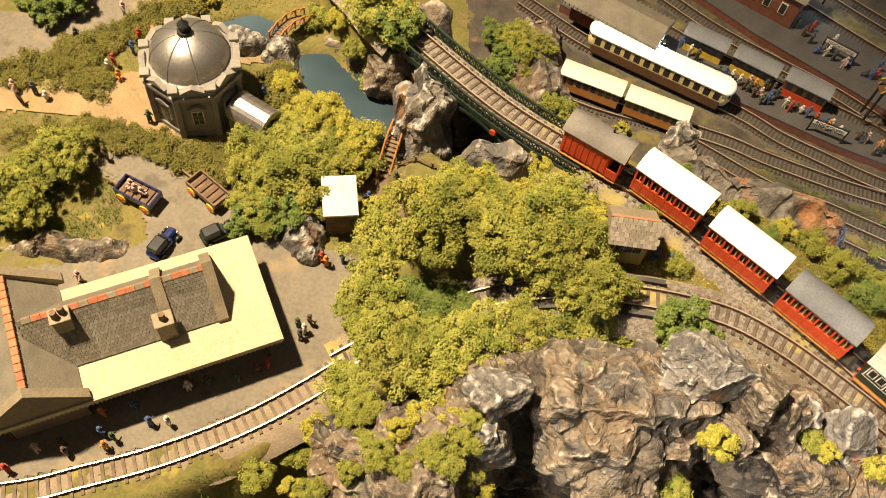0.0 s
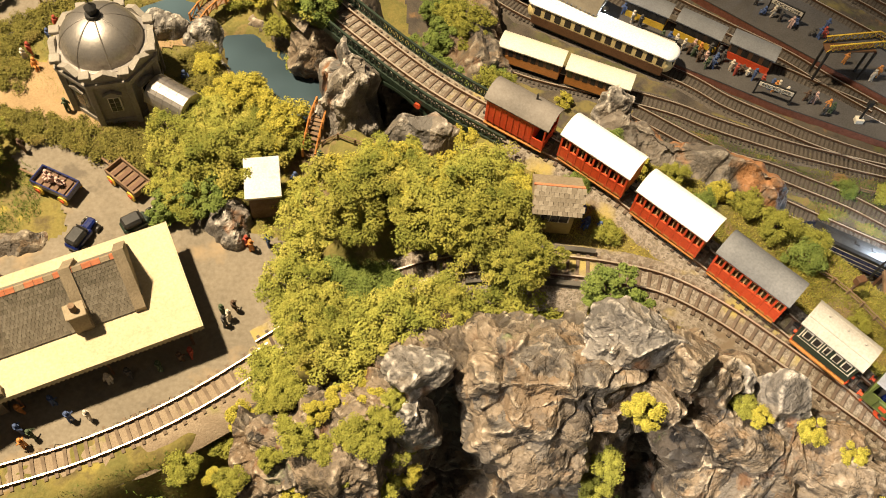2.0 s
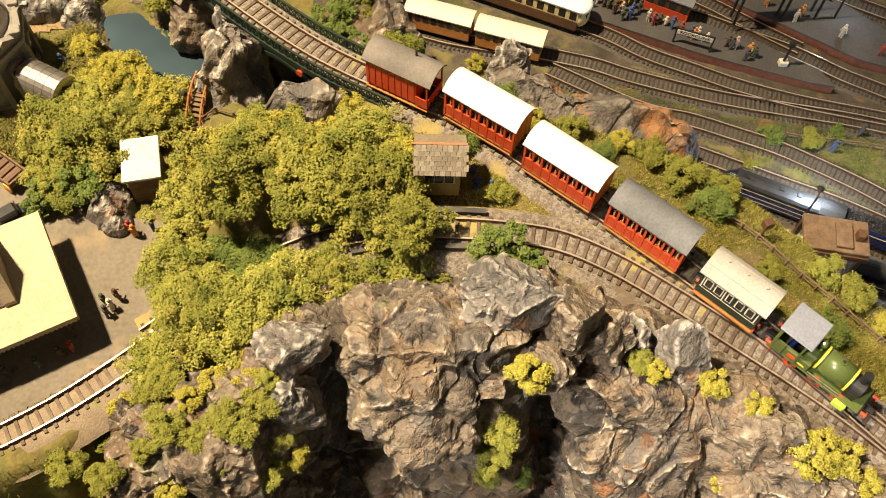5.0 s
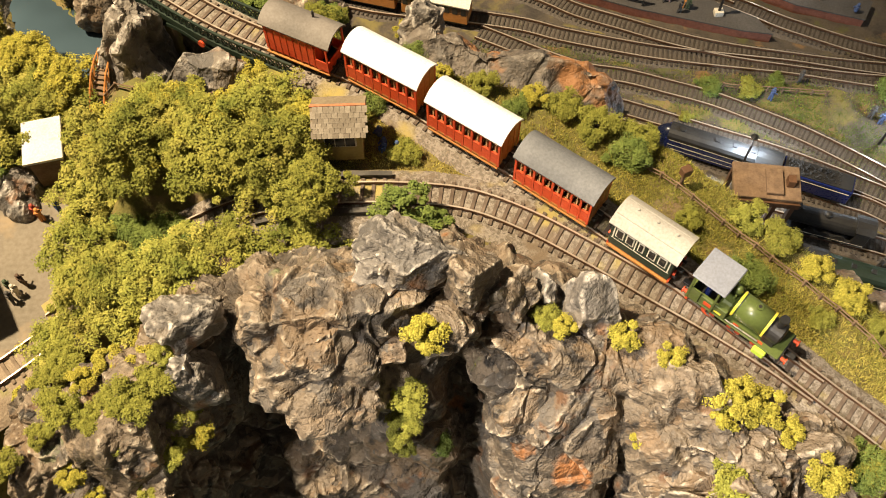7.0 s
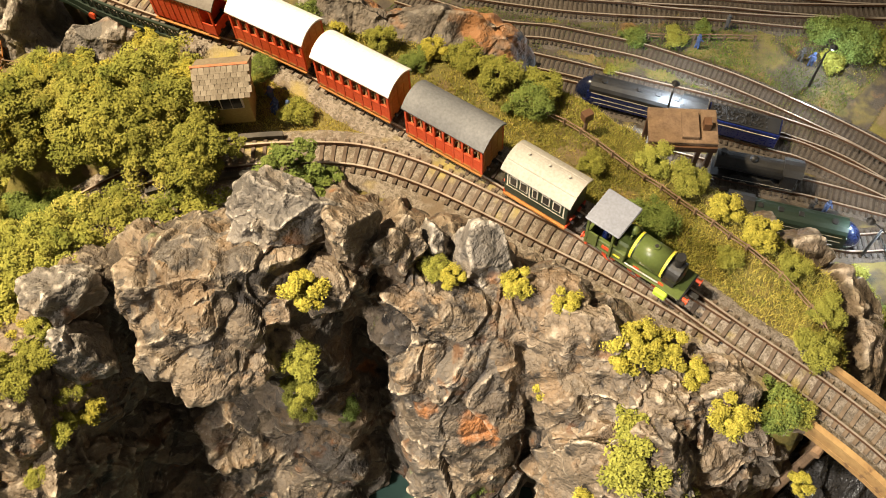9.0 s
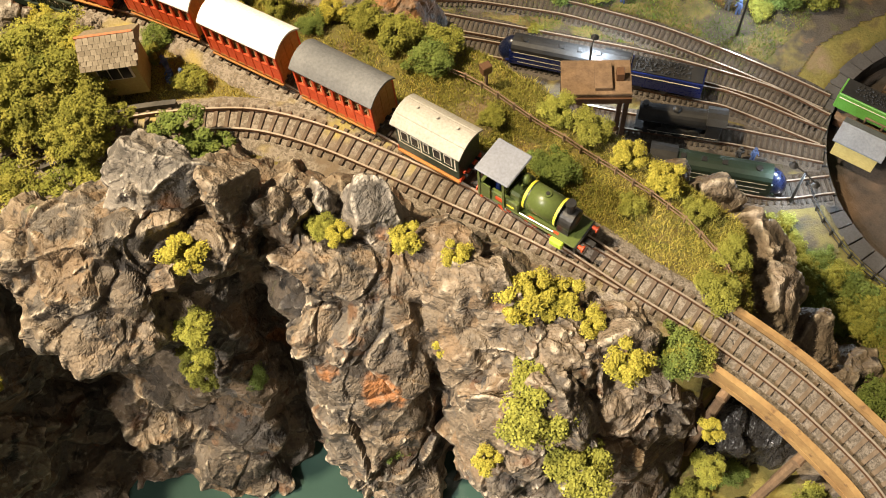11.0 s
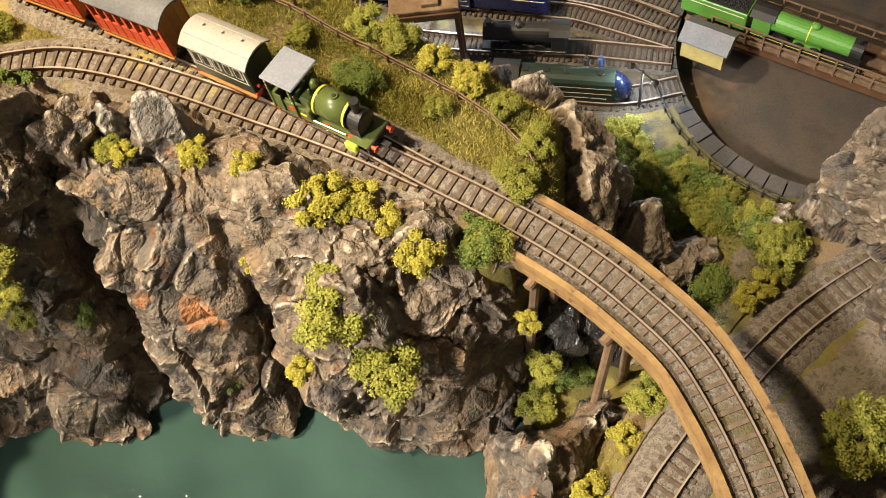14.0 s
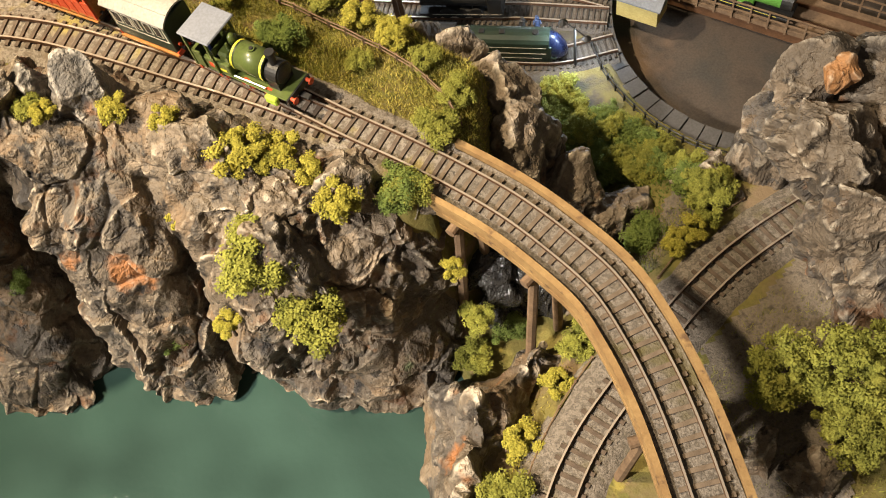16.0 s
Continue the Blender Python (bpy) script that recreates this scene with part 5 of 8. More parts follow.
def green_coach(s):
    """A small closed saloon, dark green with white-lined windows."""
    p, a = along(MAIN, s)
    th = thing("coach", *p, a, "dark green model saloon coach with white-lined windows and a beige roof", "coach")
    l, w = 0.64, 0.15
    part("underframe", box(B(), -l / 2, -w + 0.02, 0.085, l / 2, w - 0.02, 0.13), BLACK, th)
    part("body", box(B(), -l / 2, -w, 0.13, l / 2, w, 0.45, 0.006), DKGREEN, th)
    for sd in (-1, 1):
        part("footboard", box(B(), -l / 2, sd * w - 0.012, 0.088, l / 2, sd * w + 0.022, 0.11), TEAK, th)
        for i, x in enumerate((-0.225, -0.12, -0.005, 0.105, 0.215)):
            ww = 0.042 if i != 2 else 0.03
            wd = part("window_frame", box(B(), x - ww, sd * w - 0.004, 0.275, x + ww, sd * w + 0.006, 0.40, 0.002), PALE, th)
            part("pane", box(B(), x - ww + 0.012, sd * w - 0.006, 0.288, x + ww - 0.012, sd * w + 0.008, 0.388), GLASS, wd)
        for x in (-0.285, 0.285, -0.06):
            part("door_line", box(B(), x - 0.006, sd * w - 0.003, 0.24, x + 0.006, sd * w + 0.005, 0.41), PALE, th)
        part("lining", box(B(), -l / 2 + 0.02, sd * w - 0.002, 0.232, l / 2 - 0.02, sd * w + 0.003, 0.238), PALE, th)
    for e in (-1, 1):
        part("end_beam", box(B(), e * l / 2 - 0.004, -w, 0.10, e * l / 2 + 0.012, w, 0.145), RED, th)
        part("tail_lamp", cyl(B(), (e * (l / 2 + 0.005), -0.1, 0.2), (e * (l / 2 + 0.03), -0.1, 0.2), 0.016, None, 8), RED, th)
    rf = roof_arc(w + 0.024, 0.45, 0.075, l, BEIGE, th)
    for x in (-0.2, 0.0, 0.2):
        part("roof_vent", cyl(B(), (x, 0.03, 0.515), (x, 0.03, 0.54), 0.014, 0.012, 8), BEIGE, rf)
    for sd in (-1, 1):
        part("gutter", box(B(), -l / 2 - 0.02, sd * 0.09 - 0.003, 0.50, l / 2 + 0.02, sd * 0.09 + 0.003, 0.512), BEIGE, rf)
    for x in (-0.18, 0.18):
        wheel_pair(th, x, 0.055, BLACK)
    buffer_gear(th, l)
    return th


def brake_van(s):
    """A closed red van with upright ribs, a brown roof and an open end."""
    p, a = along(MAIN, s)
    th = thing("brake_van", *p, a, "dull red model brake van with ribs and worn brown roof", "brake van")
    l, w = 0.72, 0.15
    part("underframe", box(B(), -l / 2, -w + 0.02, 0.085, l / 2, w - 0.02, 0.13), BLACK, th)
    part("body", box(B(), -l / 2, -w, 0.13, l / 2 - 0.14, w, 0.46, 0.005), RED, th)
    for sd in (-1, 1):
        for i in range(8):
            x = -l / 2 + 0.03 + i * 0.075
            part("rib", box(B(), x - 0.007, sd * w - 0.004, 0.13, x + 0.007, sd * w + 0.008, 0.45), RED, th)
        part("end_pillar", box(B(), l / 2 - 0.016, sd * w - 0.016, 0.13, l / 2, sd * w, 0.46), RED, th)
        part("veranda_side", box(B(), l / 2 - 0.14, sd * w - 0.008, 0.13, l / 2, sd * w, 0.25), RED, th)
        part("footboard", box(B(), -l / 2, sd * w - 0.012, 0.088, l / 2, sd * w + 0.022, 0.1), TEAK, th)
    part("veranda_front", box(B(), l / 2 - 0.01, -w, 0.13, l / 2, w, 0.25), RED, th)
    part("stove_pipe", cyl(B(), (0.1, 0.07, 0.5), (0.1, 0.07, 0.6), 0.012, None, 8), BLACK, th)
    roof_arc(w + 0.022, 0.46, 0.08, l, VANROOF, th)
    for x in (-0.2, 0.2):
        wheel_pair(th, x, 0.055, BLACK)
    buffer_gear(th, l)
    return th


def little_engine(s):
    """The green tank engine: boiler with yellow bands, open cab under a grey roof, red wheels and buffers."""
    p, a = along(MAIN, s)
    th = thing("steam_engine", *p, a, "olive green model engine with yellow bands and grey cab roof", "locomotive")
    w = 0.145
    part("frame", box(B(), -0.46, -0.075, 0.08, 0.42, 0.075, 0.17), BLACK, th)
    part("running_plate", box(B(), -0.48, -w, 0.165, 0.46, w, 0.185, 0.004), GREEN, th)
    bl = part("boiler", cyl(B(), (-0.08, 0, 0.315), (0.24, 0, 0.315), 0.118, 0.118, 28), GREEN, th)
    for f in bl.data.polygons:
        f.use_smooth = len(f.vertices) == 4
    for x in (-0.075, 0.222):
        part("boiler_band", cyl(B(), (x, 0, 0.315), (x + 0.02, 0, 0.315), 0.1205, 0.1205, 28, False), LINING, bl)
    for x in (-0.05, 0.24):
        part("boiler_edge", cyl(B(), (x, 0, 0.315), (x + 0.008, 0, 0.315), 0.1195, 0.1195, 28, False), DKGREEN, bl)
    part("filler", cyl(B(), (0.09, 0.01, 0.425), (0.09, 0.01, 0.445), 0.032, 0.03, 16), GREEN, bl)
    part("filler_lid", cyl(B(), (0.09, 0.01, 0.445), (0.09, 0.01, 0.453), 0.016, 0.016, 12), BLACK, bl)
    part("smokebox", cyl(B(), (0.24, 0, 0.30), (0.37, 0, 0.30), 0.10, 0.10, 24), BLACK, th)
    part("smokebox_door", ball(B(), (0.37, 0, 0.30), 0.085, 0.25, 1, 1, 16), BLACK, th)
    part("smokebox_saddle", box(B(), 0.25, -0.09, 0.18, 0.36, 0.09, 0.26), BLACK, th)
    ch = part("chimney", cyl(B(), (0.31, 0, 0.38), (0.31, 0, 0.50), 0.03, 0.033, 16), BLACK, th)
    part("chimney_rim", cyl(B(), (0.31, 0, 0.495), (0.31, 0, 0.52), 0.044, 0.040, 16), BLACK, ch)
    part("firebox", box(B(), -0.2, -0.115, 0.185, -0.08, 0.115, 0.40, 0.02), GREEN, th)
    part("steam_dome", ball(B(), (-0.13, 0.03, 0.43), 0.042, 1, 1, 1.3, 14), GREEN, th)
    part("safety_valve", cyl(B(), (-0.12, -0.045, 0.40), (-0.12, -0.045, 0.46), 0.014, 0.01, 8), GREEN, th)
    for sd in (-1, 1):
        part("side_tank", box(B(), -0.36, sd * w - 0.02 * sd - 0.02, 0.185, -0.09, sd * w - 0.02 * sd + 0.02, 0.31, 0.008), GREEN, th)
        part("number_plate", box(B(), -0.31, sd * w - 0.004, 0.225, -0.22, sd * w + 0.006, 0.27), RED, th)
        part("name_plate", box(B(), -0.20, sd * w - 0.004, 0.225, -0.13, sd * w + 0.006, 0.245), LINING, th)
        for x in (-0.465, -0.225):
            part("cab_pillar", box(B(), x - 0.01, sd * w - 0.018, 0.185, x + 0.01, sd * w, 0.525), GREEN, th)
        part("cab_side", box(B(), -0.47, sd * w - 0.012, 0.185, -0.36, sd * w, 0.36), GREEN, th)
        part("cylinder", box(B(), 0.24, sd * w - 0.035, 0.09, 0.36, sd * w + 0.012, 0.165, 0.01), LIME if sd < 0 else GREEN, th)
        part("side_rod", box(B(), -0.24, sd * (GAUGE / 2 + 0.024), 0.105, 0.27, sd * (GAUGE / 2 + 0.034), 0.122), STEEL, th)
        for e in (-1, 1):
            bf = part("buffer", cyl(B(), (e * 0.46, sd * 0.105, 0.165), (e * 0.515, sd * 0.105, 0.165), 0.017, 0.017, 12), RED, th)
            part("buffer_head", cyl(B(), (e * 0.515, sd * 0.105, 0.165), (e * 0.525, sd * 0.105, 0.165), 0.03, 0.03, 16), RED, bf)
    for e in (-1, 1):
        part("buffer_beam", box(B(), e * 0.46 - 0.012, -w, 0.12, e * 0.46 + 0.012, w, 0.183), BLACK if e > 0 else RED, th)
        part("coupling", box(B(), e * 0.46, -0.025, 0.1, e * 0.57, 0.025, 0.125, 0.005), BLACK, th)
    part("bunker", box(B(), -0.48, -w + 0.01, 0.185, -0.45, w - 0.01, 0.33), GREEN, th)
    part("cab_floor", box(B(), -0.46, -w + 0.02, 0.185, -0.2, w - 0.02, 0.2), BLACK, th)
    part("backhead", box(B(), -0.22, -0.09, 0.2, -0.2, 0.09, 0.36), BLACK, th)
    part("spectacle_plate", box(B(), -0.225, -w + 0.01, 0.36, -0.212, w - 0.01, 0.42), GREEN, th)
    part("cab_roof", box(B(), -0.50, -w - 0.025, 0.522, -0.17, w + 0.025, 0.545, 0.008), CABGREY, th)
    dr = part("driver_figurine", ball(cyl(B(), (-0.33, -0.07, 0.2), (-0.33, -0.07, 0.38), 0.035, 0.025, 8), (-0.33, -0.07, 0.41), 0.026, n=8), BLUE, th)
    for x in (-0.24, 0.02, 0.26):
        wheel_pair(th, x, 0.068, RED)
    part("pipe", cyl(B(), (-0.08, -w + 0.01, 0.2), (0.24, -w + 0.02, 0.2), 0.009, None, 8), STEEL, th)
    return th


VANROOF = mat("worn_van_roof", [(0.15, 0.135, 0.12), (0.25, 0.225, 0.20)], 2.5, 0.75, 0.2)
CABGREY = mat("cab_roof_grey", [(0.22, 0.235, 0.28), (0.27, 0.285, 0.33)], 2.0, 0.6, 0.1)
S0 = nearest_s(MAIN, 6.17, 2.43)
train = [little_engine(S0 - 0.60), green_coach(S0 - 1.60), open_coach(S0 - 2.56, GREY, "red and varnished open model coach with a dull grey roof", 1),
         open_coach(S0 - 3.55, WHITE, "red and varnished open model coach with a clean white roof", 2), open_coach(S0 - 4.53, WHITE, "red and varnished open model coach with a clean white roof", 3),
         brake_van(S0 - 5.48)]
for vehicle in train:
    vehicle.scale = (1.0, 1.04, 1.10)


GIRDER = mat("dull_girder", [(0.05, 0.045, 0.038), (0.11, 0.098, 0.08)], 5.0, 0.7, 0.3)


# ---- the iron arch bridge ----
def offset_line(line, off, dz=0.0):
    t = np.gradient(line, axis=0)
    t /= np.linalg.norm(t[:, :2], axis=1)[:, None]
    return line + np.stack([t[:, 1] * off, -t[:, 0] * off, 0 * t[:, 0] + dz], 1)


def beam_along(line, w, z0, z1, material, name, parent):
    """A beam of box section along a line."""
    t = np.gradient(line, axis=0)
    t /= np.linalg.norm(t[:, :2], axis=1)[:, None]
    side = np.stack([t[:, 1], -t[:, 0], 0 * t[:, 0]], 1)
    v = np.stack([line + side * a + np.array([0, 0, b]) for a, b in ((-w, z0), (-w, z1), (w, z1), (w, z0))], 1).reshape(-1, 3)
    i = np.arange(len(line) * 4).reshape(-1, 4)
    f = np.concatenate([np.stack([i[:-1, a], i[:-1, b], i[1:, b], i[1:, a]], -1) for a, b in ((0, 1), (1, 2), (2, 3), (3, 0))] + [i[:1, ::-1], i[-1:]])
    return sheet(name, v, f, material, parent, smooth=False)


br = tagged(new("arch_bridge"), "dark green iron arch bridge with lattice parapets", "bridge")
d = np.r_[0, np.cumsum(np.linalg.norm(np.diff(BRIDGE, axis=0), axis=1))]
span = d[-1]
for sd in (-1, 1):
    ln_ = offset_line(BRIDGE, sd * 0.23)
    beam_along(ln_, 0.016, -0.10, -0.02, DKGREEN, "girder", br)
    beam_along(ln_, 0.012, 0.105, 0.13, DKGREEN, "top_rail", br)
    n = 30
    for i in range(n):
        p0, p1 = (np.array([np.interp(span * u, d, ln_[:, k]) for k in range(3)]) for u in (i / n, (i + 1) / n))
        part("lattice_bar", cyl(B(), p0 + (0, 0, -0.02), p1 + (0, 0, 0.11), 0.008, None, 5), DKGREEN, br)
        part("lattice_bar", cyl(B(), p0 + (0, 0, 0.11), p1 + (0, 0, -0.02), 0.008, None, 5), DKGREEN, br)
        part("post", cyl(B(), p0 + (0, 0, -0.04), p0 + (0, 0, 0.12), 0.009, None, 5), DKGREEN, br)
    arch, low = [], 0.85
    for i in range(25):
        u = 0.12 + 0.76 * i / 24
        q = np.array([np.interp(span * u, d, ln_[:, k]) for k in range(3)])
        arch.append(q + (0, 0, -0.12 - low * (2 * (i / 24) - 1) ** 2))
    arch = np.array(arch)
    beam_along(arch, 0.016, -0.05, 0.0, DKGREEN, "arch_rib", br)
    for i, r_ in ((2, 0.16), (5, 0.09), (19, 0.09), (22, 0.16)):
        c_ = arch[i].copy()
        c_[2] = (arch[i][2] + 2.56) / 2
        dr_ = arch[min(i + 1, 24)] - arch[max(i - 1, 0)]
        dr_ = Vector((dr_[0], dr_[1], 0)).normalized()
        bm = B()
        ring_ = [Vector(c_) + dr_ * (r_ * math.cos(t)) + Vector((0, 0, r_ * math.sin(t))) for t in np.linspace(0, 2 * math.pi, 15)]
        for p, q in zip(ring_[:-1], ring_[1:]):
            cyl(bm, p, q, 0.012, None, 5)
        part("spandrel_ring", bm, DKGREEN, br)
    for i in range(1, 24, 2):
        q = arch[i].copy()
        q[2] = np.interp(i / 24, [0, 1], [2.66, 2.66]) - 0.1
        if q[2] - arch[i][2] > 0.04:
            part("spandrel_bar", cyl(B(), arch[i], q, 0.009, None, 5), DKGREEN, br)
    part("round_sign", cyl(B(), arch[15] + (0.0, -0.03, 0.05), arch[15] + (-0.012, -0.05, 0.05), 0.04, None, 14), RED, br)

# ---- the low girder bridge of the branch ----
gb = tagged(new("girder_bridge"), "low dark girder bridge that carries the branch into the wood", "bridge")
seg = cut(BRANCH, (1.5, 4.46), (2.78, 4.36))
for sd in (-1, 1):
    beam_along(offset_line(seg, sd * 0.2), 0.016, -0.22, 0.05, GIRDER, "side_girder", gb)
    beam_along(offset_line(seg, sd * 0.2), 0.026, 0.05, 0.062, GIRDER, "top_flange", gb)
for k in range(3):
    p, a = along(seg, 0.25 + 0.42 * k)
    part("pier", box(B(), p[0] - 0.05, p[1] - 0.2, p[2] - 0.75, p[0] + 0.05, p[1] + 0.2, p[2] - 0.02, 0.008), STONE, gb)

# ---- the curved timber trestle ----
te = tagged(new("timber_trestle"), "curved timber trestle with weathered posts carrying the track", "trestle bridge")
for sd in (-1, 1):
    beam_along(offset_line(TRESTLE, sd * 0.265), 0.026, -0.10, 0.05, TIMBER, "side_beam", te)
    beam_along(offset_line(TRESTLE, sd * 0.25), 0.045, -0.17, -0.10, TIMBER, "lower_beam", te)
beam_along(TRESTLE, 0.22, -0.13, -0.03, POST, "deck", te)
dT = np.r_[0, np.cumsum(np.linalg.norm(np.diff(TRESTLE, axis=0), axis=1))]
for s in (0.3, 1.1, 2.75):
    p, a = along(TRESTLE, s)
    c, n_ = math.cos(radians(a)), math.sin(radians(a))
    bent = part("bent_cap", cyl(B(), (p[0] + n_ * 0.36, p[1] - c * 0.36, p[2] - 0.22), (p[0] - n_ * 0.36, p[1] + c * 0.36, p[2] - 0.22), 0.045, None, 10), POST, te)
    foot = []
    for o, lean in ((-0.24, 0.2), (0.0, 0.02), (0.24, -0.2)):
        x, y = p[0] - n_ * o, p[1] + c * o
        x2, y2 = p[0] - n_ * (o - lean), p[1] + c * (o - lean)
        z = min(land_at(x2, y2), p[2] - 0.6) - 0.3
        part("post", cyl(B(), (x, y, p[2] - 0.2), (x2, y2, z), 0.042, 0.048, 8), POST, bent)
        foot.append((x2, y2, z))
    part("brace", cyl(B(), (p[0] + n_ * 0.3, p[1] - c * 0.3, p[2] - 0.3), (foot[2][0], foot[2][1], p[2] - 1.0), 0.028, None, 6), POST, bent)


# ---- the main line, its station and the engine yard ----
drape("railway_yard", [(1.6, 8.2), (2.6, 7.3), (3.6, 7.3), (4.2, 6.75), (5.2, 6.3), (5.9, 5.2), (6.9, 4.4), (7.6, 3.6), (8.1, 3.25), (8.4, 2.95), (8.95, 2.7), (9.25, 3.1), (9.2, 5.0), (9.9, 5.6), (11.2, 6.0), (14, 6.2), (14, 14.5), (0.5, 14.5), (0.8, 9.5)],
      CINDER, 0.012, "dark cinder ground of the railway yard with weeds", "ground", 0.035)
ZY = 0.33


def yard(points, label="weathered model track with rusty rails", z=ZY, **kw):
    return track(curve_through([(x, y, z) for x, y in points], 0.08), label, spacing=0.064, wide=0.0115, bed_mat=YARDBED, half=0.2, shoulder=0.05, pieces=False, sleeper_mat=YARDSLEEPER, **kw)


YARDSLEEPER = mat("dirty_sleeper", [(0.045, 0.035, 0.028), (0.10, 0.078, 0.06)], 8.0, 0.9, 0.4, island=0.5)
YARDBED = mat("dirty_ballast", [(0.05, 0.042, 0.035), (0.13, 0.11, 0.09), (0.08, 0.068, 0.055)], 20.0, 0.95, 1.0, fine=60.0)
yard([(1.6, 10.75), (2.6, 10.0), (3.6, 9.5), (4.91, 8.85), (5.5, 8.45), (6.09, 8.15), (6.67, 7.86), (7.33, 7.6), (8.07, 7.38), (9.2, 7.1), (11, 6.8), (13.5, 6.6)])
yard([(1.2, 9.35), (2.39, 8.9), (2.94, 8.72), (3.9, 8.5), (4.70, 8.27), (5.18, 8.06), (5.73, 7.86), (6.33, 7.66), (6.94, 7.5), (7.68, 7.33), (8.23, 7.2), (9.45, 6.85), (11.5, 6.4), (13.5, 6.1)])
yard([(4.1, 8.2), (5.25, 7.5), (5.95, 7.27), (6.44, 7.06), (6.97, 6.82), (7.39, 6.57), (8.01, 6.16), (8.59, 5.69), (9.14, 5.2), (9.6, 4.75)])
yard([(4.9, 7.25), (5.6, 6.89), (6.14, 6.63), (6.9, 6.25), (7.7, 5.85), (8.59, 5.3), (9.07, 4.95), (9.5, 4.5)])
yard([(5.6, 6.55), (6.19, 6.27), (7.5, 5.57), (8.27, 5.17), (8.6, 4.98), (9.40, 4.30)])
yard([(6.6, 5.35), (7.37, 4.97), (8.25, 4.6), (8.49, 4.5), (9.33, 4.08)])
yard([(7.3, 4.4), (7.82, 4.15), (8.59, 3.78), (9.27, 3.70)])
yard([(2.6, 11.3), (3.9, 10.4), (4.7, 9.9), (5.6, 9.42), (6.5, 9.02), (7.02, 8.73), (7.53, 8.47), (7.88, 8.24), (8.43, 7.87), (9.6, 7.3), (11.5, 6.9)])
yard([(3.2, 11.8), (4.6, 10.6), (5.6, 9.95), (6.49, 9.42), (7.2, 8.87), (7.73, 8.48)])
yard([(4.6, 12.6), (6.0, 11.4), (7.4, 10.3), (9.0, 9.2), (11, 8.3), (13.5, 7.6)])
yard([(5.3, 13.0), (6.6, 11.8), (8.0, 10.7), (9.6, 9.7), (13.5, 8.5)])


def platform(name, outline, z0, z1, label):
    """A platform with a tarmac top and a brick face."""
    th = tagged(new(name), label, "platform", kind="structure")
    o = list(outline)
    n = len(o)
    bm = prism(B(), o, "z", z0, z1 - 0.02)
    part("brick_face", bm, BRICK, th)
    c = np.mean(o, 0)
    big = [tuple(np.array(p) + (np.array(p) - c) / np.linalg.norm(np.array(p) - c) * 0.012) for p in o]
    part("surface", prism(B(), big, "z", z1 - 0.02, z1), PLATFORM, th)
    return th


platform("platform_1", [(2.2, 10.62), (4.86, 9.0), (6.25, 8.34), (7.6, 7.82), (8.0, 7.72), (7.85, 8.02), (7.1, 8.52), (6.2, 8.98), (4.2, 10.0), (2.6, 11.0)], 0.25, 0.47, "grey station platform with a dark red brick edge")
platform("platform_2", [(3.4, 12.0), (5.3, 10.42), (6.25, 9.76), (8.45, 8.2), (9.3, 7.85), (9.5, 8.15), (8.6, 9.15), (6.6, 10.7), (4.6, 12.3)], 0.25, 0.47, "wide grey station platform with waiting figures")

def wheelset(th, x, r, gauge=GAUGE, mat_=None):
    for s in (-1, 1):
        part("wheel", cyl(B(), (x, s * (gauge / 2 - 0.008), r + 0.056), (x, s * (gauge / 2 + 0.012), r + 0.056), r, r, 14), mat_ or BLACK, th)


def arc_roof(l, half, z, rise, thick=0.022, over=0.02, n=10):
    pts = []
    for i in range(n + 1):
        a = -1 + 2 * i / n
        pts.append((a * (half + over), z + rise * (1 - a * a)))
    out = pts + [(p[0] * 0.98, p[1] - thick) for p in reversed(pts)]
    return prism(B(), out, "x", -l / 2 - 0.025, l / 2 + 0.025)


def saloon(name, x, y, a, l, w, h, lower, upper, roof, label, windows, band=0.45, zr=None, group=""):
    """A closed coach: lower and upper panels, glazed windows, an arched roof, wheels."""
    th = thing(name, x, y, ZY if zr is None else zr, a, label, "coach", group)
    z0, half = 0.11, w / 2
    part("underframe", box(B(), -l / 2 + 0.03, -half + 0.03, 0.06, l / 2 - 0.03, half - 0.03, z0), BLACK, th)
    part("lower_panel", box(B(), -l / 2, -half, z0, l / 2, half, z0 + h * band, 0.006), lower, th)
    part("upper_panel", box(B(), -l / 2, -half, z0 + h * band, l / 2, half, z0 + h, 0.006), upper, th)
    rf = part("roof", arc_roof(l, half, z0 + h - 0.005, 0.05), roof, th, smooth=False)
    step = l / windows
    for s in (-1, 1):
        for i in range(windows):
            cx = -l / 2 + step * (i + 0.5)
            part("window", box(B(), cx - step * 0.3, s * half - 0.004, z0 + h * 0.5, cx + step * 0.3, s * half + 0.004, z0 + h * 0.86), GLASS, th)
    for bx in (-l * 0.36, l * 0.36):
        for k in (-0.06, 0.06):
            wheelset(th, bx + k, 0.042)
    return th


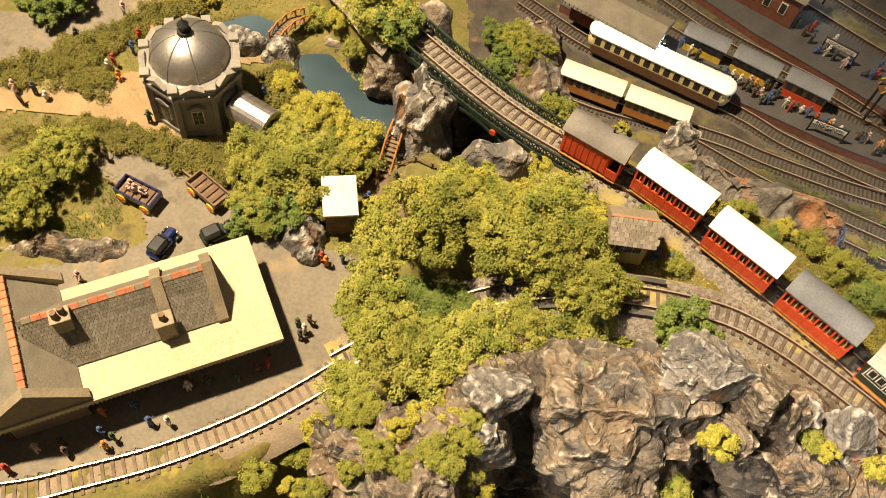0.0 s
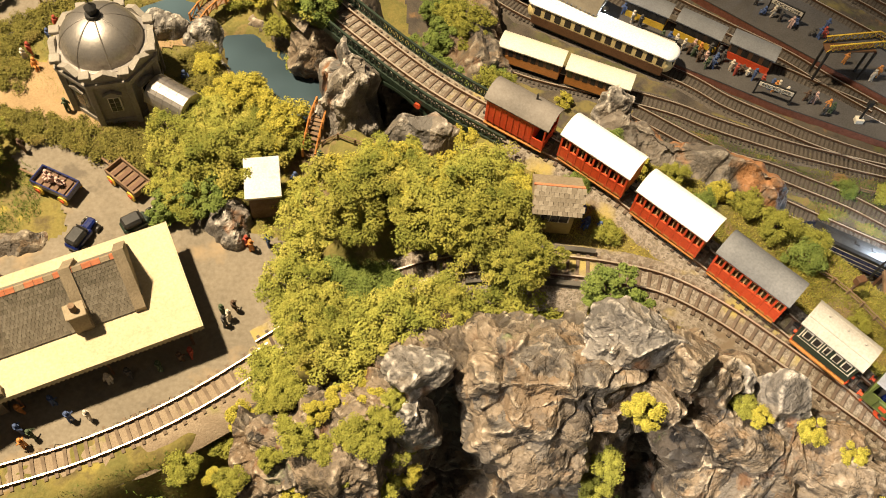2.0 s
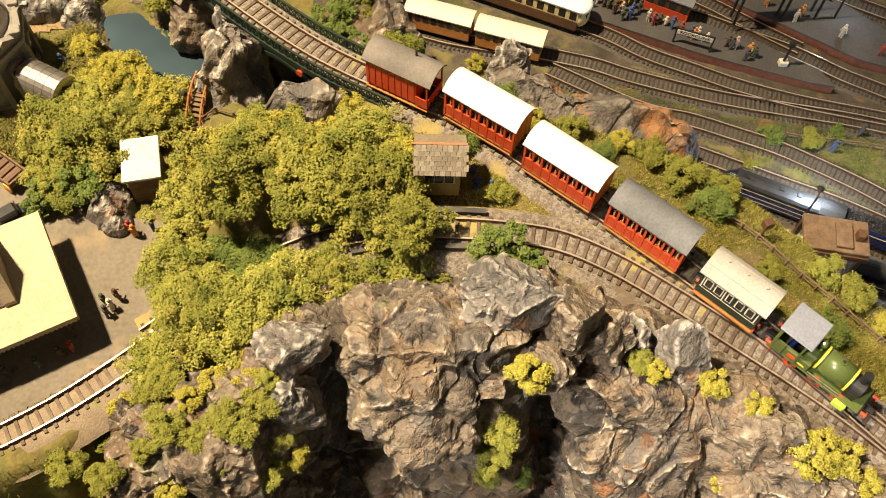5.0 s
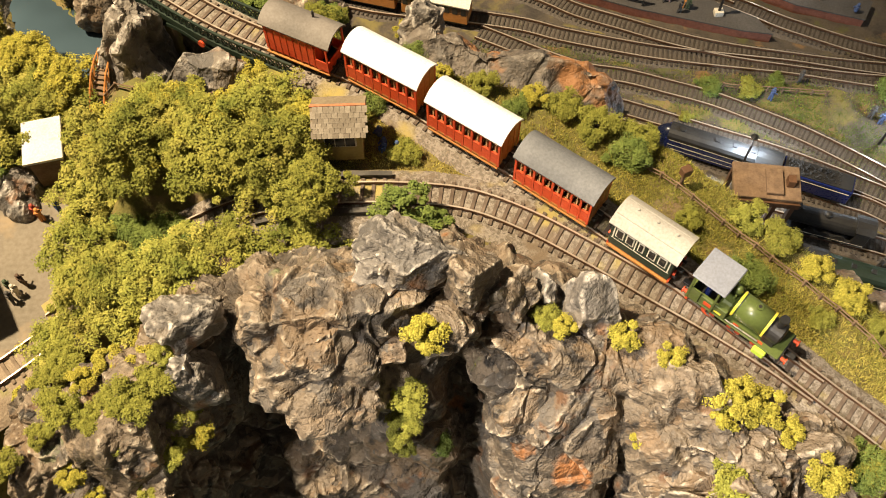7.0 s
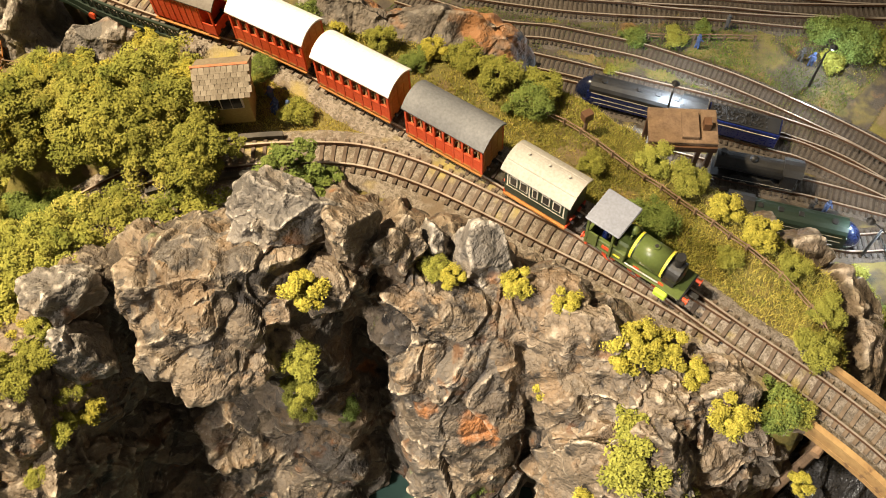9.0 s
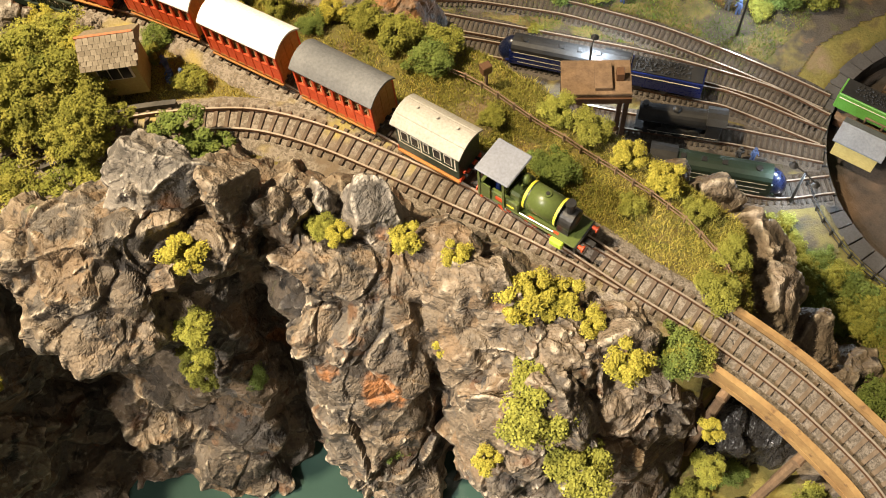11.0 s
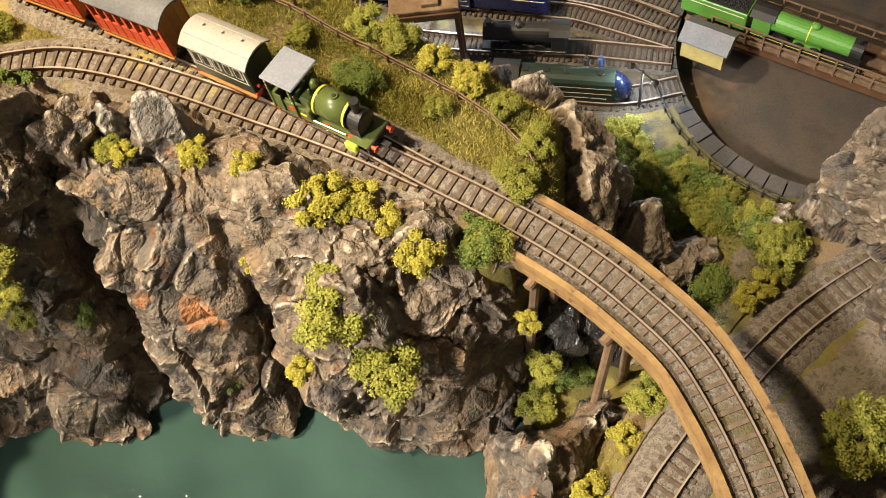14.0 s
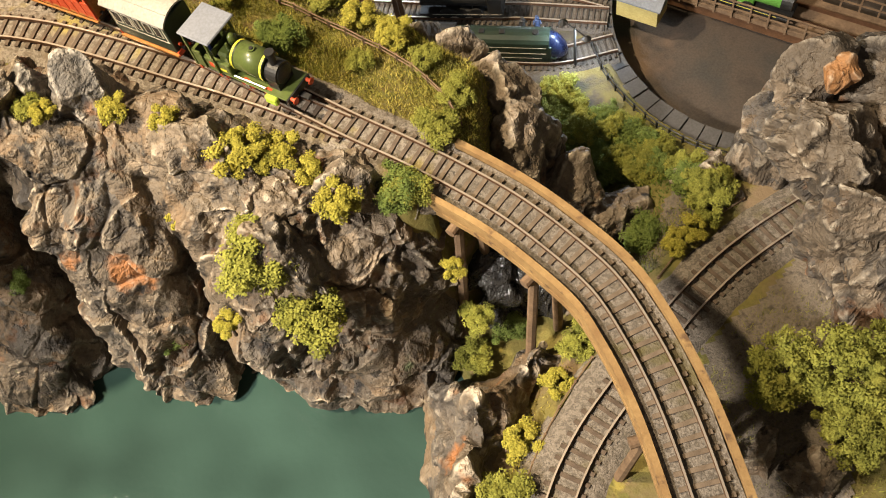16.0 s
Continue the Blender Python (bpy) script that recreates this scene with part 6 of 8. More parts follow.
a1 = -26
IVORY = mat("ivory_roof", [(0.66, 0.62, 0.52), (0.76, 0.71, 0.60)], 1.5, 0.6, 0.05, spots=[(2.5, 0.62, 0.72, (0.55, 0.48, 0.36))])
rc = saloon("railcar", 3.66, 9.40, a1, 2.1, 0.32, 0.40, BROWN, CREAMPAINT, WHITE, "cream and brown model railcar with a white roof at the platform", 13, 0.42)
for e in (-1, 1):
    part("nose", ball(B(), (e * 1.05, 0, 0.30), 0.16, 0.75, 1.0, 1.15, 18), CREAMPAINT, rc, smooth=True)
    part("roof_end", ball(B(), (e * 1.06, 0, 0.485), 0.175, 0.72, 1.0, 0.42, 18), WHITE, rc, smooth=True)
    part("front_window", box(B(), e * 1.13 - 0.02, -0.09, 0.33, e * 1.13 + 0.022, 0.09, 0.40, 0.006), GLASS, rc)
saloon("coach", 2.62, 8.92, -20, 0.92, 0.28, 0.33, TEAK, BROWN, IVORY, "varnished brown model coach with a cream-white roof", 8, 0.5, group="brown coaches in the yard")
saloon("coach", 3.57, 8.55, -20, 0.92, 0.28, 0.33, TEAK, BROWN, IVORY, "varnished brown model coach with a cream-white roof", 8, 0.5, group="brown coaches in the yard")
saloon("coach", 4.42, 9.93, -27, 0.66, 0.28, 0.34, YELLOW, BLACK, GREY, "yellow and black model coach with a grey roof", 5, 0.45, group="yellow coaches at the platform")
saloon("coach", 5.16, 9.55, -29, 0.68, 0.28, 0.34, YELLOW, BLACK, GREY, "yellow and black model coach with a grey roof", 5, 0.45, group="yellow coaches at the platform")
saloon("brake_coach", 5.90, 9.18, -28, 0.66, 0.28, 0.36, RED, BROWN, GREY, "bright red model brake coach with a grey roof", 4, 0.45)


def name_board(x, y, a, text):
    """A long station sign on two posts."""
    th = thing("station_sign", x, y, 0.47, a, "white station name board with a black frame on two posts", "sign", "station name boards")
    for s in (-0.26, 0.26):
        part("post", box(B(), s - 0.012, -0.012, 0, s + 0.012, 0.012, 0.3), BLACK, th)
    part("frame", box(B(), -0.27, -0.012, 0.185, 0.27, 0.012, 0.29), BLACK, th)
    part("board", box(B(), -0.25, -0.018, 0.2, 0.25, -0.011, 0.275), PALE, th)
    c = bpy.data.curves.new("lettering", "FONT")
    c.body, c.size, c.align_x, c.align_y, c.extrude = text, 0.075 * U, "CENTER", "CENTER", 0.001 * U
    me = bpy.data.meshes.new_from_object(new("lettering_curve", c))
    bpy.data.objects.remove(bpy.data.objects["lettering_curve"])
    me.materials.clear()
    me.materials.append(BLACK)
    ob = new("lettering", me)
    ob.parent = th
    ob.matrix_basis = pose(0, -0.0205 * U, 0.238 * U, 90)
    return th


name_board(4.50, 9.32, -25, "ROCKCLIFFE")
name_board(6.12, 8.46, -22, "ROCKCLIFFE")
name_board(6.56, 10.05, -32, "ROCKCLIFFE")

# platform buildings
sh = thing("platform_canopy", 3.2, 10.05, 0.47, -30, "platform building with a dark ribbed roof", "building")
part("wall", box(B(), -0.9, -0.2, 0, 0.5, 0.2, 0.4), BRICK, sh)
part("roof", prism(B(), [(-0.36, 0.4), (0.36, 0.4), (0.34, 0.44), (0, 0.6), (-0.34, 0.44)], "x", -1.0, 0.58), SLATE, sh)
for i in range(22):
    part("roof_rib", box(B(), -0.98 + i * 0.072, -0.36, 0.42, -0.965 + i * 0.072, 0.36, 0.45), GREY, sh)
bb = thing("station_house", 5.75, 11.0, 0.47, -33, "red brick station house with white sash windows", "building")
part("wall", box(B(), -0.6, -0.3, 0, 0.35, 0.4, 0.6), BRICK, bb)
part("roof", prism(B(), [(-0.36, 0.6), (0.46, 0.6), (0.05, 0.95)], "x", -0.66, 0.41), SLATE, bb)
for wx in (-0.4, -0.15, 0.12):
    wd = part("window", box(B(), wx - 0.06, -0.315, 0.2, wx + 0.06, -0.30, 0.42), PALE, bb)
    part("pane", box(B(), wx - 0.045, -0.32, 0.215, wx + 0.045, -0.315, 0.405), GLASS, wd)

# footbridge of yellow lattice
fb = thing("footbridge", 7.5, 8.98, 0.47, 4, "yellow lattice footbridge with black bracing over the platform", "footbridge")
for s in (-1, 1):
    y = s * 0.09
    for (xa, za, xb, zb) in ((-0.75, 0.62, 0.0, 0.72), (0.0, 0.72, 0.62, 0.36)):
        part("rail", cyl(B(), (xa, y, za + 0.13), (xb, y, zb + 0.13), 0.012, None, 6), YELLOW, fb)
        part("stringer", cyl(B(), (xa, y, za), (xb, y, zb), 0.016, None, 6), BLACK, fb)
        for i in range(9):
            t0, t1 = i / 9, (i + 1) / 9
            p0, p1 = (xa + (xb - xa) * t0, za + (zb - za) * t0), (xa + (xb - xa) * t1, za + (zb - za) * t1)
            part("lattice_bar", cyl(B(), (p0[0], y, p0[1]), (p1[0], y, p1[1] + 0.13), 0.007, None, 5), YELLOW, fb)
            part("lattice_bar", cyl(B(), (p0[0], y, p0[1] + 0.13), (p1[0], y, p1[1]), 0.007, None, 5), YELLOW, fb)
part("deck", box(B(), -0.75, -0.08, 0.60, 0.0, 0.08, 0.62), BROWN, fb)
for px in (-0.7, 0.0, 0.5):
    for py in (-0.075, 0.075):
        part("post", box(B(), px - 0.014, py - 0.014, 0, px + 0.014, py + 0.014, 0.6 if px < 0.4 else 0.42), BLACK, fb)


# engines of the yard
def engine(name, x, y, a, l, colour, label, tender=0.0, stream=False, zr=None, w=0.26):
    """A main line engine seen from above: boiler, cab, running plate, wheels, and a tender."""
    th = thing(name, x, y, ZY if zr is None else zr, a, label, "locomotive")
    h = 0.13
    part("running_plate", box(B(), -l / 2, -w / 2, 0.10, l / 2, w / 2, 0.135, 0.004), BLACK if not stream else colour, th)
    cab = l * 0.18
    if stream:
        # flat sided casing: coloured sides, black rounded top, wedge front
        top = BLACK if colour is BLUE else colour
        h2 = w / 2
        part("casing", prism(B(), [(-h2, 0.08), (h2, 0.08), (h2, 0.30), (-h2, 0.30)], "x", -l / 2, l / 2 - 0.05), colour, th)
        cap = [(-h2, 0.30), (-h2 * 0.93, 0.345), (-h2 * 0.72, 0.378), (-h2 * 0.35, 0.395), (0, 0.40), (h2 * 0.35, 0.395), (h2 * 0.72, 0.378), (h2 * 0.93, 0.345), (h2, 0.30)]
        part("casing_top", prism(B(), cap, "x", -l / 2, l / 2 - 0.07), top, th)
        bm = ball(B(), (l / 2 - 0.08, 0, 0.205), h2 * 0.985, 1.25, 1.0, 1.46, 20)
        for v in bm.verts:
            v.co.z = max(v.co.z, 0.09)
            v.co.x += 0.06 * max(0.0, (0.30 - v.co.z)) / 0.2 * (v.co.x > l / 2 - 0.05)
        part("nose", bm, NAVY, th, smooth=True)
        part("chimney_hole", cyl(B(), (l / 2 - 0.22, 0, 0.395), (l / 2 - 0.22, 0, 0.412), 0.04, 0.034, 14), BLACK, th)
        for zz in (0.20, 0.29):
            part("lining", box(B(), -l / 2 + 0.03, -h2 - 0.002, zz, l / 2 - 0.1, h2 + 0.002, zz + 0.008), PALE, th)
        for k in range(3):
            part("hatch", box(B(), -l / 2 + 0.3 + 0.22 * k, -0.03, 0.396, -l / 2 + 0.36 + 0.22 * k, 0.03, 0.41, 0.004), BLACK, th)
    else:
        part("boiler", cyl(B(), (-l / 2 + cab, 0, 0.30), (l / 2 - 0.12, 0, 0.29), 0.115, 0.105, 20), colour, th, smooth=False)
        part("smokebox", cyl(B(), (l / 2 - 0.14, 0, 0.29), (l / 2 - 0.02, 0, 0.29), 0.108, 0.108, 20), BLACK, th)
        part("chimney", cyl(B(), (l / 2 - 0.08, 0, 0.38), (l / 2 - 0.08, 0, 0.46), 0.03, 0.036, 12), BLACK, th)
        part("dome", ball(B(), (0.05, 0, 0.41), 0.05, 1, 1, 0.8, 12), colour, th)
        if colour is not BLACK:
            part("boiler_band", cyl(B(), (0, 0, 0.297), (0.012, 0, 0.297), 0.1145, 0.1145, 20), LINING, th)
        part("splasher", box(B(), -0.12, -w / 2 + 0.01, 0.13, 0.18, w / 2 - 0.01, 0.18, 0.01), colour, th)
    part("cab", box(B(), -l / 2 + 0.01, -w / 2 + 0.006, 0.13, -l / 2 + cab, w / 2 - 0.006, 0.38, 0.008), colour, th)
    part("cab_roof", prism(B(), [(-w / 2 - 0.005, 0.375), (-w / 4, 0.42), (0, 0.435), (w / 4, 0.42), (w / 2 + 0.005, 0.375)], "x", -l / 2 - 0.03, -l / 2 + cab + 0.02), BLACK, th)
    for i in range(3):
        wheelset(th, -l * 0.18 + i * 0.17, 0.075)
    wheelset(th, l * 0.36, 0.045)
    wheelset(th, l * 0.28, 0.045)
    if tender:
        x0 = -l / 2 - 0.05 - tender
        part("tender_body", box(B(), x0, -w / 2 + 0.004, 0.11, x0 + tender, w / 2 - 0.004, 0.36, 0.008), colour, th)
        part("tender_top", box(B(), x0 + 0.02, -w / 2 + 0.02, 0.355, x0 + tender - 0.02, w / 2 - 0.02, 0.375), BLACK, th)
        bm = B()
        for _ in range(170):
            ball(bm, (x0 + RNG.uniform(0.2, 0.95) * tender, RNG.uniform(-0.085, 0.085), 0.375 + RNG.uniform(0, 0.018)), RNG.uniform(0.009, 0.017), 1, 1, 0.8, 5)
        part("coal", bm, BLACK, th)
        part("lining", box(B(), x0 + 0.03, -w / 2 - 0.001, 0.30, x0 + tender - 0.03, w / 2 + 0.001, 0.308), PALE, th)
        for k in (0.15, 0.5, 0.85):
            wheelset(th, x0 + tender * k, 0.05)
    part("lining", box(B(), -l / 2 + 0.02, -w / 2 - 0.002, 0.125, l / 2 - 0.15, w / 2 + 0.002, 0.131), PALE if colour is not APPLE else LINING, th)
    return th


engine("steam_engine", 6.82, 5.90, 153, 1.42, BLUE, "dark blue streamlined model engine with white lining", 0.85, True)
engine("steam_engine", 7.85, 4.76, 157, 0.95, BLACK, "black model tank engine under the coal stage", 0)
engine("steam_engine", 8.02, 4.05, -24, 1.35, DKGREEN, "dark green streamlined model engine facing the turntable", 0, True)

# coal stage with a flat brown roof
cs = thing("coal_stage", 6.83, 4.82, 0.33, -12, "rusty brown coal stage with a flat deck on posts", "coal stage")
part("deck", box(B(), -0.36, -0.22, 1.16, 0.36, 0.22, 1.22, 0.008), POST, cs)
part("hatch", box(B(), -0.02, -0.18, 1.22, 0.16, 0.14, 1.27, 0.006), POST, cs)
part("crane_post", box(B(), 0.2, -0.06, 1.22, 0.28, 0.04, 1.33, 0.004), BROWN, cs)
part("beam", box(B(), -0.36, -0.24, 1.08, 0.36, -0.2, 1.16), BROWN, cs)
for px in (-0.32, 0.32):
    for py in (-0.18, 0.18):
        part("post", box(B(), px - 0.025, py - 0.025, 0, px + 0.025, py + 0.025, 1.16), BROWN, cs)

# turntable
TC = (11.08, 3.59)
tt = tagged(new("turntable_pit"), "round turntable pit with stone kerb and brown stained floor", "turntable", kind="structure")
part("pit_floor", cyl(B(), (TC[0], TC[1], -0.32), (TC[0], TC[1], -0.02), 1.78, 1.78, 96), PITFLOOR, tt)
bm = B()
n = 96
for i in range(n):
    a, b = 2 * math.pi * i / n, 2 * math.pi * (i + 1) / n
    q = lambda r, t, z: bm.verts.new((TC[0] + r * math.cos(t), TC[1] + r * math.sin(t), z))
    bm.faces.new((q(1.78, a, -0.03), q(1.78, b, -0.03), q(1.78, b, 0.26), q(1.78, a, 0.26)))
part("pit_wall", bm, BLACK, tt)
for i in range(60):
    a, b = 2 * math.pi * (i + 0.04) / 60, 2 * math.pi * (i + 0.96) / 60
    o = [(TC[0] + r * math.cos(t), TC[1] + r * math.sin(t)) for r, t in ((1.77, a), (1.77, b), (1.97, b), (1.97, a))]
    part("kerb_stone", prism(B(), o, "z", 0.16, 0.30 + 0.006 * (i % 3)), PLATFORM, tt)
ta = math.degrees(math.atan2(2.98 - 3.93, 10.90 - 9.96))
tb = thing("turntable_bridge", TC[0], TC[1], 0.0, ta, "brown timber and iron turntable bridge with railings", "turntable")
part("deck", box(B(), -1.72, -0.26, 0.2, 1.72, 0.26, 0.26), POST, tb)
for s in (-1, 1):
    part("girder", box(B(), -1.7, s * 0.2 - 0.02, 0.04, 1.7, s * 0.2 + 0.02, 0.2), BROWN, tb)
    part("rail", box(B(), -1.75, s * GAUGE / 2 - 0.009, 0.26, 1.75, s * GAUGE / 2 + 0.009, 0.31), RAIL, tb)
    for i in range(15):
        px = -1.4 + i * 0.2
        part("railing_post", box(B(), px - 0.01, s * 0.27 - 0.01, 0.2, px + 0.01, s * 0.27 + 0.01, 0.46), POST, tb)
    for z in (0.34, 0.45):
        part("handrail", box(B(), -1.4, s * 0.27 - 0.008, z, 1.4, s * 0.27 + 0.008, z + 0.014), POST, tb)
hut = thing("turntable_hut", 9.72, 4.08, 0.26, ta, "small cream turntable hut with a grey slate roof", "hut")
part("wall", box(B(), -0.24, -0.14, 0, 0.24, 0.14, 0.28), OCHRE, hut)
part("roof", prism(B(), [(-0.18, 0.27), (0.18, 0.27), (0.18, 0.29), (0, 0.42), (-0.18, 0.29)], "x", -0.28, 0.28), GREY, hut)
engine("steam_engine", 10.72, 3.78, ta, 1.2, APPLE, "apple green model steam engine with tender on the turntable", 0.75, False, 0.26)


def yard_lamp(x, y, a, z=0.33, h=0.62, bulbs=2, watts=0.08):
    """A lamp post with small white bulbs under brackets."""
    th = thing("lamp_post", x, y, z, a, "black yard lamp post with bright white bulbs", "street lamp", "yard lamps")
    part("post", cyl(B(), (0, 0, 0), (0, 0, h), 0.018, 0.012, 8), BLACK, th)
    for s in ((-1, 1) if bulbs == 2 else (1,)):
        part("bracket", cyl(B(), (0, 0, h - 0.02), (s * 0.14, 0, h + 0.02 - (0.1 if s > 0 and bulbs == 2 else 0)), 0.008, None, 6), BLACK, th)
        zb = h - (0.1 if s > 0 and bulbs == 2 else 0)
        part("shade", cyl(B(), (s * 0.14, 0, zb - 0.005), (s * 0.14, 0, zb + 0.035), 0.05, 0.01, 12), BLACK, th)
        part("bulb", ball(B(), (s * 0.14, 0, zb - 0.02), 0.028, n=8), BULB, th)
        ld = bpy.data.lights.new("lamp_light", "POINT")
        ld.energy, ld.color, ld.shadow_soft_size = watts, (0.70, 0.84, 1.0), 0.03 * U
        lo = new("lamp_light", ld)
        lo.matrix_world = at(x, y, z, a) @ Matrix.Translation((s * 0.14 * U, 0, (zb - 0.06) * U))
    return th


yard_lamp(8.78, 3.60, -50, watts=0.14)
yard_lamp(8.95, 5.95, 30, bulbs=1, watts=0.2)
yard_lamp(7.02, 5.62, 60, h=0.7, bulbs=1, watts=0.6)
yard_lamp(8.3, 8.95, 0, 0.47, bulbs=1)
yard_lamp(6.55, 11.2, 0, 0.47, h=0.7, bulbs=1)
yard_lamp(3.55, 9.62, 0, 0.47, h=0.45, bulbs=1, watts=0.02)


# ---- the village station ----
SA = 25.2
st = thing("station_building", -1.13, 3.78, 1.66, SA, "stone station building with slate roof and wide cream platform canopies", "station building")
# canopy all round, seen as one cream deck with a toothed valance
cp = part("canopy", box(B(), -4.2, 0.0, 0.53, 0.0, 1.30, 0.56, 0.004), CREAM, st, "cream felted canopy roof")
bm = B()
for i in range(92):
    x = -4.2 + i * 0.0456
    vs = [bm.verts.new(q) for q in ((x, -0.004, 0.53), (x + 0.0456, -0.004, 0.53), (x + 0.0456, -0.004, 0.50), (x + 0.0228, -0.004, 0.465), (x, -0.004, 0.50))]
    bm.faces.new(vs)
    vs = [bm.verts.new(q) for q in ((x, -0.010, 0.53), (x + 0.0456, -0.010, 0.53), (x + 0.0456, -0.010, 0.50), (x + 0.0228, -0.010, 0.465), (x, -0.010, 0.50))]
    bm.faces.new(vs[::-1])
part("valance", bm, CREAM, cp, "toothed cream valance")
part("fascia", box(B(), -4.2, -0.012, 0.52, 0.012, 0.0, 0.565), CREAM, cp)
part("end_fascia", box(B(), 0.0, 0.0, 0.47, 0.012, 1.3, 0.565), CREAM, cp)
for x in (-0.15, -1.0, -1.9, -2.8, -3.7):
    part("canopy_post", cyl(B(), (x, 0.1, 0), (x, 0.1, 0.53), 0.016, None, 8), BROWN, cp)
part("wall", box(B(), -4.0, 0.44, 0, -0.47, 1.14, 0.56), STONE, st)
for x in (-0.8, -1.4, -1.75, -2.4, -2.9):
    wd = part("window", box(B(), x - 0.08, 0.43, 0.14, x + 0.08, 0.445, 0.42), PALE, st)
    part("pane", box(B(), x - 0.065, 0.424, 0.155, x + 0.065, 0.43, 0.405), GLASS, wd)

RIDGE_Y, EAVE_F, EAVE_B, Z0, Z1 = 0.79, 0.41, 1.17, 0.575, 1.08
roof = part("roof", prism(B(), [(EAVE_F + 0.01, Z0), (EAVE_B - 0.01, Z0), (RIDGE_Y, Z1)], "x", -2.35, -0.50), SLATE, st)
slate = bpy.data.meshes.new("slate")
L_, W_, T_ = 0.052, 0.037, 0.006
slate.from_pydata([(x * U, y * U, z * U) for z in (0, T_) for y in (0, L_) for x in (-W_ / 2, W_ / 2)], [], [(4, 5, 7, 6), (0, 1, 5, 4), (1, 3, 7, 5), (0, 4, 6, 2)])
slate.materials.append(SLATE)
run = math.hypot(RIDGE_Y - EAVE_F, Z1 - Z0)
pitch = math.degrees(math.atan2(Z1 - Z0, RIDGE_Y - EAVE_F))
rows_ = int(run / 0.040)
count = 0
bulk = []
for r in range(rows_):
    k = r / rows_
    for c in range(int(1.85 / 0.040)):
        x = -2.33 + c * 0.040 + (0.02 if r % 2 else 0)
        if x > -0.52:
            continue
        y, z = EAVE_F - 0.01 + (RIDGE_Y - EAVE_F) * k, Z0 + (Z1 - Z0) * k + 0.004
        m = at(x, y, z, RNG.normal(0, 1.0), pitch - 3)
        if x > -1.75 and count < 300:
            ob = new("slate", slate)
            ob.parent = roof
            ob.matrix_basis = m
            count += 1
        else:
            bulk.append(m)
vv, ff = [], []
base = np.array([v.co[:] for v in slate.vertices])
for m in bulk:
    mm = np.array(m)
    o = len(vv) * 8
    vv.append(base @ mm[:3, :3].T + mm[:3, 3])
    ff += [[a + o for a in q] for q in ((4, 5, 7, 6), (0, 1, 5, 4), (1, 3, 7, 5), (0, 4, 6, 2))]
tagged(sheet("slate_roofing", np.concatenate(vv) / U, ff, SLATE, roof, smooth=False), kind="stuff")
for i in range(20):
    x = -2.3 + i * 0.09
    part("ridge_tile", prism(B(), [(RIDGE_Y - 0.035, Z1 - 0.012), (RIDGE_Y, Z1 + 0.022), (RIDGE_Y + 0.035, Z1 - 0.012)], "x", x, x + 0.085), TERRA if i % 3 else STONE, roof)
# gable copings across the roof: at the end and at the middle chimney
for x, zz in ((-0.50, 0.05), (-1.02, 0.04)):
    part("gable_coping", prism(B(), [(EAVE_F - 0.03, Z0 - 0.01), (EAVE_F - 0.03, Z0 + zz), (RIDGE_Y, Z1 + zz + 0.01), (EAVE_B + 0.03, Z0 + zz), (EAVE_B + 0.03, Z0 - 0.01)], "x", x - 0.055, x + 0.055), STONE, roof)


def chimney(x, y, z, h, pots):
    c = part("chimney", box(B(), x - 0.085, y - 0.07, z, x + 0.085, y + 0.07, z + h, 0.004), STONE, st)
    part("chimney_cap", box(B(), x - 0.10, y - 0.085, z + h, x + 0.10, y + 0.085, z + h + 0.025, 0.006), STONE, c)
    for k in range(pots):
        px = x + (k - (pots - 1) / 2) * 0.07
        part("chimney_pot", cyl(B(), (px, y + 0.03 * (k - 0.5) * (pots > 1), z + h + 0.02), (px, y + 0.03 * (k - 0.5) * (pots > 1), z + h + 0.13), 0.036, 0.032, 14), POST, c)
    return c


chimney(-1.06, 0.44, 0.56, 0.34, 1)
chimney(-1.95, 0.70, 0.86, 0.26, 2)
# the cross wing with its own gables
wing = part("wing_roof", prism(B(), [(-2.86, 0.575), (-1.98, 0.575), (-2.42, 1.02)], "y", 0.06, 1.42), SLATE, st)
part("wing_wall", box(B(), -2.8, 0.1, 0, -2.04, 1.38, 0.575), STONE, st)
for y in (0.06, 1.42):
    part("wing_coping", prism(B(), [(-2.92, 0.56), (-2.92, 0.63), (-2.42, 1.09), (-1.92, 0.63), (-1.92, 0.56)], "y", y - 0.05, y + 0.05), STONE, wing)
for i in range(14):
    part("ridge_tile", box(B(), -2.455, 0.12 + i * 0.09, 1.0, -2.385, 0.205 + i * 0.09, 1.045, 0.006), TERRA, wing)

# ---- the domed pavilion ----
DX, DY = -2.60, 7.0
dm = thing("domed_pavilion", DX, DY, 1.84, 13, "grey stone octagonal pavilion with a ribbed metal dome", "pavilion")
dm.scale = (1.14, 1.14, 1.12)


def ngon(r, n=8, turn=22.5):
    return [(r * math.cos(radians(turn + 360 * i / n)), r * math.sin(radians(turn + 360 * i / n))) for i in range(n)]


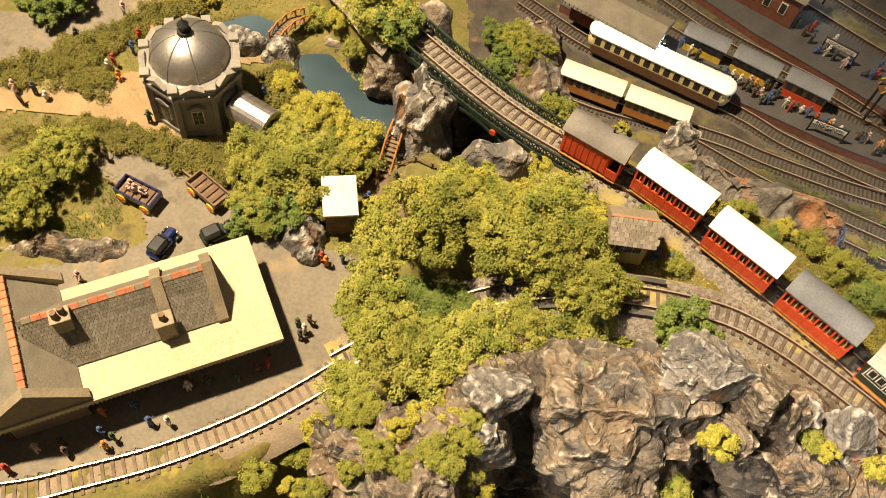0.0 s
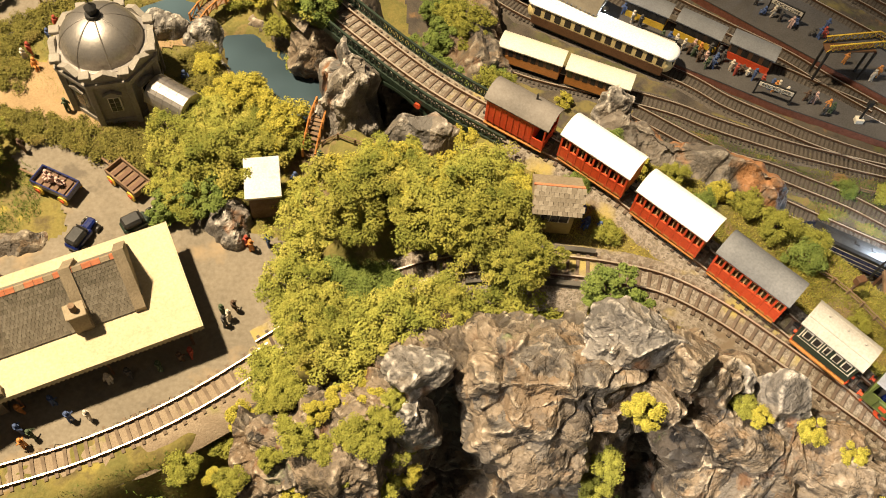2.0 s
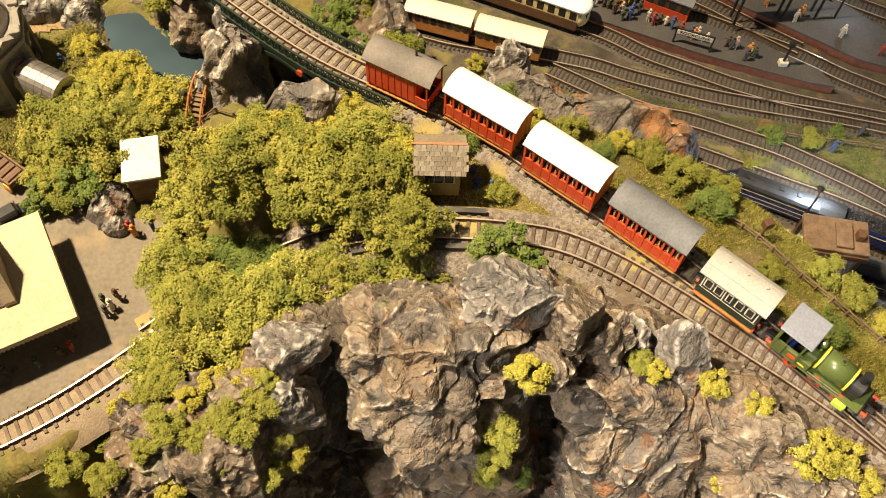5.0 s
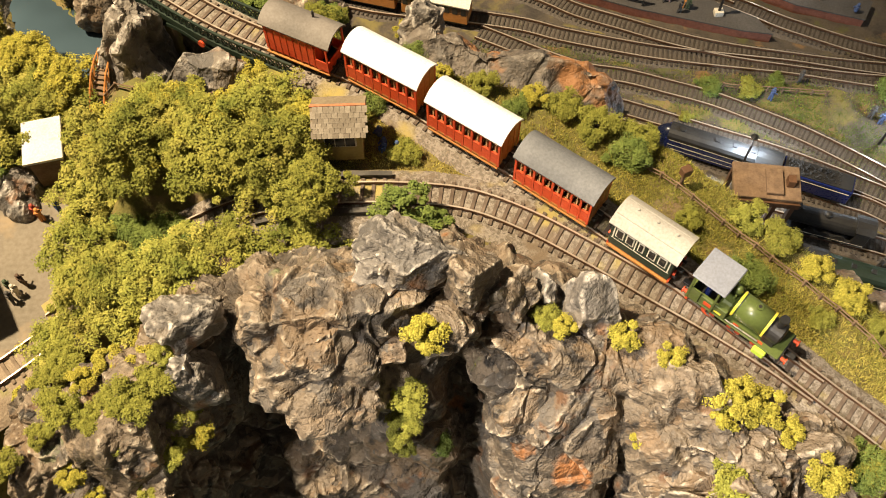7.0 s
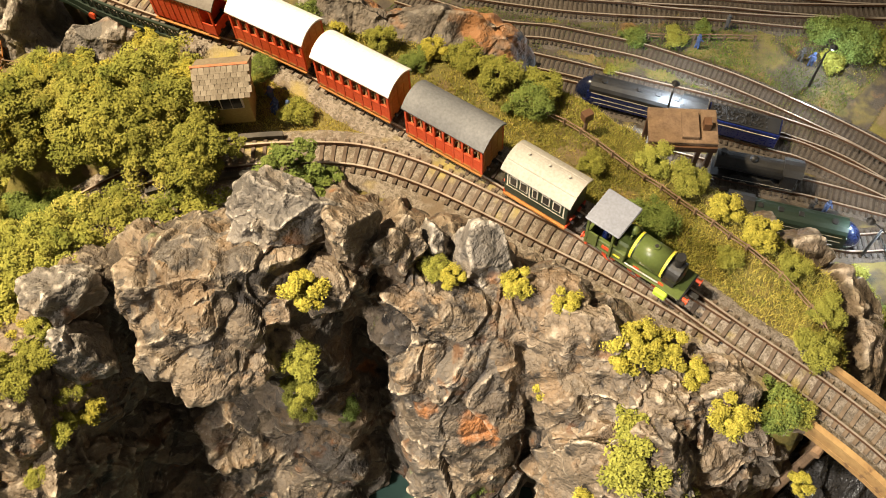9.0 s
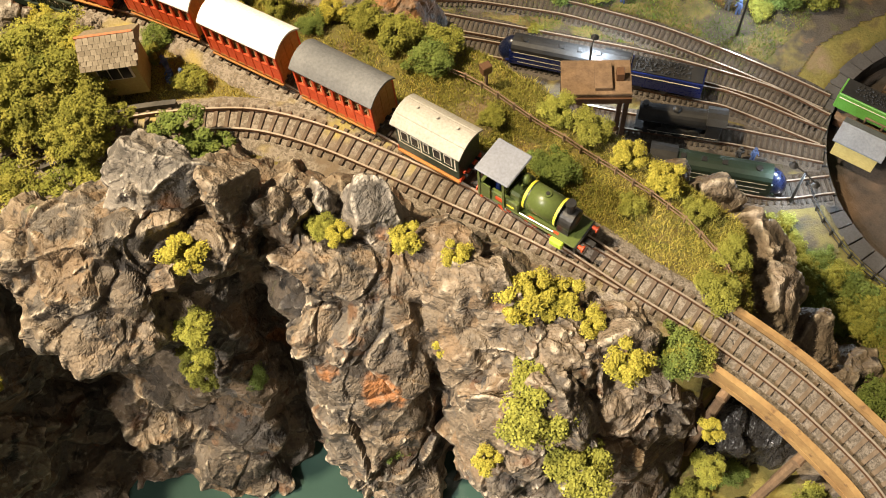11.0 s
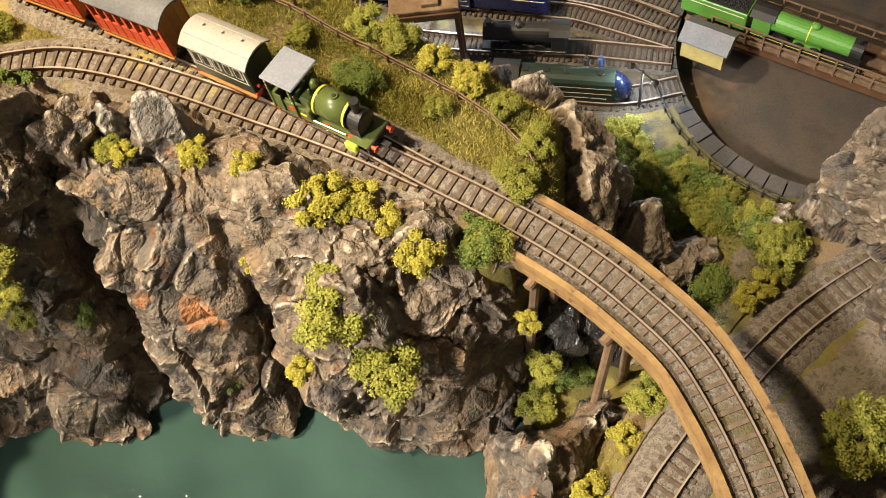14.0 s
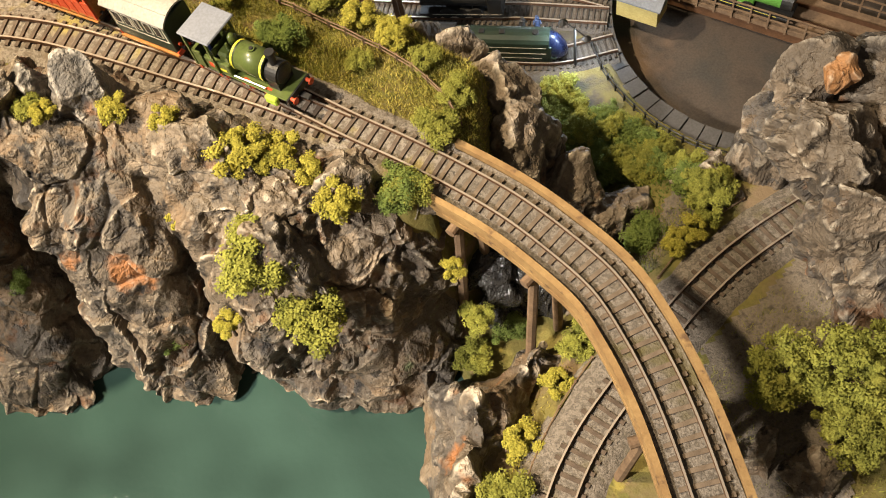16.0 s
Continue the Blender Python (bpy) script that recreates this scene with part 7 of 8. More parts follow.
part("wall", prism(B(), ngon(0.47), "z", 0, 0.66), STONEGREY, dm)
part("plinth", prism(B(), ngon(0.49), "z", 0, 0.06), STONEGREY, dm)
part("cornice", prism(B(), ngon(0.53), "z", 0.62, 0.67), STONEGREY, dm)
part("parapet", prism(B(), ngon(0.50), "z", 0.67, 0.76), STONEGREY, dm)
part("roof_deck", prism(B(), ngon(0.46), "z", 0.755, 0.765), DOME, dm)
for i in range(8):
    q = ngon(0.485)[i]
    part("pilaster", box(B(), q[0] - 0.03, q[1] - 0.03, 0, q[0] + 0.03, q[1] + 0.03, 0.63, 0.004), STONEGREY, dm)
    part("corner_block", box(B(), q[0] - 0.05, q[1] - 0.05, 0.75, q[0] + 0.05, q[1] + 0.05, 0.80, 0.006), STONEGREY, dm)
    a = 360 / 8 * i
    m = Matrix.Rotation(radians(a), 4, "Z")
    ap = 0.485 * math.cos(radians(22.5))
    bm = box(B(), ap - 0.01, -0.06, 0.2, ap + 0.012, 0.06, 0.42)
    bm.transform(m)
    wd = part("window", bm, PALE, dm)
    for k in range(3):
        for j in range(2):
            bm = box(B(), ap + 0.012, -0.05 + j * 0.052, 0.21 + k * 0.068, ap + 0.016, -0.004 + j * 0.052, 0.27 + k * 0.068)
            bm.transform(m)
            part("pane", bm, GLASS, wd)
    bm = prism(B(), [(-0.09, 0.45), (0.09, 0.45), (0.09, 0.47), (0, 0.52), (-0.09, 0.47)], "x", ap - 0.005, ap + 0.035)
    bm.transform(m)
    part("pediment", bm, STONEGREY, dm)
    bm = prism(B(), [(-0.12, 0.76), (0.12, 0.76), (0, 0.83)], "x", ap - 0.01, ap + 0.05)
    bm.transform(m)
    part("parapet_gable", bm, STONEGREY, dm)
bm = B()
bmesh.ops.create_uvsphere(bm, u_segments=48, v_segments=24, radius=0.40, matrix=Matrix.Translation((0, 0, 0.76)) @ Matrix.Diagonal((1, 1, 0.86, 1)))
bmesh.ops.delete(bm, geom=[v for v in bm.verts if v.co.z < 0.755], context="VERTS")
dome = part("dome", bm, DOME, dm, "grey metal dome with seams", smooth=True)
for i in range(8):
    a = radians(360 / 8 * i + 10)
    pts = [(0.402 * math.cos(t) * math.cos(a), 0.402 * math.cos(t) * math.sin(a), 0.76 + 0.402 * 0.86 * math.sin(t)) for t in np.linspace(0, 1.45, 12)]
    bm = B()
    for p, q in zip(pts[:-1], pts[1:]):
        cyl(bm, p, q, 0.007, None, 5)
    part("dome_rib", bm, DOME, dome)
fin = part("lantern", cyl(B(), (0, 0, 1.08), (0, 0, 1.14), 0.075, 0.07, 14), BLACK, dm)
part("lantern_crown", cyl(B(), (0, 0, 1.14), (0, 0, 1.22), 0.045, 0.06, 10), BLACK, fin)
part("lantern_cap", cyl(B(), (0, 0, 1.22), (0, 0, 1.27), 0.06, 0.01, 10), BLACK, fin)
part("spike", cyl(B(), (0, 0, 1.26), (0, 0, 1.34), 0.008, 0.004, 6), BLACK, fin)
# barrel-roofed porch
pts = [(0.17 * math.cos(t), 0.30 + 0.17 * math.sin(t)) for t in np.linspace(0, math.pi, 13)]
pc = thing("pavilion_porch", DX + 0.12, DY - 0.04, 1.84, -30, "barrel-roofed porch of grey metal joined to the pavilion", "porch")
pc.scale = (1.18, 1.18, 1.18)
part("side_wall", prism(B(), [(-0.165, 0), (0.165, 0), (0.165, 0.30), (-0.165, 0.30)], "x", 0.42, 0.80), STONE, pc)
part("barrel_roof", prism(B(), pts, "x", 0.40, 0.84), DOME, pc)
for i in range(5):
    part("roof_seam", prism(B(), [(q[0] * 1.02, 0.30 + (q[1] - 0.30) * 1.02) for q in pts], "x", 0.42 + i * 0.095, 0.43 + i * 0.095), DOME, pc)
part("door", prism(B(), [(-0.10, 0), (0.10, 0), (0.10, 0.3), (0, 0.4), (-0.10, 0.3)], "x", 0.80, 0.845), BLACK, pc)

# ---- the platelayers' hut by the line ----
h1 = thing("line_hut", 2.37, 4.97, 2.70, -3, "small ochre line-side hut with a slate roof and sash window", "hut")
part("wall", box(B(), -0.2, -0.17, -0.1, 0.2, 0.17, 0.36), OCHRE, h1)
hr = part("roof", prism(B(), [(-0.23, 0.35), (0.23, 0.35), (0.23, 0.365), (0.0, 0.53), (-0.23, 0.365)], "x", -0.25, 0.25), STONE, h1)
ang = math.degrees(math.atan2(0.165, 0.23))
shingle = bpy.data.meshes.new("shingle")
shingle.from_pydata([(x * U, y * U, z * U) for z in (0, 0.008) for y in (0, 0.062) for x in (-0.023, 0.023)], [], [(4, 5, 7, 6), (0, 1, 5, 4), (1, 3, 7, 5), (0, 4, 6, 2)])
shingle.materials.append(SHINGLE := mat("pale_shingle", [(0.26, 0.22, 0.17), (0.44, 0.39, 0.31)], 6.0, 0.85, 0.4, per_object=0.7))
for r in range(6):
    for c in range(10):
        ob = new("shingle", shingle)
        ob.parent = hr
        k = r / 6.2
        ob.matrix_basis = at(-0.225 + c * 0.05 + (0.02 if r % 2 else 0), -0.245 + 0.23 * k, 0.358 + 0.165 * k + 0.004, RNG.normal(0, 1.5), ang - 4)
part("ridge", box(B(), -0.255, -0.012, 0.52, 0.255, 0.012, 0.54), TERRA, hr)
wf = part("window", box(B(), -0.15, -0.185, 0.14, 0.15, -0.168, 0.30), PALE, h1)
for i in range(3):
    part("pane", box(B(), -0.14 + i * 0.095, -0.19, 0.152, -0.055 + i * 0.095, -0.184, 0.288), GLASS, wf)

# ---- the white kiosk roof among the trees ----
CHALK = mat("chalky_white", [(0.50, 0.50, 0.47), (0.72, 0.71, 0.68)], 3.5, 0.8, 0.3, spots=[(5.0, 0.58, 0.68, (0.42, 0.42, 0.36))])
k1 = thing("kiosk", -0.73, 5.59, 1.70, 9, "kiosk with a flat chalk-white roof among the trees", "kiosk")
part("wall", box(B(), -0.17, -0.22, 0, 0.17, 0.22, 0.46), POST, k1)
part("roof", box(B(), -0.20, -0.27, 0.46, 0.20, 0.27, 0.50, 0.006), CHALK, k1)
part("roof_batten", box(B(), -0.2, -0.275, 0.48, 0.2, -0.262, 0.506), PALE, k1)


# ---- plank footbridges by the ponds ----
def plank_bridge(x, y, z, a, l, label, slope=0.0):
    th = thing("footbridge", x, y, z, a, label, "footbridge")
    n = int(l / 0.045)
    for i in range(n):
        u = i / (n - 1)
        zz = 0.10 * math.sin(math.pi * u) + slope * (u - 0.5)
        part("plank", box(B(), -l / 2 + i * 0.045, -0.075, zz, -l / 2 + i * 0.045 + 0.04, 0.075, zz + 0.012), POST, th)
    for sd in (-1, 1):
        for i in range(5):
            u = i / 4
            zz = 0.10 * math.sin(math.pi * u) + slope * (u - 0.5)
            part("post", box(B(), -l / 2 + l * u - 0.01, sd * 0.08 - 0.01, zz - 0.02, -l / 2 + l * u + 0.01, sd * 0.08 + 0.01, zz + 0.12), TEAK, th)
            if i < 4:
                z2 = 0.10 * math.sin(math.pi * (u + 0.25)) + slope * (u - 0.25)
                part("handrail", cyl(B(), (-l / 2 + l * u, sd * 0.08, zz + 0.11), (-l / 2 + l * (u + 0.25), sd * 0.08, z2 + 0.11), 0.010, None, 6), TEAK, th)
                part("brace", cyl(B(), (-l / 2 + l * u, sd * 0.08, zz), (-l / 2 + l * (u + 0.25), sd * 0.08, z2 + 0.11), 0.007, None, 5), TEAK, th)
    return th


plank_bridge(-1.63, 8.17, 2.0, 50, 0.6, "brown wooden footbridge with braced rails over the stream")
plank_bridge(-0.20, 6.35, 2.05, 75, 0.55, "rusty brown wooden footbridge below the pond", 0.3)


# ---- carts and cars ----
def wagon(x, y, a, colour, label, loaded=True):
    th = thing("farm_wagon", x, y, land_at(x, y) + 0.02, a, label, "wagon")
    part("floor", box(B(), -0.24, -0.11, 0.12, 0.24, 0.11, 0.135), POST, th)
    for sd in (-1, 1):
        part("side_board", box(B(), -0.24, sd * 0.115 - 0.008, 0.12, 0.24, sd * 0.115 + 0.008, 0.20), colour, th)
    for e in (-1, 1):
        part("end_board", box(B(), e * 0.24 - 0.008, -0.12, 0.12, e * 0.24 + 0.008, 0.12, 0.20), colour, th)
    for ex in (-0.16, 0.16):
        for sd in (-1, 1):
            w = part("wheel", cyl(B(), (ex, sd * 0.125, 0.07), (ex, sd * 0.14, 0.07), 0.068, None, 16), YELLOW, th)
            part("hub", cyl(B(), (ex, sd * 0.14, 0.07), (ex, sd * 0.15, 0.07), 0.03, None, 10), RED, w)
    part("shaft", box(B(), -0.5, -0.012, 0.09, -0.24, 0.012, 0.105), POST, th)
    if loaded:
        for k in range(4):
            part("seat", box(B(), -0.18 + k * 0.1, -0.10, 0.135, -0.13 + k * 0.1, 0.10, 0.16), BROWN, th)
    return th


wagon(-3.06, 5.60, -24, BLUE, "dark blue horse-drawn wagon with yellow wheels in the yard")
wagon(-2.28, 5.72, -38, POST, "orange-brown hay cart with yellow wheels")


def old_car(x, y, a, colour, label):
    th = thing("vintage_car", x, y, land_at(x, y) + 0.02, a, label, "car")
    part("body", box(B(), -0.20, -0.085, 0.05, 0.10, 0.085, 0.13, 0.02), colour, th)
    part("cabin", box(B(), -0.18, -0.08, 0.12, 0.04, 0.08, 0.21, 0.025), BLACK, th)
    part("bonnet", box(B(), 0.06, -0.05, 0.06, 0.22, 0.05, 0.14, 0.02), colour, th)
    part("windscreen", box(B(), 0.04, -0.07, 0.14, 0.05, 0.07, 0.20), GLASS, th)
    for ex in (-0.13, 0.16):
        for sd in (-1, 1):
            part("wheel", cyl(B(), (ex, sd * 0.085, 0.045), (ex, sd * 0.105, 0.045), 0.045, None, 14), BLACK, th)
    for sd in (-1, 1):
        part("headlamp", ball(B(), (0.2, sd * 0.065, 0.11), 0.018, n=8), STEEL, th)
    return th


old_car(-2.68, 5.0, 65, BLUE, "dark blue vintage model car parked behind the station")
old_car(-2.09, 5.2, 35, DKGREEN, "dark green vintage model car behind the station")


# ---- small figurines ----
CLOTH = [mat(f"cloth_{n}", [tuple(0.8 * v for v in c), c], 6.0, 0.85) for n, c in (("blue", (0.08, 0.12, 0.25)), ("brown", (0.13, 0.08, 0.05)), ("red", (0.42, 0.08, 0.05)), ("cream", (0.70, 0.62, 0.50)), ("grey", (0.09, 0.085, 0.08)), ("orange", (0.65, 0.27, 0.07)), ("green", (0.08, 0.11, 0.06)), ("pink", (0.62, 0.42, 0.36)))]


def figurine_mesh(material, seated, seed):
    """A plain little standing or seated figure, one mesh."""
    r = np.random.default_rng(seed)
    bm = B()
    h = 0.13 if not seated else 0.05
    for sd in (-1, 1):
        if seated:
            cyl(bm, (0, sd * 0.018, 0.07), (0.06, sd * 0.02, 0.07), 0.016, 0.014, 6)
            cyl(bm, (0.06, sd * 0.02, 0.075), (0.065, sd * 0.02, 0.0), 0.014, 0.012, 6)
        else:
            cyl(bm, (r.uniform(-0.02, 0.02), sd * 0.02, 0), (0, sd * 0.015, h), 0.016, 0.02, 6)
        cyl(bm, (0, sd * 0.035, h + 0.085), (r.uniform(0, 0.06), sd * 0.05, h + r.uniform(0, 0.05)), 0.012, 0.010, 5)
    cyl(bm, (0, 0, h - 0.01), (0, 0, h + 0.10), 0.03, 0.036, 8)
    ball(bm, (0, 0, h + 0.132), 0.024, n=8)
    cyl(bm, (0, 0, h + 0.148), (0, 0, h + 0.162), 0.026, 0.016, 8)
    bm.transform(Matrix.Scale(U * 0.85, 4))
    me = bpy.data.meshes.new("figurine")
    bm.to_mesh(me)
    bm.free()
    me.materials.append(material)
    return me


FIGS = [[figurine_mesh(c, s, 40 + i) for i, c in enumerate(CLOTH)] for s in (False, True)]
NAMES = ["blue", "brown", "red", "cream", "grey", "orange", "green", "pink"]


def figurine(x, y, z, k, seated=False, a=None, where="platform"):
    ob = new("figurine", FIGS[1 if seated else 0][k % 8])
    ob.matrix_basis = at(x, y, z, RNG.uniform(0, 360) if a is None else a)
    return tagged(ob, f"small painted {NAMES[k % 8]} model figure {'sitting' if seated else 'standing'} on the {where}", "figurine", f"figures on the {where}")


for i, (x, y) in enumerate([(4.07, 9.95), (4.19, 9.80), (4.99, 9.22), (5.09, 9.36), (5.3, 9.24), (5.31, 8.98), (5.64, 8.88), (5.82, 8.86), (6.17, 8.59), (6.67, 8.42), (6.95, 8.25), (6.27, 10.1), (6.4, 10.06), (6.09, 10.44), (6.64, 9.85),
                            (6.98, 9.72), (7.19, 9.85), (6.24, 10.55), (4.91, 9.3), (5.17, 9.30), (5.42, 9.2), (5.22, 8.97), (6.13, 8.63), (6.25, 8.66), (6.62, 8.45), (6.73, 8.42), (6.83, 8.2), (9.2, 7.98), (8.77, 8.25), (8.3, 8.6), (7.35, 9.2),
                            (7.42, 9.4), (5.05, 9.18), (5.36, 9.06), (5.58, 8.94), (5.75, 8.92), (6.45, 10.2), (6.5, 9.98), (7.05, 9.68), (7.15, 9.75), (7.7, 8.9), (7.8, 8.98), (4.3, 9.72), (4.62, 9.5), (4.7, 9.42), (4.8, 9.38), (5.12, 9.1), (5.24, 9.14), (5.48, 9.12), (5.9, 8.8), (6.0, 8.7), (6.35, 8.55), (6.9, 8.3), (6.18, 10.3), (6.0, 10.6), (6.75, 9.95), (6.55, 10.3)]):
    figurine(x, y, 0.47, (0, 3, 1, 7, 4, 0, 2, 3, 5, 4, 6)[i % 11], i % 4 == 3)
for i, (x, y, z) in enumerate([(-4.68, 6.71, 1.86), (-4.55, 6.87, 1.86), (-4.79, 6.87, 1.86), (-3.72, 7.4, 1.87), (-3.63, 7.22, 1.88), (-3.54, 7.63, 1.87), (-3.76, 7.3, 1.87), (-3.13, 6.62, 1.84), (-3.55, 6.08, 1.76), (-4.28, 7.79, 1.9), (-3.78, 8.23, 1.9), (-3.5, 7.84, 1.87), (-3.33, 7.9, 1.87), (-1.83, 7.1, 1.86), (-4.4, 6.8, 1.86)]):
    figurine(x, y, z, i * 3 + 1, i % 5 == 4, None, "garden path")
for i, (x, y) in enumerate([(-2.4, 2.94), (-2.22, 2.96), (-2.73, 2.75), (-3.16, 2.57), (-3.22, 2.66), (-3.45, 2.58), (-3.68, 2.36), (-2.79, 2.66), (-2.86, 2.8), (-0.96, 4.09), (-1.04, 4.15), (-0.92, 4.2), (-1.0, 4.02), (-0.51, 4.46), (-0.87, 4.98), (-0.82, 4.93), (-0.64, 5.0), (-2.09, 3.35), (-1.6, 3.5), (-1.4, 3.6), (-1.9, 3.42), (-3.49, 4.5), (-1.3, 3.66), (-2.9, 3.0), (-2.6, 3.1)]):
    figurine(x, y, land_at(x, y) + 0.02, i * 3, False, None, "station forecourt")
for i, (x, y) in enumerate([(-0.42, 5.87), (-0.36, 5.8), (-0.12, 5.92), (0.43, 5.66), (0.52, 5.64), (1.45, 5.75), (2.76, 4.93), (2.88, 4.87), (2.72, 5.05)]):
    figurine(x, y, land_at(x, y) + 0.01, i * 3 + (0 if i < 6 else 8 - 3 * i), True, None, "picnic place")
for i, (x, y) in enumerate([(8.2, 7.0), (7.75, 6.75), (8.95, 6.35), (9.05, 6.25), (7.3, 4.3), (7.5, 4.25), (8.4, 4.25), (8.55, 4.2)]):
    figurine(x, y, 0.33, 0 if i % 2 else 4, False, None, "engine yard")
for x, y in ((-3.08, 5.6), (-3.0, 5.56), (-3.14, 5.65)):
    figurine(x, y, land_at(x, y) + 0.17, 7, True, None, "blue wagon")


# ---- fences ----
def fence(points, label, h=0.11, rails=(0.05, 0.10), step=0.17, material=None, on=None):
    """Posts and rails along a line on the ground."""
    line = curve_through([(x, y, 0) for x, y in points], step)
    th = tagged(new("fence"), label, "fence")
    z = land(line[:, 0], line[:, 1]) if on is None else np.full(len(line), on)
    for i, (p, zz) in enumerate(zip(line, z)):
        part("post", box(B(), p[0] - 0.011, p[1] - 0.011, zz - 0.05, p[0] + 0.011, p[1] + 0.011, zz + h), material or POST, th)
        if i:
            q = line[i - 1]
            for r in rails:
                part("rail", cyl(B(), (q[0], q[1], z[i - 1] + r), (p[0], p[1], zz + r), 0.0075, None, 5), material or POST, th)
    return th


fence([(5.0, 4.85), (5.45, 4.5), (5.95, 3.95), (6.4, 3.45), (6.85, 2.95), (7.15, 2.45), (7.25, 2.0)], "weathered post and rail fence along the grassy bank")
fence([(-0.1, 6.05), (0.35, 5.85), (0.7, 5.72), (1.1, 5.72), (1.45, 5.95)], "rustic wooden fence round the picnic place")
fence([(7.0, 7.05), (7.4, 6.95), (8.0, 6.85), (8.5, 6.75)], "dark wooden fence in the railway yard", on=0.32)
fence([(-5.2, 7.15), (-4.6, 7.35), (-4.15, 7.6), (-3.7, 7.95), (-3.3, 8.35)], "low dark wire fence along the road", 0.07, (0.03, 0.06), 0.1, BLACK)
ring = [(TC[0] + 2.06 * math.cos(a), TC[1] + 2.06 * math.sin(a)) for a in np.linspace(radians(175), radians(245), 9)]
fence(ring, "black railing round the turntable pit", 0.14, (0.06, 0.13), 0.14, BLACK, 0.27)
fence([(8.55, 0.72), (8.9, 0.95), (9.3, 1.12), (9.55, 1.2)], "low timber edging beside the lower track", 0.04, (0.03,), 0.2)
fence([(7.75, 0.2), (7.35, -0.12), (6.95, -0.55), (6.7, -0.95)], "rough timber edging along the lower track", 0.05, (0.035,), 0.22)

# signal lamp post and a point lever beside the line
pl = thing("point_lever", 6.28, 2.13, 2.24, 40, "small black point lever beside the track", "point lever")
part("box", box(B(), -0.04, -0.03, 0, 0.04, 0.03, 0.05, 0.006), BLACK, pl)
part("weight", cyl(B(), (0.03, -0.03, 0.05), (0.03, 0.03, 0.05), 0.035, None, 12), BLACK, pl)
sg = thing("ground_signal", 7.35, 8.12, 0.47, 0, "black ground signal with a white base on the platform end", "signal")
part("post", cyl(B(), (0, 0, 0), (0, 0, 0.4), 0.02, 0.016, 8), BLACK, sg)
part("lamp_head", box(B(), -0.04, -0.03, 0.36, 0.04, 0.03, 0.46, 0.008), BLACK, sg)
part("base", box(B(), -0.06, -0.05, 0, 0.06, 0.05, 0.08, 0.006), PALE, sg)
wc = thing("signal_post", 5.62, 4.42, 2.2, 20, "rusty signal post with a square lamp on the bank", "signal")
part("post", cyl(B(), (0, 0, -0.1), (0, 0, 0.3), 0.018, None, 8), POST, wc)
part("lamp_box", box(B(), -0.05, -0.04, 0.28, 0.05, 0.04, 0.38, 0.006), BROWN, wc)


# ---- grass ----
def grass(name, outline, n, h, material, label, avoid=(), seed=1, lift=0.0):
    """Short fibres standing on the ground inside an outline."""
    r = np.random.default_rng(seed)
    o = np.asarray(outline, float)
    x, y = r.uniform(o[:, 0].min(), o[:, 0].max(), n * 3), r.uniform(o[:, 1].min(), o[:, 1].max(), n * 3)
    keep = polydist(x, y, o) < 0
    q = np.stack([x, y, 0 * x], 1)
    keep &= fbm(q * 2.2, 3, seed) + 0.25 * r.normal(size=len(x)) > -0.12
    for line, d in avoid:
        keep &= linedist(x, y, line)[0] > d + 0.06 * fbm(q * 5, 2, 3)
    x, y = x[keep][:n], y[keep][:n]
    z = land(x, y) + lift
    m = len(x)
    a = r.uniform(0, 2 * np.pi, m)
    hh = h * r.uniform(0.5, 1.3, m)
    lean = r.normal(0, 0.45, (m, 2)) * hh[:, None]
    w = 0.0028 + 0.0022 * r.random(m)
    p = np.stack([x, y, z - 0.005], 1)
    side = np.stack([np.cos(a) * w, np.sin(a) * w, 0 * a], 1)
    v = np.stack([p - side, p + side, p + np.stack([lean[:, 0], lean[:, 1], hh], 1)], 1).reshape(-1, 3)
    return tagged(sheet(name, v, np.arange(m * 3).reshape(-1, 3), material), label, "grass", kind="stuff")


G1 = mat("grass_olive", [(0.22, 0.235, 0.05), (0.38, 0.36, 0.08), (0.28, 0.315, 0.06)], 1.6, 0.9, island=0.5, spec=0.1)
G2 = mat("grass_yellow", [(0.50, 0.42, 0.09), (0.62, 0.53, 0.14)], 2.0, 0.9, island=0.5, spec=0.1)
G3 = mat("grass_green", [(0.10, 0.17, 0.03), (0.17, 0.26, 0.05)], 2.0, 0.9, island=0.5, spec=0.1)
bank = [(2.6, 5.9), (3.5, 5.1), (4.6, 4.1), (5.6, 3.15), (6.2, 2.5), (6.8, 2.0), (7.3, 1.6), (7.7, 2.5), (7.2, 3.4), (6.4, 4.2), (5.7, 5.0), (5.0, 5.5), (3.9, 6.0)]
nb = [(MAIN, 0.27), (BRANCH, 0.3)]
grass("bank_grass", bank, 130000, 0.04, G1, "olive static grass on the bank", nb, 11)
grass("bank_grass", bank, 60000, 0.042, G2, "straw-yellow static grass on the bank", nb, 12)
grass("bank_grass", [(2.2, 5.6), (2.9, 5.3), (3.6, 4.75), (4.3, 4.0), (4.2, 3.85), (3.4, 4.35), (2.6, 4.6), (2.2, 4.7)], 30000, 0.03, G2, "yellow static grass between the two tracks", [(MAIN, 0.2), (BRANCH, 0.2)], 13)
grass("verge_grass", [(3.2, 3.9), (4.2, 3.6), (5.2, 2.7), (5.9, 2.0), (6.9, 1.3), (7.1, 1.5), (6.2, 2.1), (5.3, 2.85), (4.2, 3.75), (3.4, 4.1)], 5000, 0.045, G1, "weeds along the ballast edge", [(BRANCH, 0.24), (MAIN, 0.24)], 14)
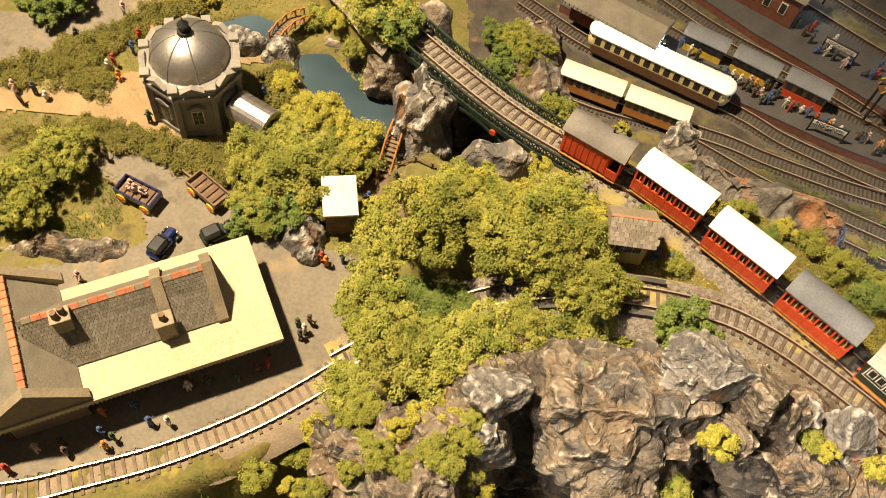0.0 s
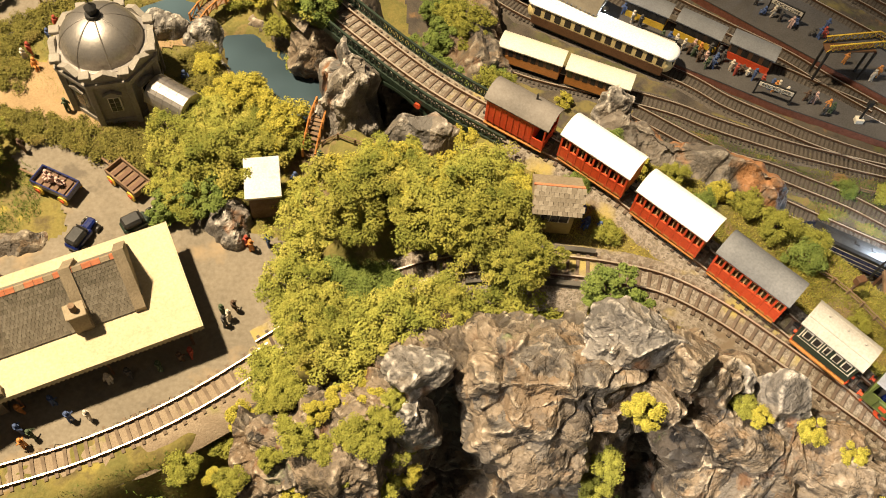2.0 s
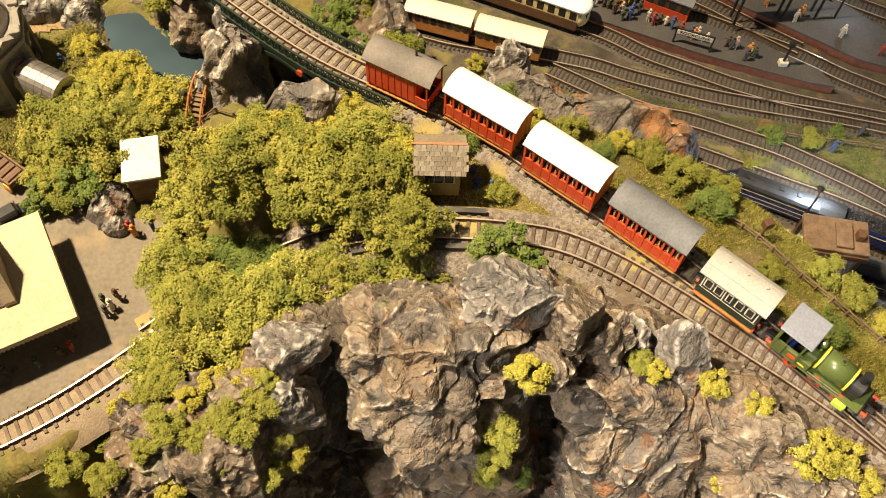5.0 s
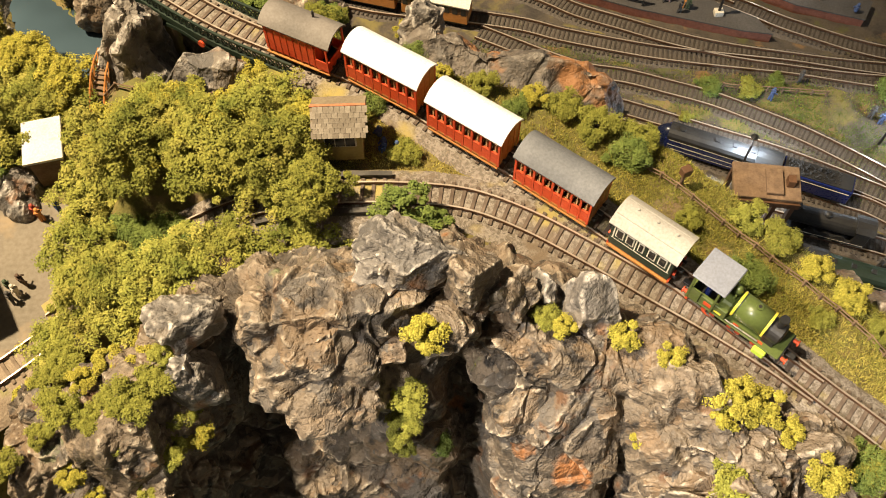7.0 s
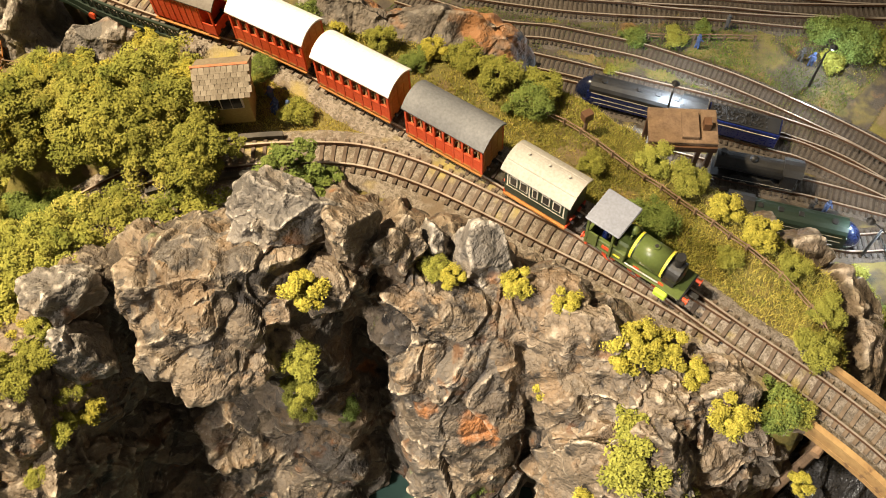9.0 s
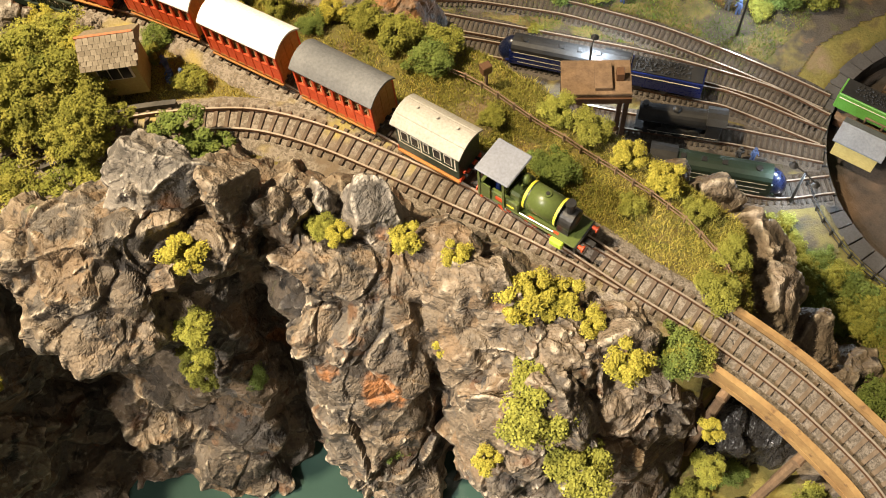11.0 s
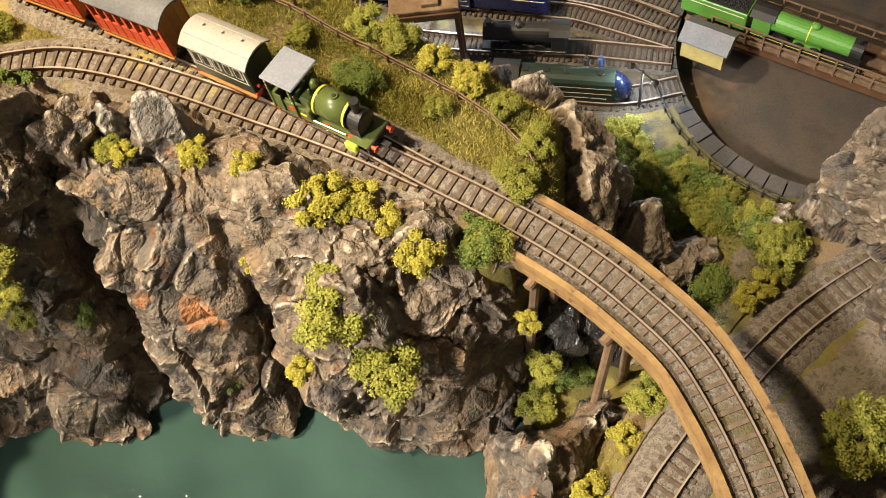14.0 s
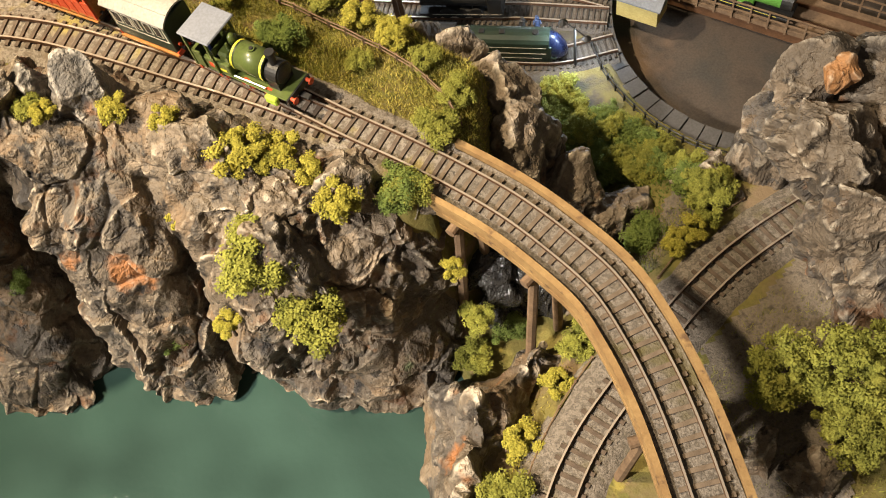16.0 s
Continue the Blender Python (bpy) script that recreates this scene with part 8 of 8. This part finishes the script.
garden = [(-6, 5.8), (-4.0, 6.25), (-2.9, 6.1), (-2.0, 6.2), (-1.2, 5.4), (-0.2, 5.0), (-0.1, 6.5), (-1.2, 8.5), (-2.0, 10.5), (-3.0, 9.0), (-4.2, 7.6), (-6, 7.1)]
grass("lawn_grass", garden, 26000, 0.05, G1, "olive garden grass round the pavilion", [([(-6, 6.6, 0), (-4.3, 6.9, 0), (-3.2, 6.6, 0), (-2.2, 6.3, 0)], 0.22), ([(-2.1, 6.6, 0), (-1.9, 7.6, 0), (-1.7, 8.0, 0)], 0.1), ([(-1.4, 7.8, 0), (-0.6, 7.0, 0)], 0.35), ([(-2.2, 8.25, 0), (-2.0, 8.3, 0)], 0.3), ([(-2.5, 6.95, 0), (-2.5, 7.0, 0)], 0.5)], 15)
grass("lawn_grass", [(-6, 4.9), (-3.6, 4.95), (-3.2, 5.3), (-3.4, 5.9), (-4.0, 6.1), (-6, 6.0)], 9000, 0.06, G3, "green grass in the station garden", (), 16)
grass("verge_grass", [(-5.5, 1.4), (-3.7, 1.75), (-2.2, 2.3), (-1.2, 2.75), (-0.3, 3.5), (-0.1, 3.0), (-0.9, 2.2), (-2.2, 1.8), (-4, 1.2)], 12000, 0.05, G3, "green weeds below the station track", [(STATION_LINE, 0.2)], 17)
grass("yard_weeds", [(3.2, 7.6), (5.2, 7.0), (7, 6.2), (8.5, 5.0), (9.3, 5.6), (10.5, 6.4), (8.5, 7.1), (6.5, 7.3), (4.5, 8.4)], 42000, 0.03, G3, "thin weeds between the yard tracks", (), 18, 0.018)
grass("yard_weeds", [(3.2, 7.6), (5.2, 7.0), (7, 6.2), (8.5, 5.0), (9.3, 5.6), (10.5, 6.4), (9.5, 7.3), (6.5, 7.6), (4.5, 8.4)], 14000, 0.028, G1, "olive weeds between the yard tracks", (), 28, 0.018)
grass("slope_grass", [(7.5, 1.6), (8.2, 0.6), (9.2, 1.2), (9.3, 2.0), (9.0, 2.6), (8.3, 3.1), (7.9, 2.6)], 9000, 0.055, G3, "green grass on the slope below the turntable", [(LOWER, 0.3)], 19)
grass("slope_grass", [(8.2, -1.8), (8.5, -0.2), (9.4, 0.3), (11, -0.5), (11, -2.5)], 9000, 0.055, G1, "olive grass beside the lower track", [(LOWER, 0.3), (MAIN, 0.3)], 20)
grass("slope_grass", [(6.2, -1.5), (6.9, -0.4), (7.6, 0.2), (7.4, 0.7), (6.6, 0.3)], 4000, 0.05, G2, "yellow weeds on the rock bank", [(LOWER, 0.2)], 21)
grass("slope_grass", [(8.22, -2.0), (8.27, -0.6), (8.45, -0.2), (8.62, -0.4), (8.5, -1.0), (8.5, -2.0)], 6000, 0.05, G2, "yellow weeds along the foot of the trestle", [(MAIN, 0.28)], 22)
grass("slope_grass", [(8.3, 0.72), (8.9, 0.98), (9.5, 1.2), (9.4, 1.55), (8.8, 1.3), (8.2, 1.0)], 7000, 0.05, G1, "olive and yellow grass above the lower track", [(LOWER, 0.26)], 23)
grass("slope_grass", [(6.3, -1.8), (6.75, -0.9), (7.2, -0.3), (7.0, -0.2), (6.5, -0.8), (6.0, -1.8)], 5000, 0.05, G2, "yellow weeds along the timber edging", [(LOWER, 0.26)], 24)
